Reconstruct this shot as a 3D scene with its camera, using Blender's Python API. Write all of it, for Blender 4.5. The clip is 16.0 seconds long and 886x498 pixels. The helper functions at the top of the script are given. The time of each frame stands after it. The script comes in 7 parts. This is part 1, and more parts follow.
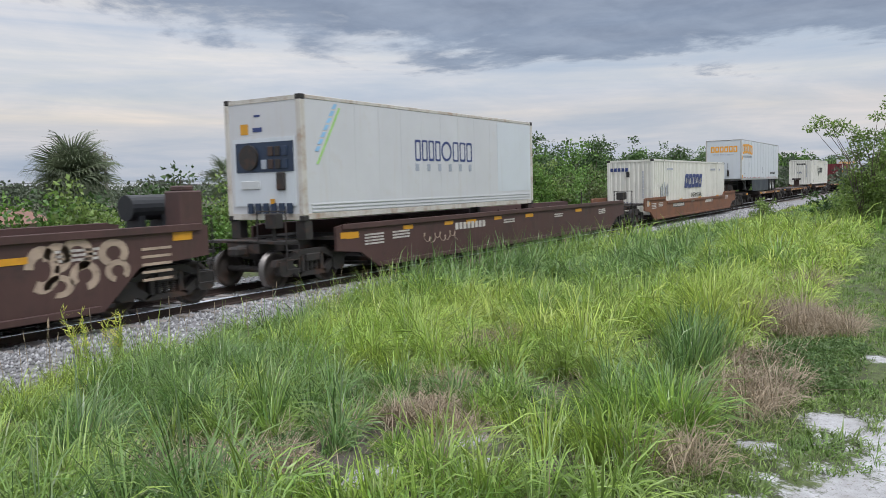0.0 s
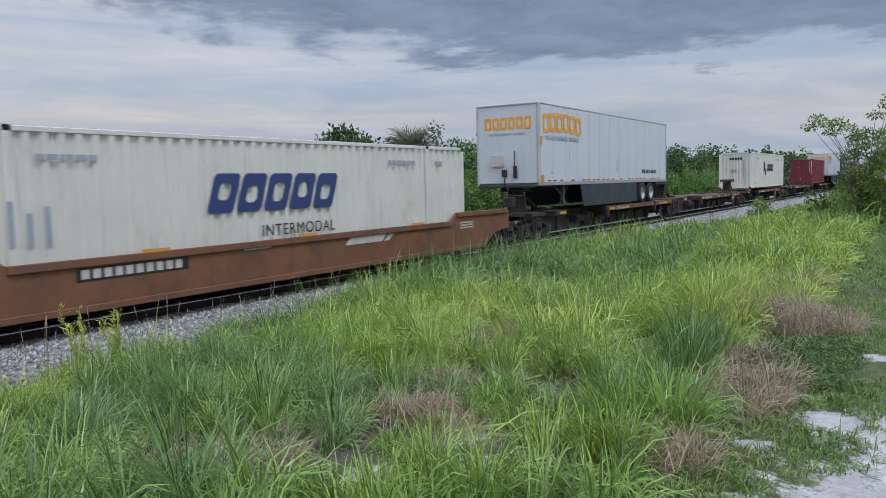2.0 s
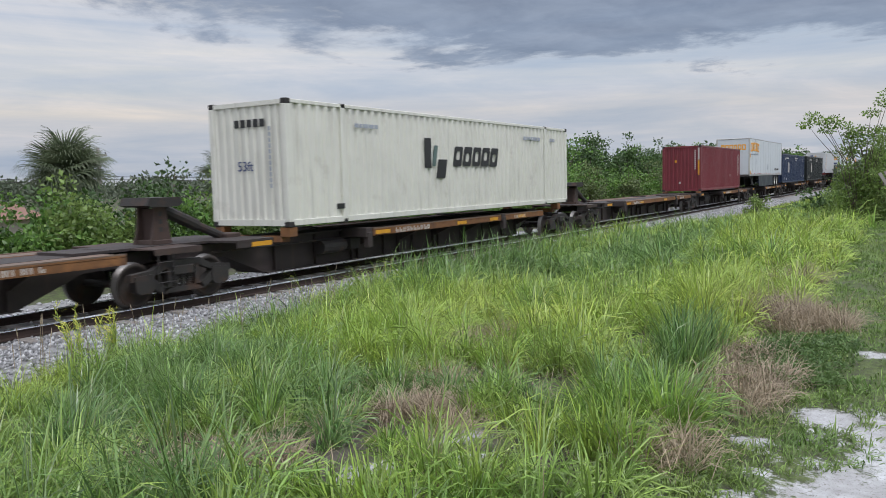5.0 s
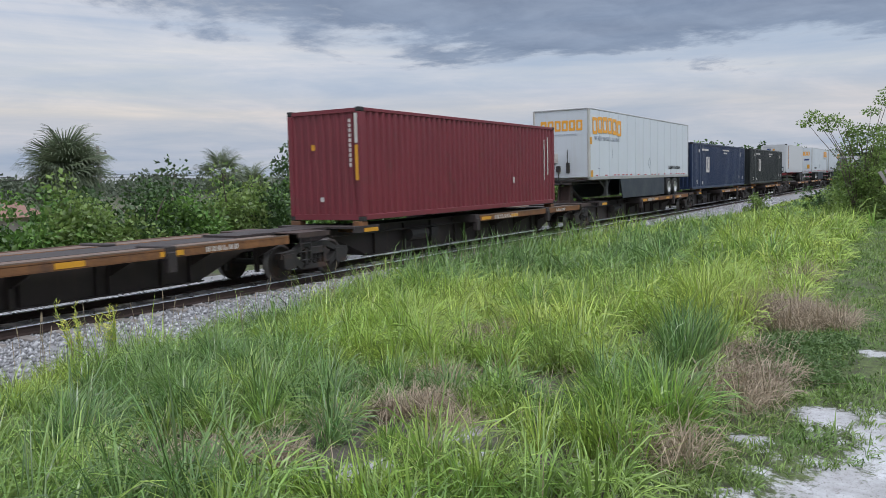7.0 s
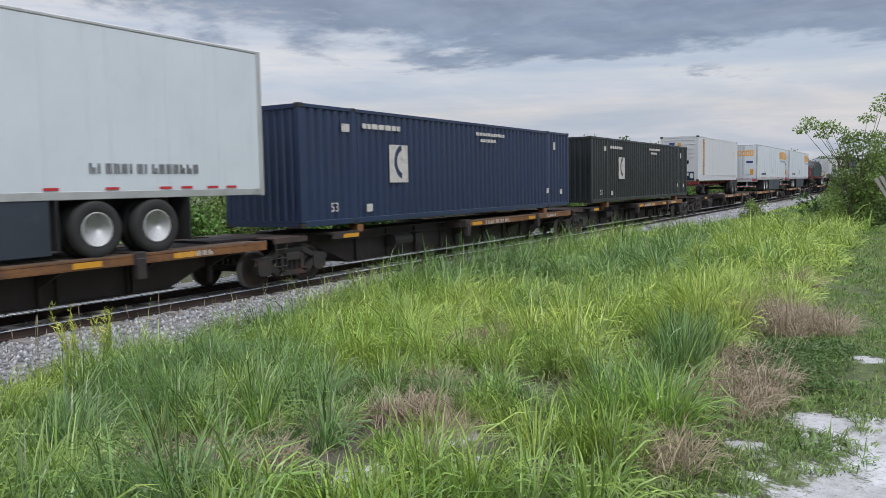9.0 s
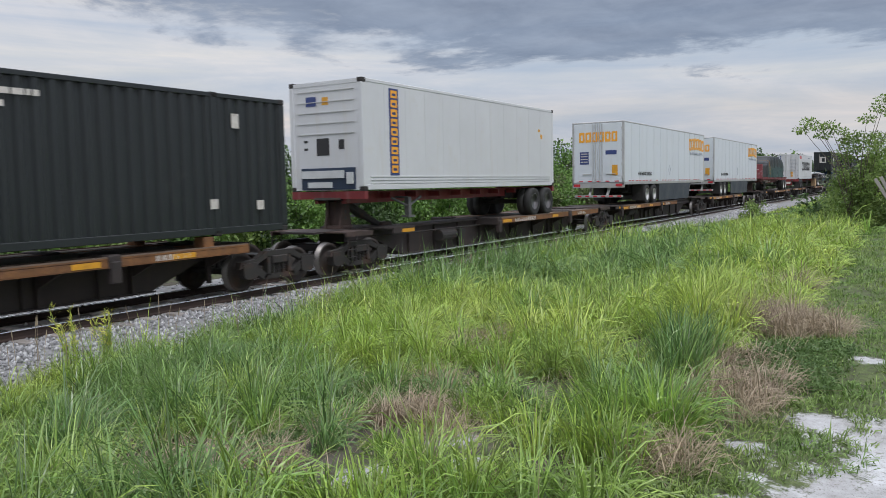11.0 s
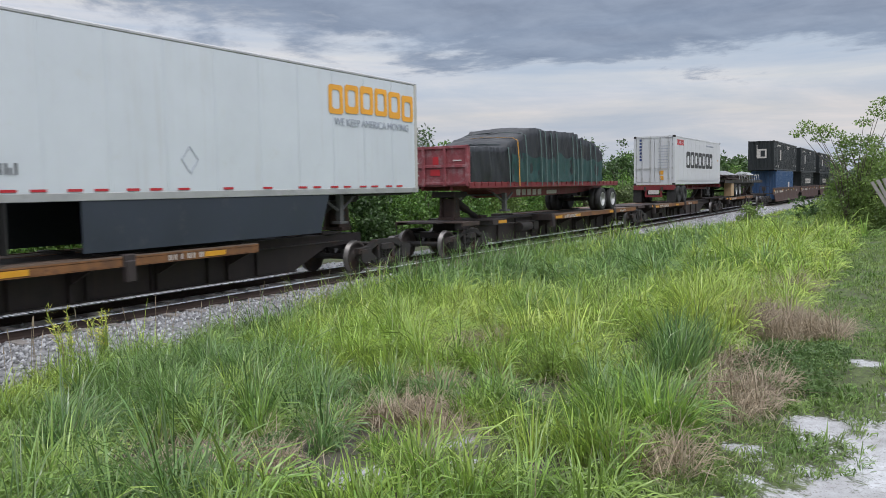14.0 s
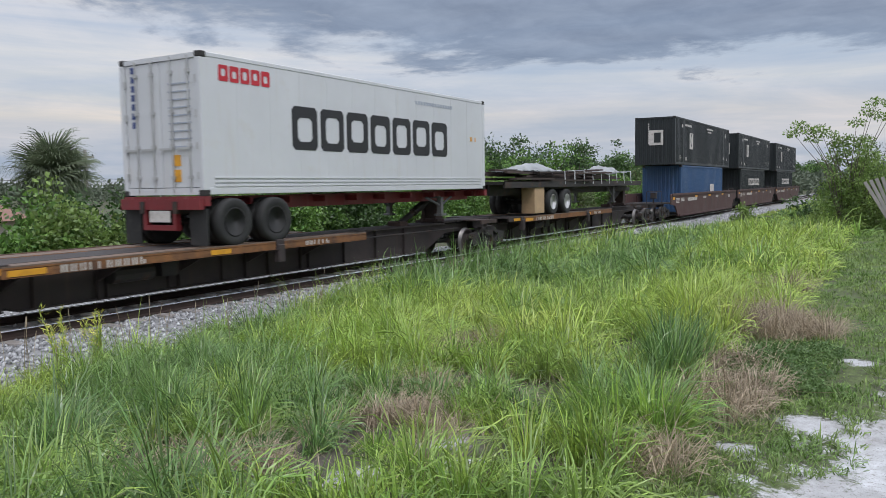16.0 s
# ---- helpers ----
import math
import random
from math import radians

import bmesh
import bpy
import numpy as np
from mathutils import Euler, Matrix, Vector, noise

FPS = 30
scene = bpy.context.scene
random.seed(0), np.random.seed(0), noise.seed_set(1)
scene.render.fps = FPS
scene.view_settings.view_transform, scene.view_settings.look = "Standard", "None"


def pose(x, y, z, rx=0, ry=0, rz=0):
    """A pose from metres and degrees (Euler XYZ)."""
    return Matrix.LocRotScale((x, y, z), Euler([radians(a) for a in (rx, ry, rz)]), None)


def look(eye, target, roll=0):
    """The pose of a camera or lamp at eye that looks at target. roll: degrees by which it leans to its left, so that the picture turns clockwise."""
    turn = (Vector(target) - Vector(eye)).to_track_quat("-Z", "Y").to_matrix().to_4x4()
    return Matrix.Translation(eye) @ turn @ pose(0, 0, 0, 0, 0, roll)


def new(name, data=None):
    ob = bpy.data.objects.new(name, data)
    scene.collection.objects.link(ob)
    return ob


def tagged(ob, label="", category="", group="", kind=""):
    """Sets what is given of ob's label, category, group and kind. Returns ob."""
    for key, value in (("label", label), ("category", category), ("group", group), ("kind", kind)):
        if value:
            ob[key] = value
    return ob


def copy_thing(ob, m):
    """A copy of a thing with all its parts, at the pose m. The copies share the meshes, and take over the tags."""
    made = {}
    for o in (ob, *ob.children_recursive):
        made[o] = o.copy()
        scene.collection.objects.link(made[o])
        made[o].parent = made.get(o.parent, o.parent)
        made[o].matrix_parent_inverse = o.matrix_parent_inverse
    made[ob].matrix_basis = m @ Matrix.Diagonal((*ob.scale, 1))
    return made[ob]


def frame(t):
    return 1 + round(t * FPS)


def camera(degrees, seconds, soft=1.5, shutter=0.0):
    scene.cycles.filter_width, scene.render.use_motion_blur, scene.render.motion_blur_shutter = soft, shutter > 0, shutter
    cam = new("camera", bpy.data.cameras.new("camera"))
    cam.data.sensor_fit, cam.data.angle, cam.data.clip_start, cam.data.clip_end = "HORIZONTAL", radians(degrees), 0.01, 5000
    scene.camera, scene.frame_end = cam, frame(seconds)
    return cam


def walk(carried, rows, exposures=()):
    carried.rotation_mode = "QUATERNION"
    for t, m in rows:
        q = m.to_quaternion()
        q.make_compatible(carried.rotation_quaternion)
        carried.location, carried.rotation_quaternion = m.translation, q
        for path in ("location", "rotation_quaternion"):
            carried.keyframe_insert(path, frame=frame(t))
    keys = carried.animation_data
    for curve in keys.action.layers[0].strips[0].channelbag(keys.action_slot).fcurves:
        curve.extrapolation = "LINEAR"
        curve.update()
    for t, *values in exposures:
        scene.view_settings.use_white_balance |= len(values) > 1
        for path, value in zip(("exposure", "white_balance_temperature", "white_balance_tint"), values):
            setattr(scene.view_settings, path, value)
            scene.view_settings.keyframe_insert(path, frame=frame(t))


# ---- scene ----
# camera: held by a standing onlooker, it only turns a little
TRACK_Y = 13.453          # centre line of the track
EYE = Vector((0.0, 0.0, 2.225))


def aim(heading, tilt, roll):
    h, e = radians(heading), radians(tilt)
    way = Vector((math.cos(h) * math.cos(e), math.sin(h) * math.cos(e), math.sin(e)))
    return look(EYE, EYE + way, roll)


cam = camera(58.48, 16.0, soft=0.8, shutter=0.12)
walk(cam, [(t, aim(h, e, r)) for t, h, e, r in (
    (0, 31.88, -4.564, -1.472), (0.5, 31.949, -4.522, -1.428), (1, 31.948, -4.57, -1.387),
    (1.5, 31.897, -4.654, -1.369), (2, 31.753, -4.688, -1.411), (2.5, 31.642, -4.79, -1.309),
    (3, 31.534, -4.805, -1.382), (3.5, 31.486, -4.825, -1.305), (4, 31.482, -4.812, -1.346),
    (6.5, 31.521, -4.952, -1.448), (7, 31.489, -4.987, -1.384), (7.5, 31.398, -4.924, -1.376),
    (8, 31.301, -4.858, -1.301), (8.5, 31.24, -4.767, -1.144), (9, 31.237, -4.673, -1.102),
    (11.5, 31.216, -4.61, -1.121), (12, 31.189, -4.593, -1.094), (12.5, 31.19, -4.601, -0.979),
    (13, 31.145, -4.543, -1.021), (13.5, 31.09, -4.496, -0.973), (14, 31.037, -4.5, -0.925),
    (14.5, 30.965, -4.477, -0.945), (15, 30.882, -4.481, -0.92), (15.5, 30.807, -4.499, -0.9),
    (16, 30.641, -4.502, -0.915),
)], exposures=[(t, e, k + 80, 11.6) for t, e, k in (
    (0, -0.06, 6150), (0.5, -0.2, 5950), (1.0, -0.2, 5850), (1.5, -0.32, 5750), (2.0, -0.35, 5700), (3.0, -0.29, 5700), (3.5, -0.15, 5850), (4.0, -0.12, 6100),
    (6.5, -0.17, 5950), (7.0, -0.17, 5900), (7.5, -0.14, 5900), (9.0, -0.09, 6050), (12.5, -0.14, 6120), (14.0, -0.08, 6100), (15.5, 0.02, 6080), (16.0, -0.12, 6000))])

# the train runs towards -x
SPEED, GAIN = 17.596, 0.0065


def travelled(t):
    return SPEED * t + 0.5 * GAIN * t * t


# ---- sky and light ----
def node(tree, kind, **values):
    n = tree.nodes.new(kind)
    for key, value in values.items():
        if key in n.inputs:
            n.inputs[key].default_value = value
    return n


def math_node(tree, op, a, b=0.0, clamp=False):
    n = tree.nodes.new("ShaderNodeMath")
    n.operation, n.use_clamp = op, clamp
    for i, v in enumerate((a, b)):
        if isinstance(v, (int, float)):
            n.inputs[i].default_value = v
        else:
            tree.links.new(v, n.inputs[i])
    return n.outputs[0]


def ramp(tree, source, stops, smooth=False):
    n = tree.nodes.new("ShaderNodeValToRGB")
    n.color_ramp.interpolation = "EASE" if smooth else "LINEAR"
    el = n.color_ramp.elements
    while len(el) < len(stops):
        el.new(0.5)
    for e, (p, c) in zip(el, stops):
        e.position, e.color = p, (*c, 1) if len(c) == 3 else c
    tree.links.new(source, n.inputs[0])
    return n.outputs[0]


def mix_color(tree, fac, a, b, blend="MIX"):
    n = tree.nodes.new("ShaderNodeMix")
    n.data_type, n.blend_type = "RGBA", blend
    for socket, v in ((n.inputs[0], fac), (n.inputs[6], a), (n.inputs[7], b)):
        if isinstance(v, (int, float)):
            socket.default_value = v
        elif isinstance(v, tuple):
            socket.default_value = (*v, 1)
        else:
            tree.links.new(v, socket)
    return n.outputs[2]


SUN_HEIGHT, SUN_TURN = 48, 250


def make_world():
    world = bpy.data.worlds.new("overcast_sky")
    scene.world = world
    world.use_nodes = True
    tree = world.node_tree
    tree.nodes.clear()
    out = tree.nodes.new("ShaderNodeOutputWorld")
    back = tree.nodes.new("ShaderNodeBackground")
    sky = tree.nodes.new("ShaderNodeTexSky")
    sky.sky_type, sky.sun_disc = "NISHITA", False
    sky.sun_elevation, sky.sun_rotation = radians(SUN_HEIGHT), radians(SUN_TURN)
    co = tree.nodes.new("ShaderNodeTexCoord")
    sep = tree.nodes.new("ShaderNodeSeparateXYZ")
    tree.links.new(co.outputs["Generated"], sep.inputs[0])
    x, y, z = sep.outputs
    # cloud layer seen in perspective
    low = math_node(tree, "ADD", math_node(tree, "MAXIMUM", z, 0.0), 0.085)
    px, py = math_node(tree, "DIVIDE", x, low), math_node(tree, "DIVIDE", y, low)
    comb = tree.nodes.new("ShaderNodeCombineXYZ")
    tree.links.new(px, comb.inputs[0]), tree.links.new(py, comb.inputs[1])

    def cloud_noise(scale, detail, rough, shift, distortion=0.0):
        m = tree.nodes.new("ShaderNodeMapping")
        m.inputs["Location"].default_value = shift
        tree.links.new(comb.outputs[0], m.inputs[0])
        n = node(tree, "ShaderNodeTexNoise", Scale=scale, Detail=detail, Roughness=rough, Distortion=distortion)
        tree.links.new(m.outputs[0], n.inputs["Vector"])
        return n.outputs[0]
    big = cloud_noise(0.30, 3, 0.5, (3.1, 1.2, 0))
    mid = cloud_noise(0.9, 8, 0.62, (0.4, 2.2, 0), 0.4)
    fine = cloud_noise(3.2, 6, 0.6, (1.7, 5.2, 0), 0.3)
    # veil: pale, with a warm band low down, whiter above, bright overhead
    veil = ramp(tree, z, [(0.0, (0.52, 0.56, 0.61)), (0.04, (0.60, 0.61, 0.64)), (0.085, (0.72, 0.68, 0.645)), (0.115, (0.62, 0.65, 0.685)),
                          (0.155, (0.75, 0.75, 0.735)), (0.26, (0.70, 0.72, 0.76)), (0.6, (1.42, 1.44, 1.47)), (1.0, (1.95, 1.97, 2.0))])
    # streaks
    streak = math_node(tree, "MULTIPLY", math_node(tree, "SUBTRACT", mid, 0.5), 1.0)
    glow = ramp(tree, math_node(tree, "ADD", streak, 0.5), [(0.25, (0.82, 0.88, 0.94)), (0.5, (1.0, 1.0, 1.0)), (0.8, (1.3, 1.2, 1.12))])
    veil = mix_color(tree, 1.0, veil, glow, "MULTIPLY")
    # long level streaks, cream and grey-blue
    flat = tree.nodes.new("ShaderNodeMapping")
    flat.inputs["Scale"].default_value, flat.inputs["Location"].default_value = (1.6, 1.6, 26.0), (0.3, 0.9, 0.45)
    tree.links.new(co.outputs["Generated"], flat.inputs[0])
    band = node(tree, "ShaderNodeTexNoise", Scale=1.0, Detail=5, Roughness=0.55, Distortion=0.5)
    tree.links.new(flat.outputs[0], band.inputs["Vector"])
    tint = ramp(tree, band.outputs[0], [(0.33, (0.80, 0.86, 0.95)), (0.5, (0.99, 0.99, 1.0)), (0.66, (1.13, 1.08, 1.0))])
    veil = mix_color(tree, 1.0, veil, tint, "MULTIPLY")
    # a dark grey bank of cloud above the pale band
    edge = math_node(tree, "MULTIPLY", math_node(tree, "SUBTRACT", z, 0.148), 9.0)
    edge = math_node(tree, "ADD", edge, math_node(tree, "MULTIPLY", math_node(tree, "SUBTRACT", mid, 0.5), 1.5))
    edge = math_node(tree, "ADD", edge, math_node(tree, "MULTIPLY", math_node(tree, "SUBTRACT", big, 0.5), 1.0))
    edge = math_node(tree, "ADD", edge, math_node(tree, "MULTIPLY", math_node(tree, "SUBTRACT", fine, 0.5), 0.35))
    edge = math_node(tree, "ADD", edge, math_node(tree, "MULTIPLY", math_node(tree, "SUBTRACT", x, 0.76), 1.7))
    top = math_node(tree, "MULTIPLY", math_node(tree, "SUBTRACT", z, 0.32), -5.0)
    bank = ramp(tree, edge, [(0.14, (0, 0, 0)), (0.34, (1, 1, 1))], True)
    fade = ramp(tree, math_node(tree, "ADD", top, 0.5), [(0.0, (0, 0, 0)), (0.6, (1, 1, 1))], True)
    bank = math_node(tree, "MULTIPLY", math_node(tree, "MULTIPLY", bank, fade), 0.9)
    dark = ramp(tree, fine, [(0.3, (0.19, 0.235, 0.32)), (0.7, (0.32, 0.375, 0.465))])
    clouds = mix_color(tree, bank, veil, dark)
    blue = mix_color(tree, 1.0, sky.outputs[0], (0.1, 0.1, 0.1), "MULTIPLY")
    both = mix_color(tree, 0.9, blue, clouds)
    tree.links.new(both, back.inputs["Color"])
    back.inputs["Strength"].default_value = 1.0
    tree.links.new(back.outputs[0], out.inputs[0])


make_world()
sun = new("sun", bpy.data.lights.new("sun", "SUN"))
sun.data.energy, sun.data.angle, sun.data.color = 1.5, radians(11), (1.0, 0.96, 0.9)
sun.matrix_world = look((0, 0, 60), (20, 45, -20))
scene.view_settings.exposure = 0.0


# ---- materials ----
def material(name, color, rough=0.7, metal=0.0, vary=0.25, scale=3.0, bump=0.0, bump_scale=60.0, dirt=None, dirt_amount=0.0, dirt_scale=1.5,
             island=0.0, streaks=None, streak_amount=0.0, random_ob=0.0):
    """A painted, rusty or earthy surface: base colour with broad and fine variation, patches of dirt, runs of rust, fine relief."""
    m = bpy.data.materials.new(name)
    m.use_nodes = True
    t = m.node_tree
    bsdf = t.nodes["Principled BSDF"]
    co = t.nodes.new("ShaderNodeTexCoord").outputs["Object"]

    def noise_at(s, detail=6, stretch=None, rough_=0.6):
        n = node(t, "ShaderNodeTexNoise", Scale=s, Detail=detail, Roughness=rough_)
        v = co
        if stretch:
            mp = t.nodes.new("ShaderNodeMapping")
            mp.inputs["Scale"].default_value = stretch
            t.links.new(co, mp.inputs[0])
            v = mp.outputs[0]
        t.links.new(v, n.inputs["Vector"])
        return n.outputs[0]
    lo = tuple(c * (1 - vary) for c in color)
    hi = tuple(min(1, c * (1 + vary)) for c in color)
    broad = noise_at(scale)
    col = ramp(t, broad, [(0.3, lo), (0.7, hi)])
    grain = noise_at(scale * 14, 4)
    col = mix_color(t, vary * 0.6, col, ramp(t, grain, [(0.3, lo), (0.7, hi)]))
    if dirt:
        f = ramp(t, noise_at(dirt_scale, 8, None, 0.7), [(0.62 - 0.35 * dirt_amount, (0, 0, 0)), (0.78 - 0.25 * dirt_amount, (1, 1, 1))])
        col = mix_color(t, math_node(t, "MULTIPLY", f, min(1, 0.35 + dirt_amount)), col, dirt)
    if streaks:
        f = ramp(t, noise_at(1.0, 6, (5.0, 5.0, 0.35)), [(0.55, (0, 0, 0)), (0.75, (1, 1, 1))])
        col = mix_color(t, math_node(t, "MULTIPLY", f, streak_amount), col, streaks)
    if island or random_ob:
        src = t.nodes.new("ShaderNodeNewGeometry").outputs["Random Per Island"] if island else t.nodes.new("ShaderNodeObjectInfo").outputs["Random"]
        k = island or random_ob
        col = mix_color(t, 1.0, col, ramp(t, src, [(0, (1 - k,) * 3), (1, (1 + k,) * 3)]), "MULTIPLY")
    t.links.new(col, bsdf.inputs["Base Color"])
    rr = ramp(t, broad, [(0.3, (max(0.05, rough - 0.1),) * 3), (0.7, (min(1, rough + 0.1),) * 3)])
    t.links.new(rr, bsdf.inputs["Roughness"])
    bsdf.inputs["Metallic"].default_value = metal
    if bump:
        b = node(t, "ShaderNodeBump", Strength=min(1, bump), Distance=0.01)
        t.links.new(noise_at(bump_scale, 5), b.inputs["Height"])
        t.links.new(b.outputs[0], bsdf.inputs["Normal"])
    return m


def leaf_material(name, a, b, c, patch=0.35, glow=0.35, rough=0.55, spread=0.25):
    """Leaves and blades: colour varies from leaf to leaf and in broad patches, some light comes through."""
    m = bpy.data.materials.new(name)
    m.use_nodes = True
    t = m.node_tree
    t.nodes.clear()
    out = t.nodes.new("ShaderNodeOutputMaterial")
    rnd = t.nodes.new("ShaderNodeNewGeometry").outputs["Random Per Island"]
    co = t.nodes.new("ShaderNodeTexCoord").outputs["Object"]
    n = node(t, "ShaderNodeTexNoise", Scale=patch, Detail=3)
    t.links.new(co, n.inputs["Vector"])
    broad = ramp(t, n.outputs[0], [(0.35, a), (0.65, b)])
    col = mix_color(t, math_node(t, "MULTIPLY", rnd, 0.65), broad, c)
    shade = math_node(t, "FRACT", math_node(t, "MULTIPLY", rnd, 37.0))
    col = mix_color(t, 1.0, col, ramp(t, shade, [(0, (1 - spread,) * 3), (1, (1 + spread,) * 3)]), "MULTIPLY")
    dif = t.nodes.new("ShaderNodeBsdfDiffuse")
    tra = t.nodes.new("ShaderNodeBsdfTranslucent")
    glo = node(t, "ShaderNodeBsdfGlossy", Roughness=rough)
    for s in (dif, tra):
        t.links.new(col, s.inputs["Color"])
    m1 = node(t, "ShaderNodeMixShader", Fac=glow)
    t.links.new(dif.outputs[0], m1.inputs[1]), t.links.new(tra.outputs[0], m1.inputs[2])
    m2 = node(t, "ShaderNodeMixShader", Fac=0.05)
    t.links.new(m1.outputs[0], m2.inputs[1]), t.links.new(glo.outputs[0], m2.inputs[2])
    t.links.new(m2.outputs[0], out.inputs[0])
    return m


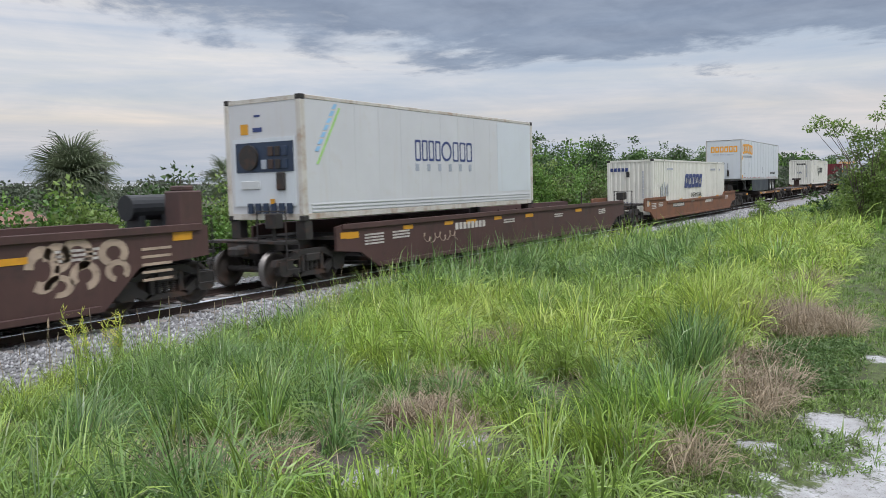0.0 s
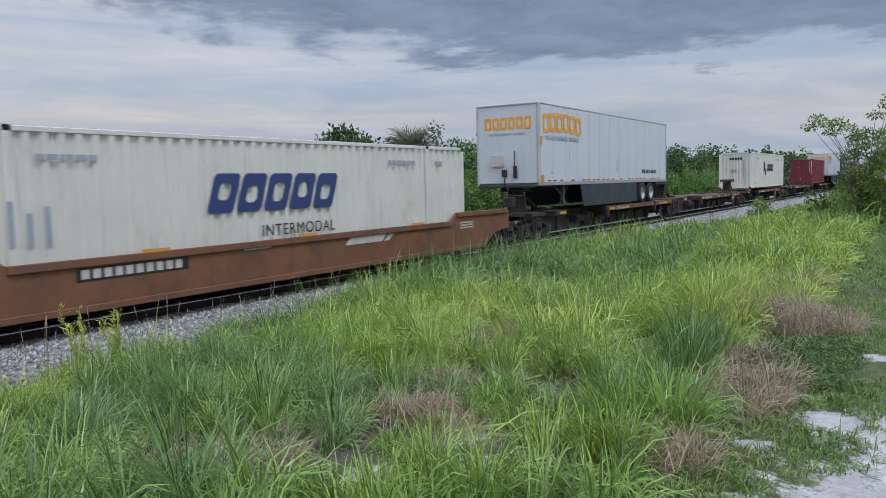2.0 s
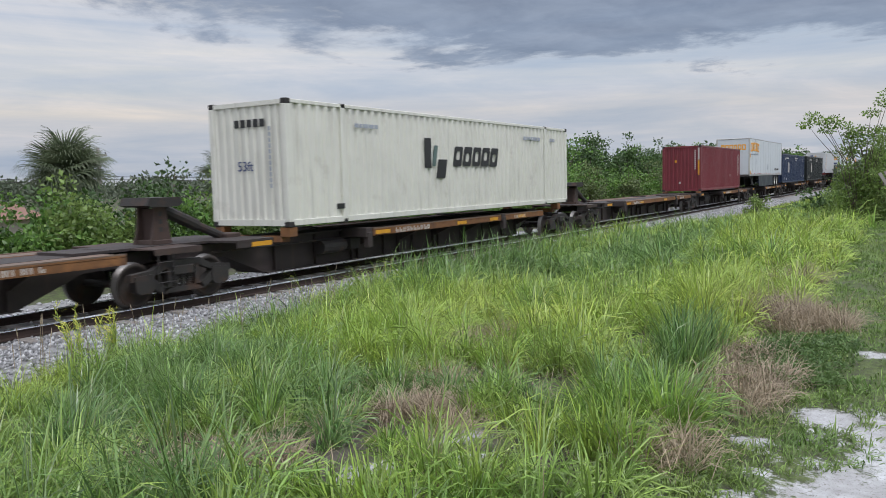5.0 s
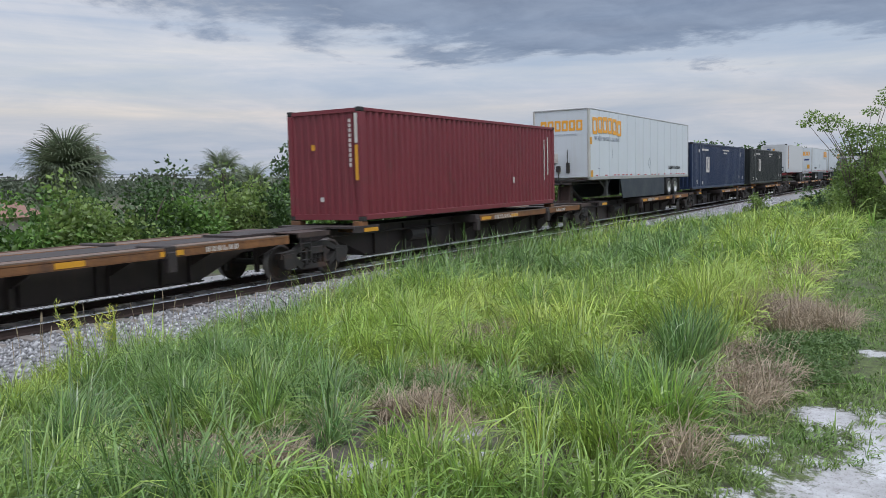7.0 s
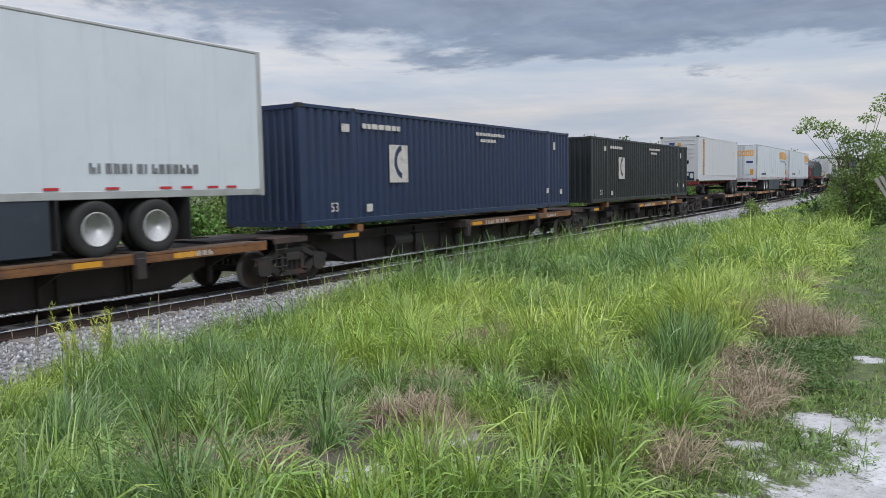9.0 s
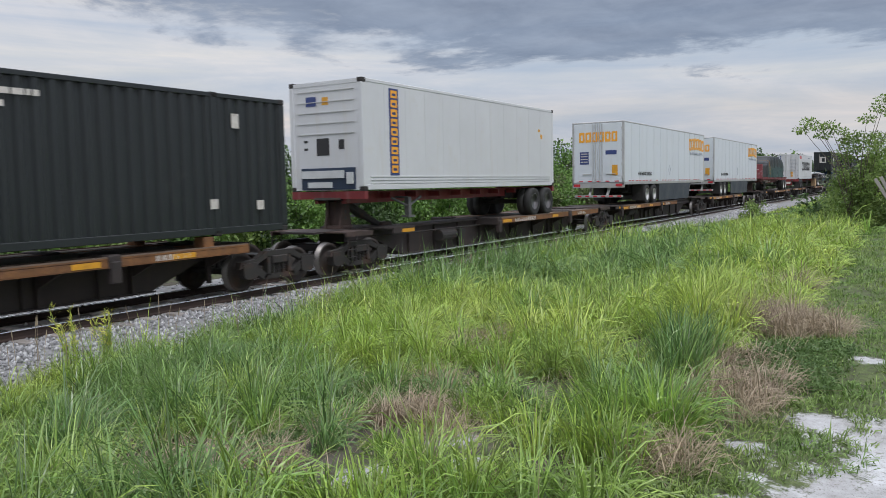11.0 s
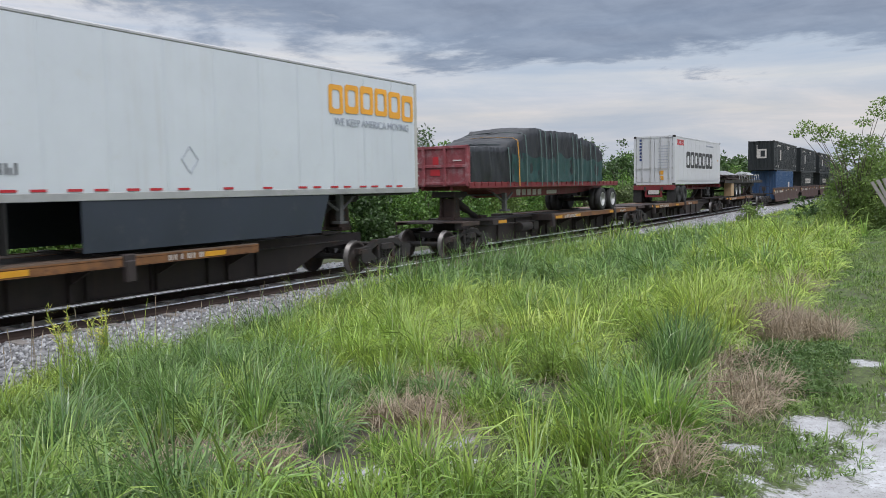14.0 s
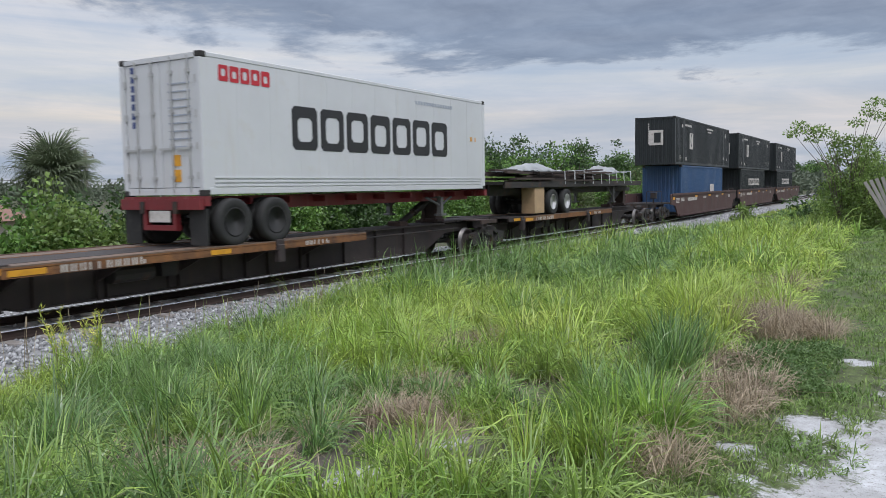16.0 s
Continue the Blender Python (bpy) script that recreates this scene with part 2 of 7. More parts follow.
RUST = (0.10, 0.045, 0.025)
GRIME = (0.06, 0.055, 0.05)
M = dict(
    white=material("trailer_white", (0.58, 0.62, 0.66), 0.45, 0, 0.05, 0.8, dirt=(0.5, 0.5, 0.48), dirt_amount=0.1, streaks=(0.45, 0.44, 0.42), streak_amount=0.25),
    reefer=material("reefer_white", (0.56, 0.57, 0.59), 0.5, 0, 0.05, 0.7, dirt=(0.5, 0.47, 0.42), dirt_amount=0.12, streaks=(0.5, 0.45, 0.38), streak_amount=0.3),
    cream=material("container_cream", (0.66, 0.655, 0.60), 0.55, 0, 0.06, 0.9, dirt=(0.4, 0.37, 0.33), dirt_amount=0.15, streaks=(0.25, 0.23, 0.21), streak_amount=0.4),
    maroon=material("container_maroon", (0.165, 0.024, 0.034), 0.5, 0, 0.12, 0.8, dirt=(0.10, 0.035, 0.03), dirt_amount=0.2, streaks=(0.20, 0.06, 0.06), streak_amount=0.3),
    navy=material("container_navy", (0.015, 0.029, 0.075), 0.45, 0, 0.12, 0.8, dirt=(0.05, 0.055, 0.065), dirt_amount=0.12, streaks=(0.04, 0.05, 0.08), streak_amount=0.3),
    blackgreen=material("container_black_green", (0.013, 0.017, 0.019), 0.45, 0, 0.12, 0.8, dirt=(0.04, 0.042, 0.04), dirt_amount=0.12, streaks=(0.035, 0.04, 0.04), streak_amount=0.3),
    blue=material("container_blue", (0.035, 0.085, 0.19), 0.5, 0, 0.12, 0.8, dirt=(0.08, 0.09, 0.1), dirt_amount=0.12, streaks=(0.1, 0.12, 0.16), streak_amount=0.3),
    post=material("pale_corner_post", (0.45, 0.44, 0.41), 0.5, 0.0, 0.1, 2.0, dirt=(0.3, 0.28, 0.25), dirt_amount=0.2),
    alu=material("dull_aluminium", (0.48, 0.48, 0.48), 0.45, 0.6, 0.12, 2.0, dirt=(0.2, 0.19, 0.18), dirt_amount=0.2),
    legs=material("grey_painted_steel", (0.12, 0.12, 0.12), 0.6, 0.2, 0.2, 3.0, dirt=(0.05, 0.045, 0.04), dirt_amount=0.3),
    weed=leaf_material("weed_leaves", (0.42, 0.52, 0.11), (0.48, 0.55, 0.12), (0.34, 0.46, 0.10), 2.0, 0.3),
    skirt=material("dark_skirt", (0.028, 0.036, 0.052), 0.5, 0, 0.15, 1.0, dirt=(0.09, 0.09, 0.09), dirt_amount=0.15),
    tyre=material("tyre_rubber", (0.022, 0.022, 0.022), 0.8, 0, 0.2, 8.0, dirt=(0.07, 0.065, 0.06), dirt_amount=0.2, dirt_scale=4),
    rimdark=material("dark_wheel_rim", (0.10, 0.095, 0.10), 0.5, 0.2, 0.2, 6.0, dirt=(0.05, 0.045, 0.04), dirt_amount=0.3, dirt_scale=6),
    rim=material("white_wheel_rim", (0.6, 0.6, 0.6), 0.4, 0.3, 0.12, 6.0, dirt=(0.2, 0.18, 0.16), dirt_amount=0.3, dirt_scale=6),
    steel=material("dark_steel", (0.03, 0.027, 0.026), 0.7, 0.1, 0.3, 2.0, 0.4, 40, dirt=RUST, dirt_amount=0.3, dirt_scale=2.5),
    hitch=material("dark_rusty_hitch", (0.062, 0.040, 0.034), 0.8, 0, 0.3, 2.0, 0.4, 40, dirt=(0.025, 0.02, 0.02), dirt_amount=0.35, streaks=(0.10, 0.05, 0.03), streak_amount=0.3),
    sill=material("brown_black_sill", (0.037, 0.028, 0.027), 0.75, 0, 0.25, 1.2, 0.3, 40, dirt=(0.02, 0.018, 0.018), dirt_amount=0.35, streaks=(0.085, 0.05, 0.035), streak_amount=0.35),
    deckrust=material("rusty_yellow_deck", (0.20, 0.09, 0.033), 0.8, 0, 0.35, 2.2, 0.5, 50, dirt=(0.07, 0.04, 0.03), dirt_amount=0.45, dirt_scale=2.0),
    decktop=material("worn_deck_top", (0.15, 0.105, 0.08), 0.8, 0, 0.3, 2.5, 0.4, 50, dirt=(0.14, 0.08, 0.05), dirt_amount=0.4, dirt_scale=2.5),
    fec=material("brown_well_paint", (0.075, 0.038, 0.034), 0.65, 0, 0.2, 0.9, 0.2, 40, dirt=(0.035, 0.025, 0.024), dirt_amount=0.3, streaks=(0.13, 0.08, 0.065), streak_amount=0.4),
    orange=material("rusty_orange_well_paint", (0.19, 0.082, 0.042), 0.7, 0, 0.25, 0.9, 0.2, 40, dirt=(0.10, 0.055, 0.038), dirt_amount=0.45, streaks=(0.10, 0.05, 0.03), streak_amount=0.45),
    yellow=material("yellow_marking", (0.62, 0.30, 0.02), 0.5, 0, 0.12, 3.0, dirt=(0.3, 0.15, 0.04), dirt_amount=0.25, dirt_scale=4),
    amber=material("amber_lettering", (0.78, 0.36, 0.03), 0.5, 0, 0.06, 2.0),
    ink=material("dark_blue_lettering", (0.03, 0.05, 0.17), 0.5, 0, 0.1, 2.0),
    black=material("black_lettering", (0.02, 0.02, 0.022), 0.5, 0, 0.1, 2.0),
    grey=material("grey_lettering", (0.33, 0.36, 0.42), 0.5, 0, 0.1, 2.0),
    paint=material("worn_white_marking", (0.55, 0.52, 0.49), 0.6, 0, 0.12, 4.0, dirt=(0.2, 0.15, 0.12), dirt_amount=0.3, dirt_scale=5),
    beige=material("tan_graffiti", (0.40, 0.31, 0.24), 0.7, 0, 0.2, 3.0, dirt=(0.12, 0.07, 0.05), dirt_amount=0.25, dirt_scale=5),
    red=material("red_marking", (0.45, 0.02, 0.03), 0.45, 0, 0.08, 3.0),
    redsteel=material("worn_red_steel", (0.17, 0.018, 0.022), 0.55, 0, 0.2, 1.5, 0.2, 40, dirt=(0.09, 0.03, 0.03), dirt_amount=0.3, streaks=(0.3, 0.2, 0.19), streak_amount=0.3),
    redworn=material("faded_red_steel", (0.25, 0.055, 0.065), 0.6, 0, 0.2, 2.2, 0.2, 40, dirt=(0.36, 0.26, 0.27), dirt_amount=0.35, dirt_scale=2.6, streaks=(0.10, 0.03, 0.03), streak_amount=0.4),
    paleblue=material("pale_blue_marking", (0.28, 0.50, 0.72), 0.5, 0, 0.15, 3.0),
    lime=material("lime_marking", (0.36, 0.62, 0.20), 0.5, 0, 0.15, 3.0),
    rustpost=material("rust_stained_white_post", (0.52, 0.50, 0.46), 0.6, 0, 0.1, 1.5, 0.2, 40, dirt=(0.30, 0.19, 0.12), dirt_amount=0.4, dirt_scale=2.2, streaks=(0.28, 0.17, 0.10), streak_amount=0.6),
    machine=material("dark_blue_machine", (0.02, 0.035, 0.07), 0.5, 0, 0.25, 5.0),
    wheel=material("worn_wheel_steel", (0.17, 0.16, 0.155), 0.45, 0.8, 0.15, 6.0, dirt=(0.06, 0.05, 0.045), dirt_amount=0.2, dirt_scale=6),
    wheelface=material("grimy_wheel_face", (0.05, 0.042, 0.038), 0.8, 0.1, 0.3, 5.0, dirt=RUST, dirt_amount=0.3),
    railtop=material("polished_rail_head", (0.85, 0.86, 0.88), 0.3, 1.0, 0.08, 4.0),
    railside=material("rusty_rail_web", (0.04, 0.025, 0.021), 0.85, 0, 0.25, 4.0, 0.3, 60),
    concrete=material("weathered_concrete", (0.34, 0.31, 0.29), 0.9, 0, 0.2, 3.0, 0.4, 60, random_ob=0.15, dirt=(0.2, 0.16, 0.14), dirt_amount=0.3),
    stone=material("grey_ballast", (0.34, 0.34, 0.35), 0.9, 0, 0.3, 9.0, 0.6, 30, island=0.5),
    bed=material("ballast_bed", (0.26, 0.26, 0.265), 0.95, 0, 0.4, 12.0, 1.0, 18, dirt=(0.13, 0.12, 0.115), dirt_amount=0.4, dirt_scale=7),
    tarp=material("black_tarpaulin", (0.014, 0.016, 0.02), 0.5, 0, 0.3, 1.5, 0.5, 6, streaks=(0.05, 0.055, 0.06), streak_amount=0.4),
    tarpgreen=material("green_tarpaulin", (0.011, 0.055, 0.052), 0.5, 0, 0.35, 1.5, 0.5, 6, dirt=(0.012, 0.02, 0.02), dirt_amount=0.35),
    strap=material("grey_green_strap", (0.10, 0.15, 0.14), 0.6, 0, 0.15, 3.0),
    bark=material("grey_brown_bark", (0.13, 0.105, 0.085), 0.9, 0, 0.3, 5.0, 0.8, 20),
    wood=material("weathered_grey_wood", (0.27, 0.25, 0.24), 0.85, 0, 0.25, 3.0, 0.5, 30, random_ob=0.2, dirt=(0.12, 0.11, 0.11), dirt_amount=0.3, streaks=(0.15, 0.14, 0.135), streak_amount=0.5),
    plaster=material("pale_plaster", (0.5, 0.45, 0.4), 0.85, 0, 0.08, 1.0),
    roof=material("brown_red_roof", (0.22, 0.12, 0.09), 0.85, 0, 0.2, 3.0),
    sheet=material("pale_plastic_sheet", (0.55, 0.57, 0.58), 0.5, 0, 0.12, 2.0),
    ply=material("plywood", (0.42, 0.29, 0.17), 0.75, 0, 0.15, 4.0),
    scrap=material("brown_scrap_wood", (0.055, 0.040, 0.034), 0.85, 0, 0.4, 4.0, random_ob=0.45),
    grass=leaf_material("long_grass", (0.294, 0.429, 0.072), (0.471, 0.539, 0.110), (0.200, 0.319, 0.072), 0.9, 0.36, 0.35, 0.5),
    grassmid=leaf_material("green_grass", (0.200, 0.341, 0.066), (0.341, 0.448, 0.094), (0.153, 0.245, 0.066), 0.9, 0.34, 0.35, 0.5),
    grassblue=leaf_material("blue_green_grass", (0.102, 0.206, 0.063), (0.169, 0.283, 0.083), (0.215, 0.310, 0.087), 0.6, 0.32, 0.32, 0.5),
    straw=leaf_material("dry_grass", (0.33, 0.26, 0.17), (0.20, 0.15, 0.105), (0.48, 0.40, 0.29), 0.9, 0.2),
    creeper=leaf_material("creeping_weed_leaves", (0.07, 0.14, 0.04), (0.11, 0.19, 0.05), (0.15, 0.23, 0.07), 2.0, 0.25),
    turf=leaf_material("short_turf", (0.14, 0.25, 0.05), (0.24, 0.33, 0.075), (0.11, 0.18, 0.05), 1.5, 0.3, 0.5, 0.45),
    leaf=leaf_material("shrub_leaves", (0.075, 0.175, 0.032), (0.14, 0.265, 0.048), (0.18, 0.30, 0.06), 0.9, 0.3, 0.5, 0.45),
    leafolive=leaf_material("olive_leaves", (0.085, 0.13, 0.04), (0.13, 0.18, 0.055), (0.17, 0.21, 0.08), 0.9, 0.3, 0.5, 0.45),
    leafdark=leaf_material("dark_tree_leaves", (0.034, 0.080, 0.020), (0.060, 0.118, 0.030), (0.085, 0.145, 0.04), 0.6, 0.25, 0.5, 0.45),
    leafbright=leaf_material("bright_bush_leaves", (0.13, 0.22, 0.05), (0.19, 0.29, 0.065), (0.25, 0.33, 0.09), 0.9, 0.4, 0.5, 0.4),
    leafgrey=leaf_material("grey_green_leaves", (0.07, 0.10, 0.06), (0.10, 0.13, 0.08), (0.13, 0.15, 0.10), 0.6, 0.3),
    palm=leaf_material("palm_fronds", (0.08, 0.12, 0.06), (0.13, 0.17, 0.085), (0.20, 0.22, 0.14), 0.8, 0.25),
    flower=leaf_material("yellow_flowers", (0.78, 0.76, 0.15), (0.70, 0.72, 0.15), (0.8, 0.74, 0.18), 3.0, 0.3),
)


# ---- mesh helpers ----
def mesh_object(name, bm, mat, parent=None, label="", smooth=False):
    me = bpy.data.meshes.new(name)
    bm.to_mesh(me)
    bm.free()
    me.materials.append(mat)
    if smooth:
        me.shade_smooth()
    ob = new(name, me)
    if parent:
        ob.parent = parent
    return tagged(ob, label)


def part(name, bm, mat, parent, label="", smooth=False):
    return mesh_object(name, bm, mat, parent, label, smooth)


def share(name, ob, parent, m):
    """Another piece on the same mesh."""
    o = new(name, ob.data)
    o.parent = parent
    o.matrix_basis = m
    return o


def box(bm, x0, x1, y0, y1, z0, z1, bevel=0.0):
    vs = [bm.verts.new(p) for p in ((x0, y0, z0), (x1, y0, z0), (x1, y1, z0), (x0, y1, z0), (x0, y0, z1), (x1, y0, z1), (x1, y1, z1), (x0, y1, z1))]
    fs = [bm.faces.new([vs[i] for i in f]) for f in ((3, 2, 1, 0), (4, 5, 6, 7), (0, 1, 5, 4), (1, 2, 6, 5), (2, 3, 7, 6), (3, 0, 4, 7))]
    if bevel:
        es = list({e for f in fs for e in f.edges})
        bmesh.ops.bevel(bm, geom=es, offset=bevel, segments=1, affect="EDGES")
    return bm


def boxes(*rows, bevel=0.0):
    bm = bmesh.new()
    for r in rows:
        box(bm, *r, bevel=bevel)
    return bm


def prism(bm, poly, a, b, axis="y"):
    """Extrudes a polygon: (x, z) along y, (y, z) along x, (x, y) along z."""
    def at(p, d):
        return {"y": (p[0], d, p[1]), "x": (d, p[0], p[1]), "z": (p[0], p[1], d)}[axis]
    n = len(poly)
    lo, hi = [bm.verts.new(at(p, a)) for p in poly], [bm.verts.new(at(p, b)) for p in poly]
    fs = [bm.faces.new(lo), bm.faces.new(hi[::-1])]
    fs += [bm.faces.new((lo[i], hi[i], hi[(i + 1) % n], lo[(i + 1) % n])) for i in range(n)]
    bmesh.ops.recalc_face_normals(bm, faces=fs)
    return bm


def tube(bm, p, q, r, n=8, r2=None):
    """A rod from p to q, closed at both ends."""
    p, q = Vector(p), Vector(q)
    turn = (q - p).to_track_quat("Z", "Y")
    r2 = r if r2 is None else r2
    ring = [(math.cos(i * 2 * math.pi / n), math.sin(i * 2 * math.pi / n)) for i in range(n)]
    a = [bm.verts.new(p + turn @ Vector((c * r, s * r, 0))) for c, s in ring]
    b = [bm.verts.new(q + turn @ Vector((c * r2, s * r2, 0))) for c, s in ring]
    bm.faces.new(a[::-1]), bm.faces.new(b)
    for i in range(n):
        bm.faces.new((a[i], a[(i + 1) % n], b[(i + 1) % n], b[i]))
    return bm


def lathe(bm, profile, n=24, y0=0.0):
    """A solid turned round the y axis: rows of (y, radius)."""
    rings = []
    for y, r in profile:
        rings.append([bm.verts.new((r * math.cos(i * 2 * math.pi / n), y0 + y, r * math.sin(i * 2 * math.pi / n))) for i in range(n)])
    for a, b in zip(rings, rings[1:]):
        for i in range(n):
            bm.faces.new((a[i], b[i], b[(i + 1) % n], a[(i + 1) % n]))
    bm.faces.new(rings[0]), bm.faces.new(rings[-1][::-1])
    bmesh.ops.recalc_face_normals(bm, faces=bm.faces[:])
    return bm


def fast_mesh(name, verts, faces, mat, extra=(), smooth=False):
    """A mesh from arrays: verts (n, 3), faces (m, 3) or (m, 4)."""
    me = bpy.data.meshes.new(name)
    k = faces.shape[1]
    me.vertices.add(len(verts)), me.loops.add(faces.size), me.polygons.add(len(faces))
    me.vertices.foreach_set("co", np.ascontiguousarray(verts, dtype=np.float32).ravel())
    me.loops.foreach_set("vertex_index", faces.astype(np.int32).ravel())
    me.polygons.foreach_set("loop_start", np.arange(0, faces.size, k, dtype=np.int32))
    me.update(calc_edges=True)
    me.materials.append(mat)
    for m in extra:
        me.materials.append(m)
    if smooth:
        me.shade_smooth()
    return me


# ---- ground ----
def lerp_table(v, table):
    xs, ys = zip(*table)
    return np.interp(v, xs, ys)


def land(x, y):
    """Height of the ground: a sandy path level by the camera, a grassy slope, the railway bed, flat land beyond."""
    x, y = np.asarray(x, float), np.asarray(y, float)
    d = np.where(y > TRACK_Y, 2 * TRACK_Y - y, y)
    near = lerp_table(y, [(-400, 0.5), (1.2, 0.5), (2.2, 0.44), (3.5, 0.30), (5, 0.10), (7, -0.14), (9, -0.34), (10, -0.42), (11.0, -0.48), (400, -0.48)])
    far = lerp_table(y, [(-400, -0.48), (17, -0.48), (19, -0.30), (24, -0.20), (400, 0.0), (900, 0.0)])
    z = np.where(y > TRACK_Y, far, near)
    wob = 0.05 * np.sin(x * 0.9 + 1.3 * np.sin(y * 0.7)) * np.cos(y * 1.1 + 0.6 * np.sin(x * 0.5)) + 0.02 * np.sin(x * 3.1 + y * 2.3) * np.sin(y * 3.7 - x)
    return z + wob * np.clip((np.abs(y - TRACK_Y) - 2.6) / 2.0, 0.0, 1.0)


# bare sand: (x, y, radius)
SAND_SPOTS = ((6.54, 3.76, 0.26), (4.79, 2.85, 0.26), (4.28, 2.45, 0.22), (3.9, 3.0, 0.24), (6.05, 0.56, 0.26), (8.15, 0.36, 0.2), (5.3, 0.95, 0.16))


def make_ground():
    def axis(lo, hi, a, b, step):
        fine = list(np.arange(a, b, step))
        out = [a - 1.0 * 1.6 ** i for i in range(1, 30) if a - 1.6 ** i > lo]
        out2 = [b + 1.0 * 1.6 ** i for i in range(0, 30) if b + 1.6 ** i < hi]
        return np.array([lo] + sorted(out) + fine + out2 + [hi])
    xs, ys = axis(-3000, 3500, -2, 45, 0.2), axis(-2500, 3000, -2, 26, 0.2)
    gx, gy = np.meshgrid(xs, ys, indexing="ij")
    v = np.stack([gx, gy, land(gx, gy)], -1).reshape(-1, 3)
    i = np.arange(len(xs) * len(ys)).reshape(len(xs), len(ys))
    f = np.stack([i[:-1, :-1], i[1:, :-1], i[1:, 1:], i[:-1, 1:]], -1).reshape(-1, 4)
    m = bpy.data.materials.new("sandy_soil")
    m.use_nodes = True
    t = m.node_tree
    bsdf = t.nodes["Principled BSDF"]
    co = t.nodes.new("ShaderNodeTexCoord").outputs["Object"]

    def noise_at(s, detail=6, rough=0.6):
        n = node(t, "ShaderNodeTexNoise", Scale=s, Detail=detail, Roughness=rough)
        t.links.new(co, n.inputs["Vector"])
        return n.outputs[0]
    sep = t.nodes.new("ShaderNodeSeparateXYZ")
    t.links.new(co, sep.inputs[0])
    sand = ramp(t, noise_at(3.5, 9, 0.7), [(0.32, (0.27, 0.265, 0.26)), (0.5, (0.40, 0.40, 0.41)), (0.68, (0.56, 0.57, 0.59))])
    sand = mix_color(t, ramp(t, noise_at(30, 6, 0.7), [(0.56, (0, 0, 0)), (0.66, (0.75, 0.75, 0.75))]), sand, (0.17, 0.15, 0.12))
    sand = mix_color(t, ramp(t, noise_at(85, 3, 0.6), [(0.60, (0, 0, 0)), (0.68, (0.8, 0.8, 0.8))]), sand, (0.10, 0.09, 0.07))
    soil = ramp(t, noise_at(5), [(0.3, (0.035, 0.03, 0.024)), (0.7, (0.10, 0.085, 0.065))])
    turf = ramp(t, noise_at(9.0, 10, 0.75), [(0.38, (0.055, 0.05, 0.035)), (0.5, (0.07, 0.095, 0.03)), (0.62, (0.12, 0.15, 0.05))])
    green = math_node(t, "ADD", noise_at(1.1), math_node(t, "MULTIPLY", math_node(t, "MAXIMUM", math_node(t, "SUBTRACT", 1.6, sep.outputs[1]), 0.0), 0.4, True))
    earth = mix_color(t, ramp(t, green, [(0.4, (0, 0, 0)), (0.6, (1, 1, 1))]), soil, turf)
    # bare sand along the path and in a few spots of the slope
    along = math_node(t, "MULTIPLY", math_node(t, "MAXIMUM", math_node(t, "SUBTRACT", sep.outputs[0], 4.3), 0.0), 0.27)
    path = math_node(t, "SUBTRACT", math_node(t, "SUBTRACT", 0.88, sep.outputs[1]), along)
    bare = math_node(t, "MULTIPLY", path, 1.5)
    bare = math_node(t, "ADD", bare, math_node(t, "MULTIPLY", math_node(t, "SUBTRACT", noise_at(3.2, 10, 0.72), 0.5), 4.0))
    bare = math_node(t, "ADD", bare, math_node(t, "MULTIPLY", math_node(t, "SUBTRACT", noise_at(26.0, 4, 0.7), 0.5), 1.2))
    for sx, sy, sr in SAND_SPOTS:
        d = t.nodes.new("ShaderNodeVectorMath")
        d.operation = "DISTANCE"
        flat = t.nodes.new("ShaderNodeCombineXYZ")
        t.links.new(sep.outputs[0], flat.inputs[0]), t.links.new(sep.outputs[1], flat.inputs[1])
        t.links.new(flat.outputs[0], d.inputs[0])
        d.inputs[1].default_value = (sx, sy, 0)
        near = math_node(t, "SUBTRACT", 1.0, math_node(t, "DIVIDE", d.outputs["Value"], sr))
        near = math_node(t, "ADD", near, math_node(t, "MULTIPLY", math_node(t, "SUBTRACT", noise_at(9.0, 8, 0.75), 0.5), 2.6))
        bare = math_node(t, "MAXIMUM", bare, near)
    col = mix_color(t, ramp(t, bare, [(0.05, (0, 0, 0)), (0.35, (1, 1, 1))]), earth, sand)
    t.links.new(col, bsdf.inputs["Base Color"])
    bsdf.inputs["Roughness"].default_value = 0.95
    b = node(t, "ShaderNodeBump", Strength=0.7, Distance=0.02)
    t.links.new(noise_at(14, 8, 0.7), b.inputs["Height"])
    t.links.new(b.outputs[0], bsdf.inputs["Normal"])
    ob = new("ground", fast_mesh("ground", v, f, m, smooth=True))
    tagged(ob, "pale sandy ground with patches of turf and dark soil", "ground", kind="structure")


make_ground()


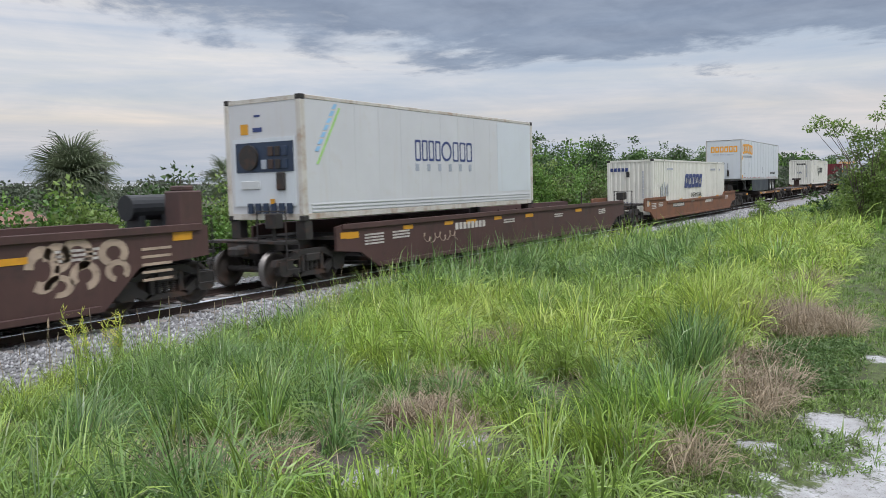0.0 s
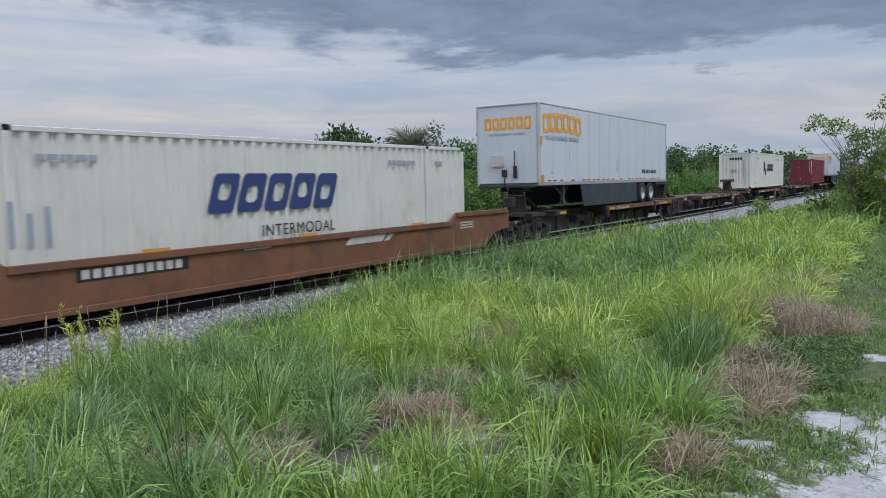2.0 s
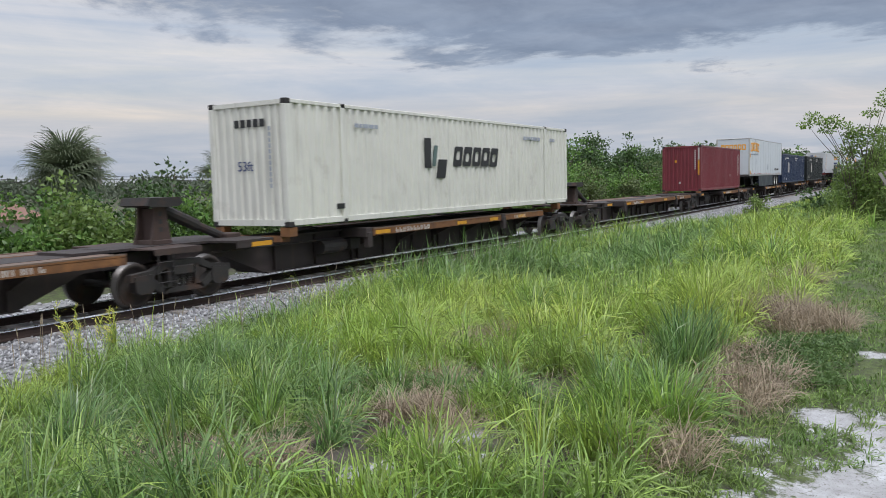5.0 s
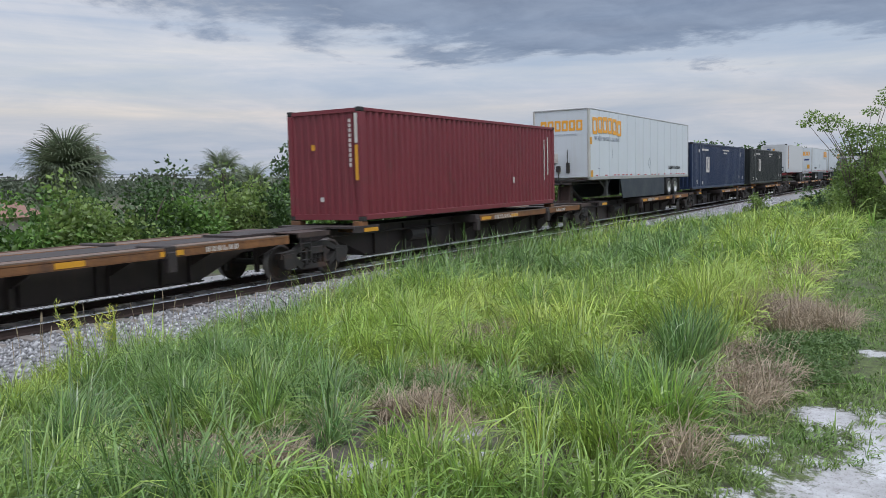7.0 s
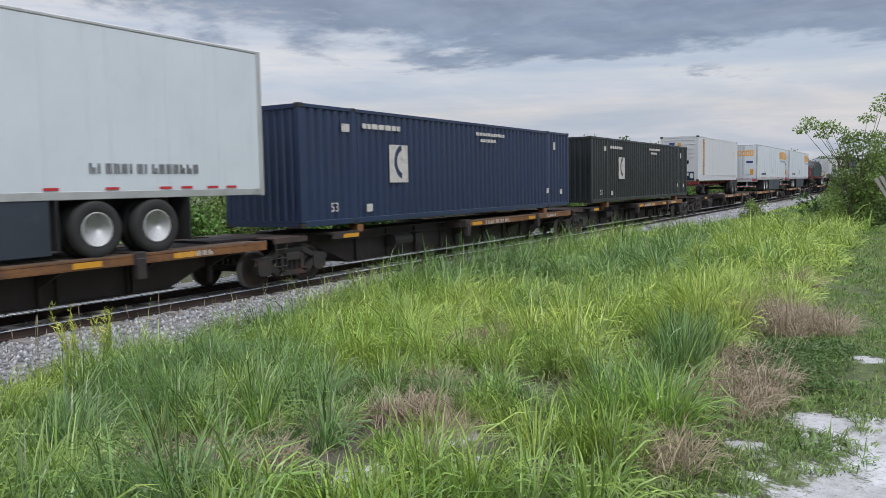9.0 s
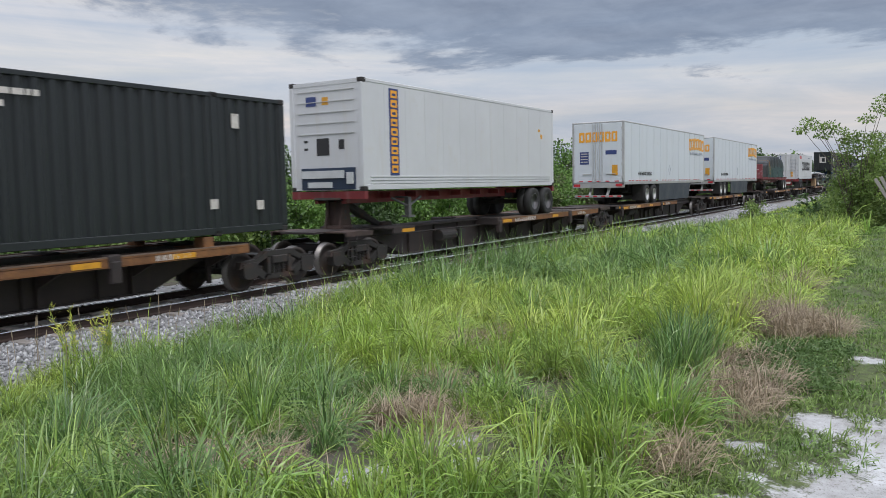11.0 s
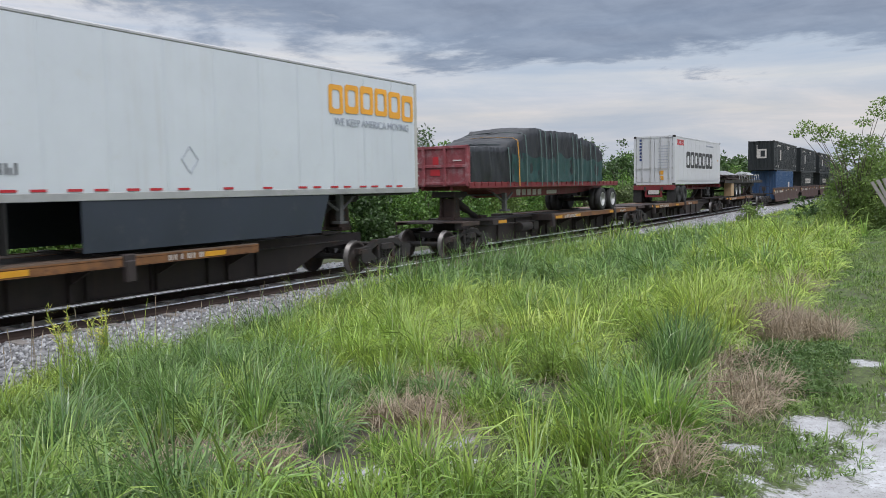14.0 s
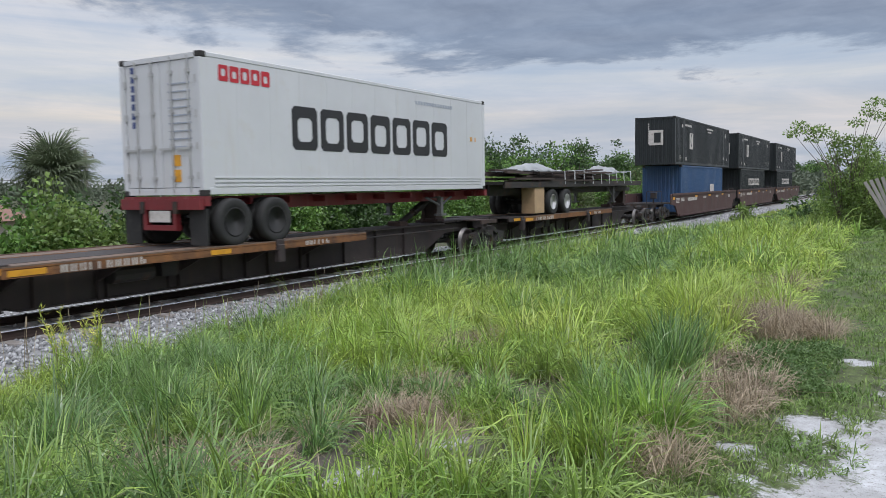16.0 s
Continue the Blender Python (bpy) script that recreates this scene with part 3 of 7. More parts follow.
# ---- railway ----
def make_track():
    # trapezoid of ballast
    bm = bmesh.new()
    prism(bm, [(TRACK_Y - 3.3, -0.62), (TRACK_Y - 1.75, -0.20), (TRACK_Y + 2.9, -0.20), (TRACK_Y + 4.6, -0.62)], -400, 1500, "x")
    bed = mesh_object("ballast_bed", bm, M["bed"])
    tagged(bed, "grey crushed stone bed under the rails", "ballast", kind="structure")
    # loose stones on the visible stretch
    rng = np.random.default_rng(5)
    n = 19000
    x = 5 + 75 * rng.random(n) ** 1.9
    y = TRACK_Y + rng.choice([-1, 1], n, p=[0.86, 0.14]) * (0.2 + 2.75 * rng.random(n))
    d = np.abs(y - TRACK_Y)
    keep = (np.abs(d - 0.755) > 0.12)
    x, y, d = x[keep], y[keep], d[keep]
    z = np.where((d < 1.75) | (y > TRACK_Y), -0.20, -0.20 - (d - 1.75) * 0.27)
    n = len(x)
    r = rng.uniform(0.02, 0.052, n) * (1 + x / 70)
    base = np.array([(1, 0, 0), (-1, 0, 0), (0, 1, 0), (0, -1, 0), (0, 0, 0.8), (0, 0, -0.8)], float)
    v = base[None] * rng.uniform(0.55, 1.25, (n, 6, 1)) * r[:, None, None]
    a = rng.random(n) * 6.28
    c, s = np.cos(a)[:, None], np.sin(a)[:, None]
    v = np.stack([v[..., 0] * c - v[..., 1] * s + 0.4 * v[..., 2], v[..., 0] * s + v[..., 1] * c, v[..., 2] + 0.3 * v[..., 0]], -1)
    v += np.stack([x, y, z + r * 0.25], -1)[:, None]
    f = np.array([(0, 2, 4), (2, 1, 4), (1, 3, 4), (3, 0, 4), (2, 0, 5), (1, 2, 5), (3, 1, 5), (0, 3, 5)])
    f = (f[None] + 6 * np.arange(n)[:, None, None]).reshape(-1, 3)
    ob = new("ballast_stones", fast_mesh("ballast_stones", v.reshape(-1, 3), f, M["stone"]))
    tagged(ob, "loose angular grey ballast stones beside the rails", "ballast", kind="stuff")
    track = tagged(new("railway_track"), "single railway track with rusty rails on concrete sleepers", "railway track", kind="structure")
    track.location = (0, TRACK_Y, 0)
    for side in (-1, 1):
        prof = [(-0.07, -0.172), (0.07, -0.172), (0.07, -0.155), (0.011, -0.13), (0.011, -0.05), (0.035, -0.04), (0.035, -0.026), (-0.035, -0.026),
                (-0.035, -0.04), (-0.011, -0.05), (-0.011, -0.13), (-0.07, -0.155)]
        bm = prism(bmesh.new(), [(p + side * 0.755, q) for p, q in prof], -400, 1500, "x")
        rail = part("rail", bm, M["railside"], track, "rust-brown steel rail with a polished head")
        crown = [(-0.036, -0.026), (-0.033, -0.014), (-0.024, -0.004), (-0.010, 0.0), (0.010, 0.0), (0.024, -0.004), (0.033, -0.014), (0.036, -0.026)]
        bm = prism(bmesh.new(), [(p + side * 0.755, q) for p, q in crown], -400, 1500, "x")
        part("rail_head", bm, M["railtop"], rail)
    bm = bmesh.new()
    prism(bm, [(-0.13, -0.36), (0.13, -0.36), (0.11, -0.166), (-0.11, -0.166)], -1.29, 1.29, "y")
    first = part("sleeper", bm, M["concrete"], track)
    first.location.x = 1.2
    for i in range(1, 210):
        share("sleeper", first, track, pose(1.2 + 0.61 * i, random.uniform(-0.02, 0.02), random.uniform(-0.008, 0.004)))


make_track()


# ---- the train ----
MOVERS = []      # (thing, its place along the train, its height)


def thing(name, s, z, label, category, group=""):
    ob = tagged(new(name), label, category, group)
    ob.location = (s, TRACK_Y, z)
    MOVERS.append((ob, s, z))
    return ob


def strip(rows, y, mat, parent, name="marking", thick=0.006, label=""):
    """Flat painted marks on a side that faces -y: rows of (x0, x1, z0, z1, slant)."""
    if name in ("reflector_strip", "reflector_tape", "marking", "name_panel", "emblem", "graffiti", "warning_label", "rub_rail", "car_mark") and len(rows) > 1:
        return [strip([r], y, mat, parent, name, thick, label) for r in rows]
    bm = bmesh.new()
    for r in rows:
        x0, x1, z0, z1 = r[:4]
        k = r[4] if len(r) > 4 else 0
        prism(bm, [(x0, z0), (x1, z0), (x1 + k, z1), (x0 + k, z1)], y - thick, y, "y")
    made = part(name, bm, mat, parent, label)
    return tagged(made, label, kind="stuff") if name in ("stencil", "web_address", "print") else made


def end_strip(rows, x, mat, parent, name="marking", thick=0.006, label=""):
    """Flat marks on an end that faces -x: rows of (y0, y1, z0, z1)."""
    if name in ("reflector_tape", "notice", "tail_lamp", "warning_label", "vent_opening", "name_panel", "emblem", "machinery_cover", "base_parts", "panel_joint") and len(rows) > 1:
        return [end_strip([r], x, mat, parent, name, thick, label) for r in rows]
    bm = bmesh.new()
    for y0, y1, z0, z1 in rows:
        box(bm, x - thick, x, y0, y1, z0, z1)
    return part(name, bm, mat, parent, label)


def words(text, size, x, z, y, mat, parent, name="lettering", spread=1.0, on_end=False, bold=0.0):
    """Readable lettering with the built-in font, on a side that faces -y, or on the end that faces -x."""
    cu = bpy.data.curves.new(name, "FONT")
    cu.body, cu.size, cu.space_character, cu.extrude, cu.offset = text, size, spread, 0.003, bold
    tmp = bpy.data.objects.new(name, cu)
    scene.collection.objects.link(tmp)
    me = bpy.data.meshes.new_from_object(tmp.evaluated_get(bpy.context.evaluated_depsgraph_get()))
    bpy.data.objects.remove(tmp)
    me.materials.clear()
    me.materials.append(mat)
    ob = new(name, me)
    ob.parent = parent
    ob.matrix_basis = pose(x, y, z, 90, 0, -90) if on_end else pose(x, y, z, 90, 0, 0)
    return ob


def blocks(n, x0, x1, z0, z1, gap=0.25, slant=0.0, arch=0.0, grow=0.0):
    """Plain letter-sized blocks in a row."""
    w = (x1 - x0) / n
    out = []
    for i in range(n):
        u = (i + 0.5) / n
        lift = arch * math.sin(u * math.pi)
        top = z1 + lift + grow * (u - 0.5)
        out.append((x0 + i * w, x0 + (i + 1 - gap) * w, z0 + lift * 0.5, top, slant))
    return out


def letter_bars(n, x0, x1, z0, z1, rng):
    """A line of upright strokes the size of letters."""
    w = (x1 - x0) / n
    out = []
    for i in range(n):
        x, h = x0 + i * w, z1 - z0
        out.append((x + 0.08 * w, x + 0.30 * w, z0, z1))
        if rng.random() < 0.75:
            out.append((x + 0.50 * w, x + 0.72 * w, z0, z0 + h * rng.choice((1.0, 1.0, 0.6))))
    return out


def outlined(n, x0, x1, z0, z1, stroke, y, mat, parent, gap=0.2, slant=0.0, arch=0.0, label="", end=None):
    """A row of plain hollow lozenge blocks in place of a name: on the side at y, or on the end face at x = end."""
    w = (x1 - x0) / n
    for i in range(n):
        lift = arch * math.sin((i + 0.5) / n * math.pi)
        a, b, lo, hi = x0 + i * w, x0 + (i + 1 - gap) * w, z0 + lift, z1 + lift
        c = min(b - a, hi - lo) * 0.10
        gapped = (i * 5 + n) % 3

        def loop(k):
            top = hi - k * (1.0 if gapped != 1 else 1.35)
            low = lo + k * (1.0 if gapped != 2 else 1.35)
            pts = [(a + k + c, low), (b - k - c, low), (b - k, low + c), (b - k, top - c), (b - k - c, top), (a + k + c, top), (a + k, top - c), (a + k, low + c)]
            return [(p + slant * (q - lo), q) for p, q in pts]

        def place(p, d):
            return (p[0], y - d, p[1]) if end is None else (end - d, p[0], p[1])
        bm = bmesh.new()
        rings = [[bm.verts.new(place(p, d)) for p in loop(k)] for k, d in ((0.0, 0.0), (0.0, 0.006), (stroke, 0.006), (stroke, 0.0))]
        for r0, r1 in zip(rings, rings[1:] + rings[:1]):
            for m in range(8):
                bm.faces.new((r0[m], r0[(m + 1) % 8], r1[(m + 1) % 8], r1[m]))
        bmesh.ops.recalc_face_normals(bm, faces=bm.faces[:])
        part("name_panel", bm, mat, parent, label)


def small_bars(x0, x1, z, h, rows, rng, gap=0.35):
    """Rows of small unreadable print."""
    out = []
    for r in range(rows):
        x = x0
        while x < x1 - h:
            w = rng.uniform(0.8, 2.2) * h
            out.append((x, min(x + w, x1), z - r * h * 1.7, z - r * h * 1.7 + h))
            x += w + gap * h
    return out


def bogie(parent, x):
    """Two-axle truck; its middle lies at x."""
    frame_ = part("bogie", box(bmesh.new(), -0.24, 0.24, -1.16, 1.16, 0.56, 0.74, 0.02), M["steel"], parent, "cast steel wheel truck, black with grime")
    frame_.location.x = x
    for side in (-1, 1):
        bm = bmesh.new()
        y0, y1 = (side * 1.12, side * 0.96)
        # bars round the openings
        top = [(-1.22, 0.52), (-1.18, 0.66), (-0.72, 0.70), (-0.42, 0.85), (0.42, 0.85), (0.72, 0.70), (1.18, 0.66), (1.22, 0.52), (0.78, 0.56), (0.36, 0.72), (-0.36, 0.72), (-0.78, 0.56)]
        prism(bm, top, y0, y1, "y")
        prism(bm, [(-0.5, 0.23), (0.5, 0.23), (0.46, 0.34), (-0.46, 0.34)], y0, y1, "y")
        for k in (-1, 1):
            prism(bm, [(k * 0.50, 0.23), (k * 0.36, 0.32), (k * 0.80, 0.62), (k * 0.92, 0.50)], y0, y1, "y")
            prism(bm, [(k * 0.28, 0.32), (k * 0.38, 0.32), (k * 0.38, 0.74), (k * 0.28, 0.74)], y0, y1, "y")
            prism(bm, [(k * 0.70, 0.64), (k * 1.14, 0.62), (k * 1.12, 0.34), (k * 1.02, 0.28), (k * 0.78, 0.28), (k * 0.70, 0.36)], y0 + side * 0.03, y1, "y")
        part("side_frame", bm, M["steel"], frame_)
        for i in (-0.16, 0, 0.16):
            bm = bmesh.new()
            tube(bm, (i, side * 1.05, 0.33), (i, side * 1.05, 0.56), 0.045, 8)
            for zz in range(5):
                tube(bm, (i, side * 1.05, 0.35 + zz * 0.042), (i, side * 1.05, 0.37 + zz * 0.042), 0.072, 8)
            part("spring", bm, M["steel"], frame_)
    wheels = []
    for ax in (-0.89, 0.89):
        bm = bmesh.new()
        tube(bm, (0, -1.0, 0), (0, 1.0, 0), 0.075, 10)
        axle = part("axle", bm, M["steel"], frame_)
        axle.location = (ax, 0, 0.42)
        for side in (-1, 1):
            bm = bmesh.new()
            prof = [(-0.03, 0.05), (-0.03, 0.13), (0.005, 0.17), (0.005, 0.33), (-0.06, 0.35), (-0.06, 0.42), (0.05, 0.425), (0.06, 0.45), (0.075, 0.45), (0.075, 0.35), (0.03, 0.33),
                    (0.03, 0.17), (0.07, 0.13), (0.07, 0.05)]
            lathe(bm, [(-side * p if side > 0 else p, r) for p, r in prof], 28)
            w = part("wheel", bm, M["wheelface"], frame_, "steel rail wheel with a bright worn tread", True)
            w.data.materials.append(M["wheel"])
            for f in w.data.polygons:
                c = f.center
                if math.hypot(c.x, c.z) > 0.405:
                    f.material_index = 1
            w.location = (ax, side * 0.76, 0.42)
    return frame_


BOGIE = None


def add_bogie(parent, x):
    """Bogies share their meshes."""
    global BOGIE
    if BOGIE is None:
        BOGIE = bogie(parent, x)
        return BOGIE
    made = copy_thing(BOGIE, pose(x, 0, 0))
    made.parent = parent
    return made


def spine_car(s, length, runways, hitch=None, last=False, seed=0, label_at=()):
    """One unit of an articulated spine car: deep centre sill, end platforms, wheel runways on both sides, a folding hitch."""
    rng = random.Random(seed)
    car = thing("spine_car", s, 0, "low spine car with rusty orange runways and dark sill", "rail car", "units of the spine cars")
    bm = bmesh.new()
    L = length
    prism(bm, [(0.2, 1.02), (L - 0.2, 1.02), (L - 0.2, 0.78), (L - 1.7, 0.72), (L - 2.9, 0.245), (2.9, 0.245), (1.7, 0.72), (0.2, 0.78)], -0.42, 0.42, "y")
    sill = part("centre_sill", bm, M["sill"], car, "deep dark brown centre sill")
    bm = boxes((1.9, L - 1.9, -0.55, 0.55, 1.02, 1.06), (2.9, L - 2.9, -0.52, 0.52, 0.225, 0.25))
    x = 3.2
    while x < L - 3:
        box(bm, x, x + 0.03, -0.5, 0.5, 0.25, 1.02)
        x += 1.45
    part("flange", bm, M["sill"], sill)
    # end platforms over the bogies
    for name, a, b in (("end_platform", -1.15, 2.15), ("end_platform", L - 1.95, L - 1.2)):
        bm = bmesh.new()
        if b < 3:
            # narrow over the wheels, wide behind them
            prism(bm, [(a, -0.55), (1.15, -0.55), (1.3, -1.28), (b + 0.2, -1.28), (b + 0.4, -0.5), (b + 0.4, 0.5), (b + 0.2, 1.28), (1.3, 1.28), (1.15, 0.55), (a, 0.55)], 1.06, 1.11, "z")
            for side in (-1, 1):
                box(bm, 1.3, b + 0.2, *sorted((side * 1.275, side * 1.22)), 0.95, 1.06)
                plate = boxes((-0.75, 0.35, *sorted((side * 1.275, side * 0.5)), 1.07, 1.1), (-0.75, 0.35, *sorted((side * 1.275, side * 1.22)), 0.98, 1.07))
                part("side_plate", plate, M["hitch"], car, "rusty side plate above the wheels")
        else:
            prism(bm, [(a, -0.55), (b, -0.55), (b, 0.55), (a, 0.55)], 1.06, 1.11, "z")
        p = part(name, bm, M["sill"], car, "dark rust-stained end platform")
        if b < 3:
            strip([(b - 0.45, b + 0.15, 0.955, 1.055)], -1.276, M["yellow"], p, "reflector_strip")
    # runways
    for a, b in runways:
        for side in (-1, 1):
            y0, y1 = sorted((side * 0.62, side * 1.29))
            bm = boxes((a, b, y0, y1, 1.02, 1.06))
            ye = side * 1.29
            box(bm, a, b, *sorted((ye, ye - side * 0.05)), 0.90, 1.03)
            box(bm, a, b, *sorted((ye, ye - side * 0.16)), 0.885, 0.905)
            r = part("runway", bm, M["deckrust"], car, "rusty orange wheel runway with a worn pale top edge")
            bm = boxes((a, b, *sorted((ye, ye - side * 0.035)), 1.06, 1.085), (a + 0.05, b - 0.05, y0 + 0.05, y1 - 0.06, 1.06, 1.066))
            part("edge_strip", bm, M["decktop"], r)
            bm = boxes((0, 0.09, *sorted((side * 0.43, side * 0.52)), 0.24, 1.02))
            prism(bm, [(side * 0.44, 0.55), (side * 0.44, 1.015), (side * 1.24, 1.015), (side * 1.24, 0.91)], 0.02, 0.07, "x")
            x, piece = a + 0.35, None
            while x < b:
                if piece is None:
                    piece = part("bracket", bm, M["sill"], r)
                    piece.location.x = x
                else:
                    share("bracket", piece, r, pose(x, 0, 0))
                x += 1.9
            if side < 0:
                rows = [(a + 0.1, a + 0.75, 0.915, 1.015)]
                x = a + 2.2
                while x < b - 1.2:
                    if rng.random() < 0.5:
                        rows.append((x, x + 0.55, 0.915, 1.015))
                    x += 2.1
                strip(rows, -1.292, M["yellow"], r, "reflector_strip")
                strip(letter_bars(10, a + 1.0, a + 2.75, 0.90, 1.03, rng) + letter_bars(6, b - 2.4, b - 1.5, 0.915, 1.02, rng), -1.292, M["paint"], r, "stencil")
    # clamps that hold the load
    for q in (runways[0][0] - 0.35, runways[-1][1] - 3.4):
        for side in (-1, 1):
            bm = box(bmesh.new(), q, q + 0.26, *sorted((side * 1.33, side * 0.45)), 0.86, 1.11, 0.02)
            box(bm, q + 0.03, q + 0.23, *sorted((side * 1.37, side * 1.2)), 0.60, 1.0, 0.02)
            part("container_clamp", bm, M["sill"], car)
    # brake pipes and reservoir
    bm = bmesh.new()
    tube(bm, (1.2, -0.62, 0.86), (L - 1.2, -0.62, 0.86), 0.025, 6)
    tube(bm, (4.6, -0.66, 0.68), (5.5, -0.66, 0.68), 0.17, 12)
    box(bm, 5.7, 6.1, -0.78, -0.5, 0.55, 0.82)
    part("brake_gear", bm, M["steel"], car)
    # handrails and steps
    bm = bmesh.new()
    for side in (-1, 1):
        for q in (-0.7, -0.35):
            tube(bm, (q, side * 1.27, 1.0), (q, side * 1.27, 0.45), 0.016, 6)
        for zz in (0.47, 0.66, 0.85):
            tube(bm, (-0.7, side * 1.27, zz), (-0.35, side * 1.27, zz), 0.014, 6)
    part("step_ladder", bm, M["steel"], car)
    if hitch is not None:
        trailer_hitch(car, *hitch)
    add_bogie(car, 0.0)
    if last:
        add_bogie(car, L)
    return car


def trailer_hitch(car, x, lean):
    """A hitch: a broad tapering stand of two cheek plates, a head with jaws, a heavy telescopic strut and its foot."""
    stand = part("hitch_stand", box(bmesh.new(), x - 0.22, x + 0.22, -0.34, 0.34, 1.10, 1.20, 0.015), M["hitch"], car, "dark rusty trailer hitch stand")
    for side in (-1, 1):
        bm = prism(bmesh.new(), [(x - 0.26, 1.11), (x + 0.26, 1.11), (x + 0.20, 1.45), (x + 0.13, 1.92), (x - 0.13, 1.92), (x - 0.17, 1.45)], side * 0.24 - 0.035, side * 0.24 + 0.035, "y")
        cheek = part("cheek_plate", bm, M["hitch"], stand)
        # holes are not cut: black blocks on the plate give their shade
        for z in (1.36, 1.52, 1.68):
            part("slot", boxes((x - 0.035, x + 0.035, *sorted((side * 0.272, side * 0.277)), z, z + 0.09)), M["black"], cheek)
    part("cross_web", boxes((x - 0.06, x - 0.02, -0.21, 0.21, 1.2, 1.82)), M["hitch"], stand)
    bm = prism(bmesh.new(), [(x - 0.42, 1.90), (x - 0.30, 1.86), (x + 0.32, 1.86), (x + 0.45, 1.93), (x + 0.40, 2.05), (x - 0.36, 2.05)], -0.44, 0.44, "y")
    part("top_plate", bm, M["steel"], stand)
    bm = bmesh.new()
    tube(bm, (x + lean * 0.12, 0, 1.86), (x + lean * 1.15, 0, 1.42), 0.13, 10)
    part("strut", bm, M["steel"], stand, "black telescopic strut")
    bm = bmesh.new()
    tube(bm, (x + lean * 1.1, 0, 1.44), (x + lean * 2.0, 0, 1.08), 0.095, 10)
    part("strut", bm, M["steel"], stand)
    part("strut_foot", box(bmesh.new(), x + lean * 2.0 - 0.22, x + lean * 2.0 + 0.22, -0.24, 0.24, 1.04, 1.20, 0.02), M["hitch"], stand)


def well_car(s, length, top, paint, label, seed, name_bars=None, taper=0.95, bogie_in=-0.55, mid=None):
    """A well car: two tall side sills that drop between the bogies, end platforms, ladders, couplers."""
    rng = random.Random(seed)
    car = thing("well_car", s, 0, label, "rail car", "well cars")
    L = length
    dip = [(3.4, top), (3.75, mid), (L - 3.75, mid), (L - 3.4, top)] if mid else []
    outline = [(0, top - 0.05), (0.35, top), *dip, (L - 0.35, top), (L, top - 0.05), (L, top - 0.62), (L - taper, top - 0.72), (L - taper - 0.75, 0.22), (taper + 0.75, 0.22), (taper, top - 0.72), (0, top - 0.62)]
    for side in (-1, 1):
        y0, y1 = sorted((side * 1.40, side * 1.33))
        bm = prism(bmesh.new(), outline, y0, y1, "y")
        wall = part("side_wall", bm, paint, car)
        # chords, stiffeners and a folded ledge
        yo = side * 1.40
        if mid:
            bm = boxes((3.75, L - 3.75, *sorted((yo, yo + side * 0.06)), mid - 0.13, mid + 0.01), (0.2, 3.4, *sorted((yo, yo + side * 0.06)), top - 0.13, top + 0.01),
                       (L - 3.4, L - 0.2, *sorted((yo, yo + side * 0.06)), top - 0.13, top + 0.01), bevel=0.012)
        else:
            bm = boxes((0.2, L - 0.2, *sorted((yo, yo + side * 0.06)), top - 0.13, top + 0.01), bevel=0.012)
        box(bm, taper + 0.85, L - taper - 0.85, *sorted((yo, yo + side * 0.06)), 0.22, 0.34, 0.012)
        part("chord", bm, paint, wall)
        x, piece = taper + 1.2, None
        while x < L - taper - 1:
            if piece is None:
                piece = part("stiffener", boxes((0, 0.11, *sorted((side * 1.335, side * 1.25)), 0.35, (mid or top) - 0.14)), paint, wall)
                piece.location.x = x
            else:
                share("stiffener", piece, wall, pose(x, 0, 0))
            x += 1.6
        if side < 0:
            strip([(0.35, 0.85, top - 0.36, top - 0.2), (L * 0.3, L * 0.3 + 0.62, top - 0.3, top - 0.18), (L * 0.5, L * 0.5 + 0.62, top - 0.3, top - 0.18),
                   (L * 0.72, L * 0.72 + 0.62, top - 0.3, top - 0.18)], -1.402, M["yellow"], wall, "reflector_strip")
            rows = []
            for q, rr in ((1.1, 4), (2.3, 3), (L * 0.42, 2), (L - 3.2, 3), (L * 0.62, 2)):
                rows += small_bars(q, q + 0.8, top - 0.33, 0.045, rr, rng)
            strip(rows, -1.402, M["paint"], wall, "stencil")
            if name_bars:
                strip(blocks(*name_bars), -1.403, M["paint"], wall, "car_mark")
    bm = boxes((taper + 0.5, L - taper - 0.5, -1.33, 1.33, 0.26, 0.32))
    x = taper + 1
    while x < L - taper - 1:
        box(bm, x, x + 0.2, -1.33, 1.33, 0.32, 0.42)
        x += 2.2
    part("well_floor", bm, M["steel"], car)
    for a, b, e in ((bogie_in - 1.1, taper + 0.6, -1), (L - taper - 0.6, L - bogie_in + 1.1, 1)):
        bm = boxes((a, b, -0.5, 0.5, 0.80, 1.05))
        box(bm, max(a, 0.05) if e < 0 else a, b if e < 0 else min(b, L - 0.05), -1.32, 1.32, 1.0, 1.08)
        q = a if e < 0 else b
        prism(bm, [(q, -1.25), (q - e * 0.5, -1.25), (q - e * 0.5, 1.25), (q, 1.25)], 1.02, 1.08, "z")
        plat = part("end_platform", bm, M["steel"], car, "grimy end platform")
        for side in (-1, 1):
            bm = bmesh.new()
            for o in (0.08, 0.48):
                tube(bm, (q - e * o, side * 1.27, 0.42), (q - e * o, side * 1.27, 1.75 if o < 0.3 else 1.05), 0.017, 6)
            for zz in (0.45, 0.66, 0.87):
                tube(bm, (q - e * 0.08, side * 1.27, zz), (q - e * 0.48, side * 1.27, zz), 0.014, 6)
            part("side_ladder", bm, M["steel"], plat)
        bm = bmesh.new()
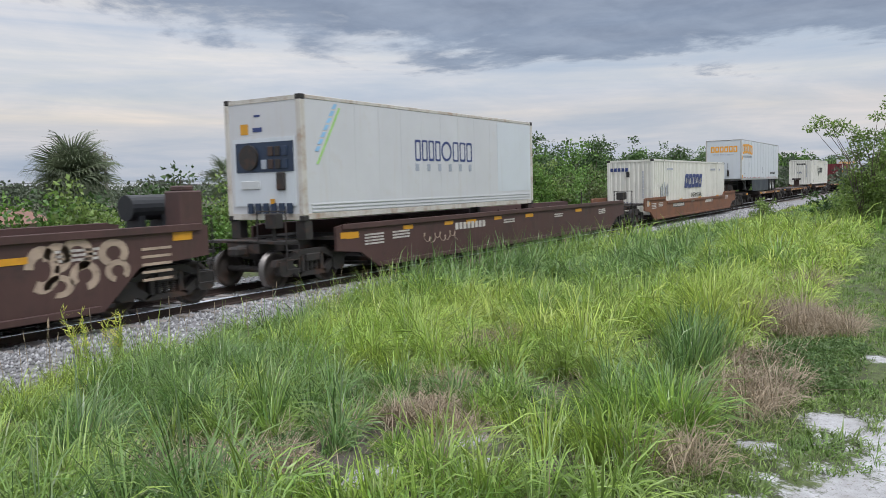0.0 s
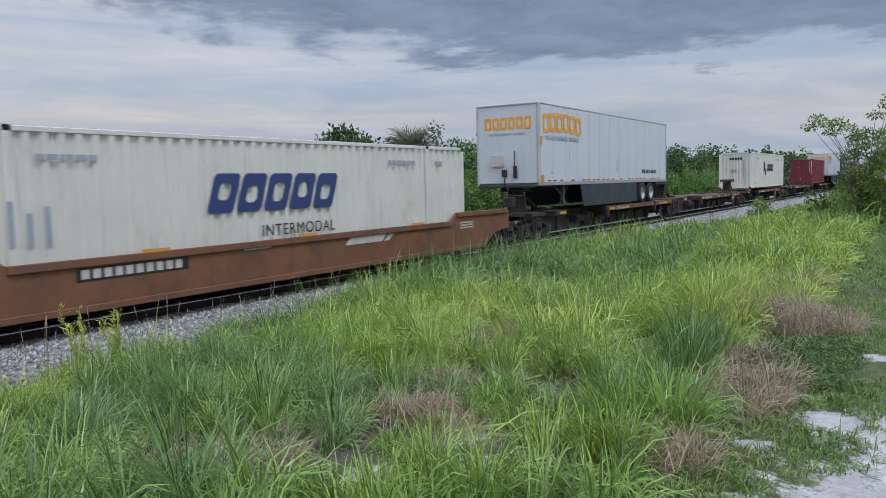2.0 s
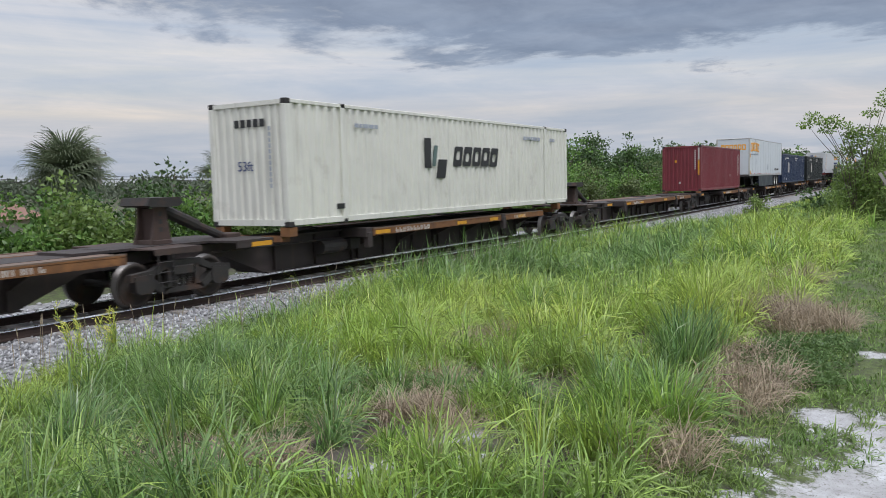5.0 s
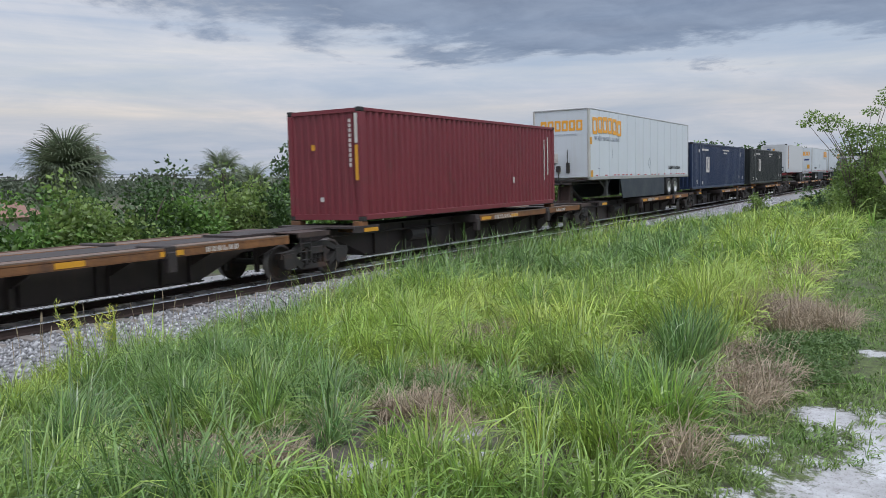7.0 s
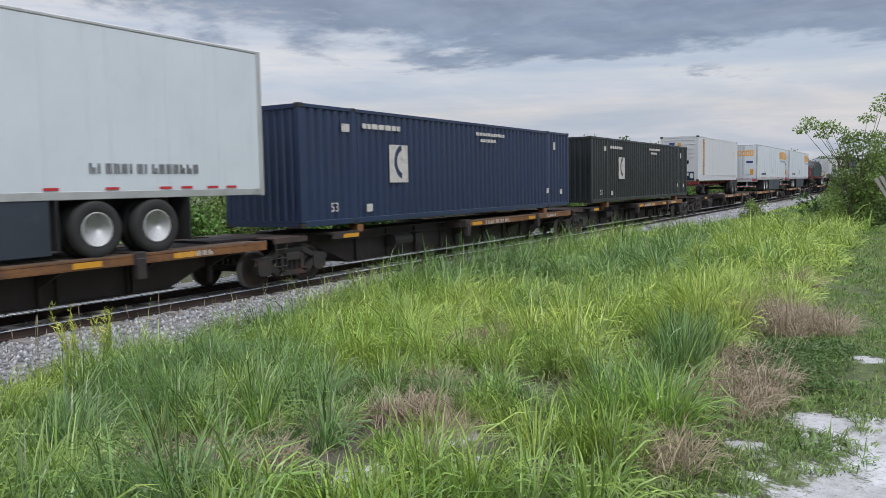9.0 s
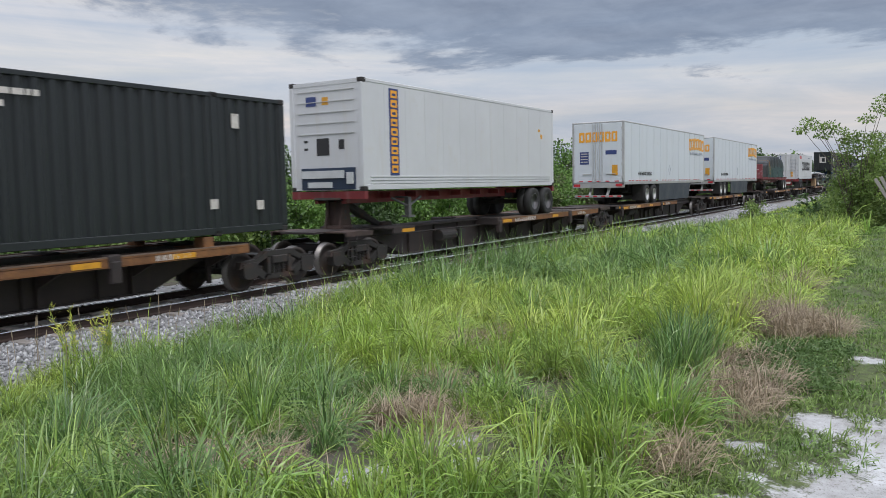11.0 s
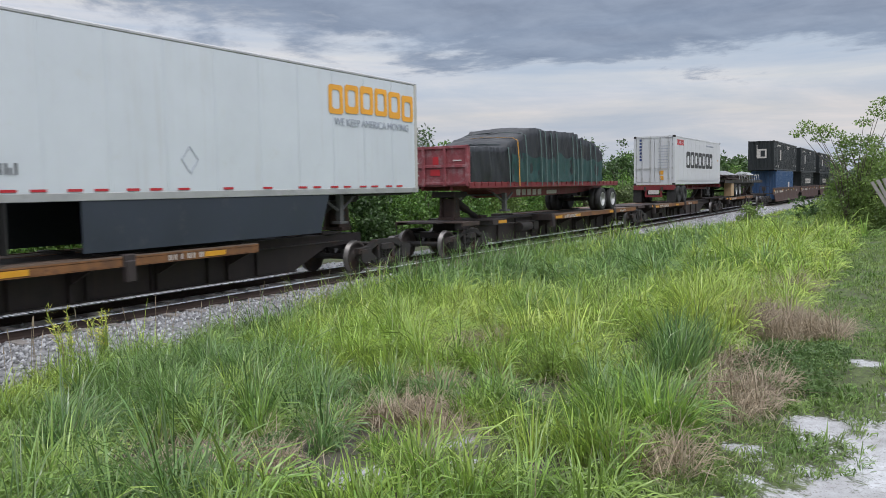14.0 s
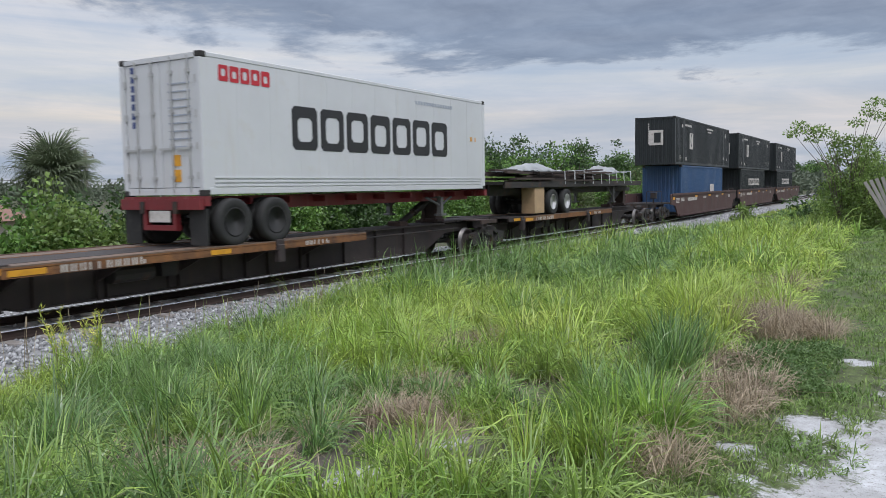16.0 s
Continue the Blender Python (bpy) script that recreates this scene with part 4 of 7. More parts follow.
        tube(bm, (q - e * 0.08, -1.27, 1.75), (q - e * 0.08, -0.4, 1.75), 0.017, 6)
        tube(bm, (q - e * 0.08, -0.4, 1.75), (q - e * 0.08, -0.4, 1.08), 0.017, 6)
        part("grab_iron", bm, M["steel"], plat)
        bm = boxes((q - 0.1, q + 0.1, -0.14, 0.14, 0.72, 0.98), bevel=0.03)
        box(bm, *sorted((q, q + e * 0.35)), -0.17, 0.17, 0.74, 0.96, 0.05)
        part("coupler", bm, M["steel"], plat)
        bm = bmesh.new()
        tube(bm, (q - e * 0.25, -0.75, 1.08), (q - e * 0.25, -0.75, 1.5), 0.05, 8)
        box(bm, q - e * 0.25 - 0.14, q - e * 0.25 + 0.14, -0.92, -0.6, 1.35, 1.7, 0.02)
        part("brake_stand", bm, M["steel"], plat)
        add_bogie(car, bogie_in if e < 0 else L - bogie_in)
    return car


def corrugated(length, z0, z1, y, depth, pitch, outward):
    """A sheet with trapezoid ribs that runs along x at y; ribs dent inwards."""
    n = max(2, round(length / pitch))
    p = length / n
    xs, ds = [], []
    for i in range(n):
        for u, d in ((0.0, 0), (0.30, 0), (0.45, 1), (0.85, 1)):
            xs.append((i + u) * p), ds.append(d)
    xs.append(length), ds.append(0)
    bm = bmesh.new()
    lo = [bm.verts.new((x, y - outward * depth * d, z0)) for x, d in zip(xs, ds)]
    hi = [bm.verts.new((x, y - outward * depth * d, z1)) for x, d in zip(xs, ds)]
    for i in range(len(xs) - 1):
        f = (lo[i], lo[i + 1], hi[i + 1], hi[i])
        bm.faces.new(f if outward < 0 else f[::-1])
    return bm


def container(s, z, length, height, mat, label, ribs=0.28, frame_mat=None, posts=(), doors=False, group="containers", width=2.438):
    """An intermodal container: corner posts and castings, rails, ribbed or smooth side panels, end wall or doors, roof."""
    fm = frame_mat or mat
    c = thing("shipping_container", s, z, label, "container", group)
    L, H, W = length, height, width / 2
    bm = bmesh.new()
    for x0, x1 in ((0, 0.16), (L - 0.16, L)):
        for y0, y1 in ((-W, -W + 0.14), (W - 0.14, W)):
            box(bm, x0, x1, y0, y1, 0.12, H - 0.12, 0.012)
    for y0, y1 in ((-W, -W + 0.09), (W - 0.09, W)):
        box(bm, 0.16, L - 0.16, y0, y1, 0.03, 0.17, 0.01)
        box(bm, 0.16, L - 0.16, y0, y1, H - 0.10, H - 0.01, 0.01)
    for x0, x1 in ((0.01, 0.09), (L - 0.09, L - 0.01)):
        box(bm, x0, x1, -W + 0.14, W - 0.14, 0.03, 0.17)
        box(bm, x0, x1, -W + 0.14, W - 0.14, H - 0.12, H - 0.02)
    for q in posts:
        for y0, y1 in ((-W - 0.004, -W + 0.1), (W - 0.1, W + 0.004)):
            box(bm, q - 0.09, q + 0.09, y0, y1, 0.05, H, 0.012)
    fr = part("frame", bm, fm, c)
    first = None
    for x in [0, L - 0.178] + [q - 0.09 for q in posts]:
        for y in (-W - 0.004, W - 0.158):
            for zz in (0.0, H - 0.115):
                if first is None:
                    first = part("corner_casting", box(bmesh.new(), 0, 0.178, 0, 0.162, 0, 0.118, 0.015), M["steel"] if fm is not M["white"] else M["alu"], c)
                    first.location = (x, y, zz)
                else:
                    share("corner_casting", first, c, pose(x, y, zz))
    for side in (-1, 1):
        if ribs:
            bm = corrugated(L - 0.30, 0.16, H - 0.09, side * (W - 0.012), 0.06, ribs, side)
        else:
            bm = boxes((0, L - 0.30, *sorted((side * (W - 0.03), side * (W - 0.012))), 0.16, H - 0.09))
        p = part("side_panel", bm, mat, c)
        p.location.x = 0.15
    # ends: the near-side end faces -x
    for e in (0, 1):
        bm = bmesh.new()
        if doors and e == 0:
            for k in (0, 1):
                y0 = -W + 0.15 + k * (W - 0.15 + 0.005)
                d = part("door", boxes((0.03, 0.09, y0, y0 + W - 0.16, 0.18, H - 0.13), bevel=0.012), mat, c, "white container door")
                bb = bmesh.new()
                for o in (0.22, 0.72):
                    tube(bb, (0.005, y0 + o, 0.08), (0.005, y0 + o, H - 0.06), 0.02, 8)
                    for zz in (0.35, 1.0, 1.7, H - 0.4):
                        box(bb, -0.02, 0.035, y0 + o - 0.05, y0 + o + 0.05, zz, zz + 0.07)
                    box(bb, -0.015, 0.01, y0 + o, y0 + o + 0.38, 0.95, 1.0)
                part("lock_rod", bb, M["alu"], d)
                bb = bmesh.new()
                for zz in (0.35, 0.95, 1.6, 2.3):
                    yh = y0 - 0.03 if k == 0 else y0 + W - 0.16 - 0.03
                    box(bb, 0.0, 0.05, yh, yh + 0.06, zz, zz + 0.14)
                part("hinge", bb, M["alu"], d)
        else:
            if ribs:
                bm = corrugated(2 * W - 0.26, 0.16, H - 0.11, 0, 0.04, 0.25, -1)
                bmesh.ops.rotate(bm, verts=bm.verts, matrix=Matrix.Rotation(radians(-90 if e == 0 else 90), 3, "Z"))
                bmesh.ops.translate(bm, verts=bm.verts, vec=(0.03 if e == 0 else L - 0.03, (W - 0.13) * (1 if e == 0 else -1), 0))
            else:
                box(bm, *((0.02, 0.06) if e == 0 else (L - 0.06, L - 0.02)), -W + 0.13, W - 0.13, 0.16, H - 0.11)
            part("end_wall", bm, mat, c)
    bm = boxes((0.05, L - 0.05, -W + 0.05, W - 0.05, H - 0.06, H - 0.025))
    part("roof", bm, mat, c)
    bm = boxes((0.1, L - 0.1, -W + 0.08, W - 0.08, 0.10, 0.16))
    x = 0.4
    while x < L - 0.4:
        box(bm, x, x + 0.06, -W + 0.09, W - 0.09, 0.03, 0.10)
        x += 0.6
    part("floor", bm, M["steel"], c)
    return c


WHEEL = {}


def road_wheel(parent, x, side, rim="rim", axle_y=1.04):
    """A pair of tyres on one axle end."""
    if rim not in WHEEL:
        bm = lathe(bmesh.new(), [(-0.24, 0.30), (-0.265, 0.34), (-0.27, 0.44), (-0.245, 0.495), (-0.13, 0.505), (-0.02, 0.495), (-0.005, 0.46), (0.005, 0.46), (0.02, 0.495), (0.13, 0.505), (0.245, 0.495), (0.27, 0.44), (0.265, 0.34), (0.24, 0.30)], 32)
        tyre = part("road_wheel", bm, M["tyre"], parent, "black tyre on a dished wheel", True)
        bm = lathe(bmesh.new(), [(-0.255, 0.305), (-0.262, 0.285), (-0.20, 0.265), (-0.10, 0.23), (-0.07, 0.16), (-0.075, 0.13), (-0.20, 0.11), (-0.22, 0.06), (0.2, 0.06), (0.2, 0.30)], 32)
        for i in range(8):
            a = i * math.pi / 4
            tube(bm, (0.165 * math.cos(a), -0.10, 0.165 * math.sin(a)), (0.165 * math.cos(a), -0.06, 0.165 * math.sin(a)), 0.018, 6)
        part("wheel_rim", bm, M[rim], tyre, "", True)
        WHEEL[rim] = tyre
        tyre.matrix_basis = pose(x, side * axle_y, 0.5, 0, 0, 0 if side < 0 else 180)
        return tyre
    made = copy_thing(WHEEL[rim], pose(x, side * axle_y, 0.5, 0, 0, 0 if side < 0 else 180))
    made.parent = parent
    return made


def axles(t, xs, rim="rim", floor=1.0):
    for x in xs:
        for side in (-1, 1):
            road_wheel(t, x, side, rim)
    bm = bmesh.new()
    for x in xs:
        tube(bm, (x, -1.1, 0.5), (x, 1.1, 0.5), 0.07, 8)
        for side in (-1, 1):
            box(bm, x - 0.5, x + 0.5, side * 0.5 - 0.05, side * 0.5 + 0.05, 0.62, 0.70)
    box(bm, min(xs) - 0.9, max(xs) + 0.9, -0.56, -0.44, 0.70, floor)
    box(bm, min(xs) - 0.9, max(xs) + 0.9, 0.44, 0.56, 0.70, floor)
    part("suspension", bm, M["steel"], t)


def landing_gear(t, x, floor, foot=0.28):
    bm = bmesh.new()
    for side in (-1, 1):
        box(bm, x - 0.07, x + 0.07, side * 0.95 - 0.07, side * 0.95 + 0.07, foot + 0.06, floor)
        box(bm, x - 0.16, x + 0.16, side * 0.95 - 0.13, side * 0.95 + 0.13, foot, foot + 0.06)
        tube(bm, (x + 0.05, side * 0.95, 0.6), (x + 0.75, side * 0.9, floor), 0.035, 6)
        tube(bm, (x - 0.05, side * 0.95, 0.6), (x - 0.75, side * 0.9, floor), 0.035, 6)
    tube(bm, (x, -0.95, 0.85), (x, 0.95, 0.85), 0.03, 6)
    part("landing_gear", bm, M["legs"], t, "dark grey landing legs")


DECK = 1.06


def van_trailer(s, nose_first, label, seed, wheels, skirt, leg):
    """A 53 ft dry van: smooth plate sides with rivet seams, rails, nose or swing doors, skirt, tandem, underride guard."""
    rng = random.Random(seed)
    t = thing("van_trailer", s, DECK, label, "semi-trailer", "white van trailers")
    L, W, B, H = 16.15, 1.295, 1.02, 4.06
    body = part("body", boxes((0.03, L - 0.03, -W + 0.012, W - 0.012, B + 0.1, H - 0.06), bevel=0.02), M["white"], t, "white plate-sided trailer box")
    bm = boxes((0, L, -W, W, H - 0.085, H), bevel=0.025)
    part("top_rail", bm, M["alu"], t)
    bm = boxes((0, L, -W, -W + 0.05, B, B + 0.14), (0, L, W - 0.05, W, B, B + 0.14), bevel=0.008)
    x = 0.3
    while x < L:
        box(bm, x, x + 0.06, -W + 0.05, W - 0.05, B, B + 0.1)
        x += 0.6
    part("bottom_rail", bm, M["alu"], t)
    # riveted seams
    n = 13
    first = None
    for i in range(1, n):
        x = i * L / n
        for side in (-1, 1):
            if first is None:
                first = part("seam", boxes((-0.035, 0.035, -0.004, 0.004, B + 0.14, H - 0.09), (-0.03, -0.02, -0.007, 0.007, B + 0.14, H - 0.09), (0.02, 0.03, -0.007, 0.007, B + 0.14, H - 0.09)), M["white"], t)
                first.location = (x, side * (W - 0.012), 0)
            else:
                share("seam", first, t, pose(x, side * (W - 0.012), 0))
    # red and white reflective tape
    rows = []
    x = 0.75
    while x < L - 0.5:
        rows.append((x, x + 0.28, B + 0.16, B + 0.205))
        if rng.random() < 0.55:
            rows.append((x + 0.5, x + 0.78, B + 0.16, B + 0.205))
        x += 1.15
    strip(rows, -W, M["red"], t, "reflector_tape")
    # front corner radius and door frame
    nose, tail = (0.0, L) if nose_first else (L, 0.0)
    e = 1 if nose_first else -1
    for y0, y1 in ((-W - 0.004, -W + 0.1), (W - 0.1, W + 0.004)):
        part("corner_post", box(bmesh.new(), *sorted((nose, nose + e * 0.16)), y0, y1, B + 0.02, H - 0.02, 0.03), M["post"], t)
        part("corner_post", box(bmesh.new(), *sorted((tail, tail - e * 0.13)), y0, y1, B - 0.02, H - 0.01, 0.01), M["alu"], t)
    # name in plain amber blocks, slogan below, on the near side close to the nose
    a = 0.38 if nose_first else L - 3.9
    z0 = H - 1.12
    outlined(6, a, a + 3.75, z0, z0 + 0.70, 0.125, -W, M["amber"], t, 0.12, 0.0, 0.10, "amber hollow block")
    words("WE KEEP AMERICA MOVING", 0.255, a + 0.2, z0 - 0.24, -W - 0.006, M["grey"], t, "slogan")
    b = 11.95 if nose_first else 2.2
    strip(letter_bars(15, b, b + 2.42, B + 0.44, B + 0.62, rng), -W, M["black"], t, "web_address")
    # warning diamond, outline only
    q = 8.43 if nose_first else 7.97
    bm = bmesh.new()
    for i in range(4):
        c0, c1 = (math.cos(i * math.pi / 2), math.sin(i * math.pi / 2)), (math.cos((i + 1) * math.pi / 2), math.sin((i + 1) * math.pi / 2))
        tube(bm, (q + 0.2 * c0[0], -W, B + 0.75 + 0.26 * c0[1]), (q + 0.2 * c1[0], -W, B + 0.75 + 0.26 * c1[1]), 0.008, 4)
    part("warning_placard", bm, M["grey"], t)
    if nose_first:
        strip([(2.85, 2.88, B + 0.95, B + 1.35), (1.0, 1.25, B + 0.45, B + 0.5)], -W, M["grey"], t, "marking")
        outlined(6, -0.98, 0.98, H - 0.95, H - 0.5, 0.085, 0, M["amber"], t, 0.14, label="amber hollow block", end=0.03)
        words("WE KEEP AMERICA MOVING", 0.12, 0.02, H - 1.15, 0.8, M["grey"], t, "slogan", on_end=True)
        strip([(0.06, 0.3, B + 1.5, B + 1.8), (0.15, 0.4, B + 0.12, B + 0.4)], -W - 0.004, M["yellow"], t, "sticker")
        bm = bmesh.new()
        box(bm, -0.10, 0.03, 0.02, 0.2, B + 0.35, B + 0.62, 0.02)
        box(bm, -0.06, 0.03, -0.4, -0.25, B + 0.3, B + 0.75, 0.02)
        tube(bm, (-0.05, -0.32, B + 0.7), (-0.05, -0.32, B + 1.3), 0.02, 6)
        tube(bm, (-0.05, 0.1, B + 0.3), (-0.05, 0.1, B - 0.05), 0.02, 6)
        part("air_connection", bm, M["steel"], t)
        end_strip([(0.15, 0.65, B + 0.75, B + 1.15)], 0.03, M["paint"], t, "document_box", 0.09)
        bm = boxes((0.03, 2.6, -1.1, 1.1, B - 0.06, B))
        tube(bm, (0.0, 0, B - 0.16), (0.0, 0, B - 0.06), 0.05, 8)
        part("coupler_plate", bm, M["steel"], t)
    else:
        for k in (0, 1):
            y0 = -W + 0.1 + k * (W - 0.1 + 0.004)
            d = part("door", boxes((-0.015, 0.03, y0, y0 + W - 0.105, B + 0.12, H - 0.1), bevel=0.01), M["white"], t, "white swing door")
            bb = bmesh.new()
            for o in (0.10, 0.22) if k else (W - 0.33, W - 0.21):
                tube(bb, (-0.035, y0 + o, B + 0.1), (-0.035, y0 + o, H - 0.08), 0.018, 8)
            box(bb, -0.05, -0.015, y0 + 0.3, y0 + 0.75, B + 0.5, B + 0.54)
            part("lock_rod", bb, M["alu"], d)
            bb = bmesh.new()
            for zz in (B + 0.3, B + 0.95, B + 1.6, H - 0.4):
                yh = y0 - 0.09 if k == 0 else y0 + W - 0.11
                box(bb, -0.03, 0.0, yh, yh + 0.1, zz, zz + 0.09)
            part("hinge", bb, M["alu"], d)
        outlined(6, -0.98, 0.98, H - 0.98, H - 0.5, 0.09, 0, M["amber"], t, 0.14, label="amber hollow block", end=-0.018)
        end_strip([(0.45, 0.9, B + 1.0, B + 1.6), (-0.95, -0.4, B + 1.45, B + 1.65)], -0.016, M["ink"], t, "notice")
        end_strip([(0.5, 0.85, B + 1.1 + i * 0.13, B + 1.14 + i * 0.13) for i in range(4)], -0.024, M["paint"], t, "notice_print")
        end_strip([(-1.0, -0.72, B + 0.45, B + 0.95)], -0.016, M["yellow"], t, "notice")
        end_strip([(-1.05 + i * 0.45, -0.85 + i * 0.45, B + 0.15, B + 0.2) for i in range(5)], -0.016, M["red"], t, "reflector_tape")
        bm = boxes((0.0, 0.12, -W, W, B - 0.14, B + 0.1))
        part("rear_sill", bm, M["alu"], t)
        end_strip([(-1.22, -0.9, B - 0.08, B + 0.05), (0.9, 1.22, B - 0.08, B + 0.05)], 0.0, M["red"], t, "tail_lamp", 0.02)
        bm = boxes((0.04, 0.14, -1.2, 1.2, 0.42, 0.53))
        for side in (-1, 1):
            prism(bm, [(0.05, 0.5), (0.13, 0.5), (0.5, B - 0.1), (0.3, B - 0.1)], side * 0.45 - 0.05, side * 0.45 + 0.05, "y")
        g = part("underride_guard", bm, M["alu"], t)
        end_strip([(-1.15 + i * 0.4, -0.95 + i * 0.4, 0.44, 0.51) for i in range(6)], 0.04, M["red"], g, "reflector_tape")
        bm = boxes((L - 2.6, L - 0.03, -1.1, 1.1, B - 0.06, B))
        part("coupler_plate", bm, M["steel"], t)
    for side in (-1, 1):
        sk = bmesh.new()
        a, b = skirt
        c0 = 0.35 if nose_first else 0.0
        c1 = 0.0 if nose_first else 0.35
        prism(sk, [(a + c0, 0.12), (b - c1, 0.12), (b, B), (a, B)], side * (W - 0.05), side * (W - 0.02), "y")
        part("side_skirt", sk, M["skirt"], t, "dark blue-grey side skirt")
    axles(t, wheels, "rim", B)
    landing_gear(t, leg, B)
    for x in (wheels[0] - 0.75, wheels[-1] + 0.75):
        for side in (-1, 1):
            part("mud_flap", boxes((x - 0.01, x + 0.01, side * 1.04 - 0.3, side * 1.04 + 0.3, 0.2, B)), M["tyre"], t)
    return t


def chassis(s, L, wheels, leg, label, mat="redsteel", rim="rim", floor=1.05):
    """A bare container chassis: two beams, cross members, tandem, landing legs, rear bumper."""
    t = thing("container_chassis", s, DECK, label, "trailer", "chassis")
    bm = boxes((0.1, L - 0.1, -0.52, -0.40, floor - 0.32, floor - 0.02), (0.1, L - 0.1, 0.40, 0.52, floor - 0.32, floor - 0.02))
    x = 0.3
    while x < L:
        box(bm, x, x + 0.09, -0.9, 0.9, floor - 0.2, floor - 0.05)
        x += 1.3
    box(bm, 0, 0.16, -1.22, 1.22, floor - 0.2, floor)
    box(bm, L - 0.16, L, -1.22, 1.22, floor - 0.2, floor)
    part("chassis_frame", bm, M[mat], t, "worn red steel frame")
    axles(t, wheels, rim, floor - 0.1)
    landing_gear(t, leg, floor - 0.2)
    return t


# ---- what the train is made of, from its head to its tail ----
def stands(car, xs, top, low=1.06, paint="deckrust"):
    """Pedestals on which a container's corners sit."""
    for x in xs:
        for side in (-1, 1):
            bm = box(bmesh.new(), x - 0.13, x + 0.13, *sorted((side * 1.2, side * 0.9)), low, top, 0.012)
            box(bm, x - 0.13, x + 0.13, *sorted((side * 0.95, side * 0.3)), low - 0.12, low + 0.02)
            part("pedestal", bm, M[paint], car)


def build_well_cars():
    c = well_car(-9.4, 20.1, 1.62, M["fec"], "dark brown well car with tan graffiti and yellow marks", 11, taper=1.6, bogie_in=0.8)
    # spray-painted loops
    for x, z, r, squash in ((16.68, 1.05, 0.3, 1.3), (16.95, 1.22, 0.25, 1.0), (17.3, 1.25, 0.3, 0.95), (17.42, 0.88, 0.28, 0.9), (17.98, 1.22, 0.3, 0.8), (18.05, 0.9, 0.25, 0.8), (16.95, 0.75, 0.27, 0.7)):
        n, bm = 18, bmesh.new()
        for i in range(n - 3):
            a0, a1 = i * 2 * math.pi / n + x, (i + 1) * 2 * math.pi / n + x
            def ring(a, k):
                return (x + k * r * math.cos(a), z + k * r * squash * math.sin(a))
            prism(bm, [ring(a0, 0.5), ring(a0, 1), ring(a1, 1), ring(a1, 0.5)], -1.408, -1.40, "y")
        part("graffiti", bm, M["beige"], c, "tan spray-painted loop")
    strip([(15.4, 16.45, 1.17, 1.28), (19.25, 19.7, 1.33, 1.5)], -1.404, M["yellow"], c, "reflector_strip")
    strip([(18.55, 19.2, 1.2 - i * 0.14, 1.25 - i * 0.14) for i in range(5)], -1.404, M["beige"], c, "stencil")
    bm = boxes((19.5, 20.05, -1.36, -0.9, 1.5, 2.26), (19.6, 19.9, -1.3, -0.95, 2.25, 2.36), bevel=0.03)
    part("end_post", bm, M["fec"], c)
    bm = bmesh.new()
    tube(bm, (19.15, -0.2, 1.95), (20.15, -0.2, 1.95), 0.25, 20)
    box(bm, 19.3, 19.45, -0.4, 0.0, 1.0, 1.8), box(bm, 19.85, 20.0, -0.4, 0.0, 1.0, 1.8)
    part("air_tank", bm, M["tarp"], c, "dark cylindrical tank")
    c = well_car(14.6, 20.5, 1.36, M["fec"], "dark brown well car with pale stencils and faint graffiti", 12, name_bars=(8, 5.5, 7.4, 0.92, 1.12, 0.3))
    stands(c, (-0.72, 11.05), 1.5, 1.06, "steel")
    scrawl = bmesh.new()
    pts = [(3.75 + i * 0.05 + 0.09 * math.cos(i * 1.15), -1.404, 0.78 + 0.10 * math.sin(i * 1.15) + 0.07 * math.cos(i * 0.41)) for i in range(38)]
    for p0, p1 in zip(pts, pts[1:]):
        tube(scrawl, p0, p1, 0.012, 4)
    part("graffiti", scrawl, M["beige"], c, "faded spray-painted scrawl")
    strip([(0.15, 0.6, 1.02, 1.17), (2.78, 3.25, 1.09, 1.2), (4.9, 5.36, 1.09, 1.2), (7.94, 8.47, 1.09, 1.2)], -1.404, M["yellow"], c, "reflector_strip")
    c = well_car(38.2, 20.7, 1.36, M["orange"], "rusty orange-brown well car with white marks", 13, name_bars=(10, 5.0, 7.15, 0.78, 0.94, 0.3), mid=1.12)
    strip([(12.0, 13.5, 0.8, 0.98, 0.2), (13.6, 13.8, 0.8, 0.98, 0.25), (0.37, 0.69, 0.94, 1.26)], -1.404, M["paint"], c, "marking")
    strip([(4.9, 7.25, 0.74, 0.97)], -1.404, M["black"], c, "marking", 0.003)
    for i, s in enumerate((328.9, 349.5, 370.1)):
        well_car(s, 19.7, 1.6, M["fec"], "brown double-stack well car", 20 + i, name_bars=(9, 4.0, 6.5, 1.1, 1.3, 0.3))


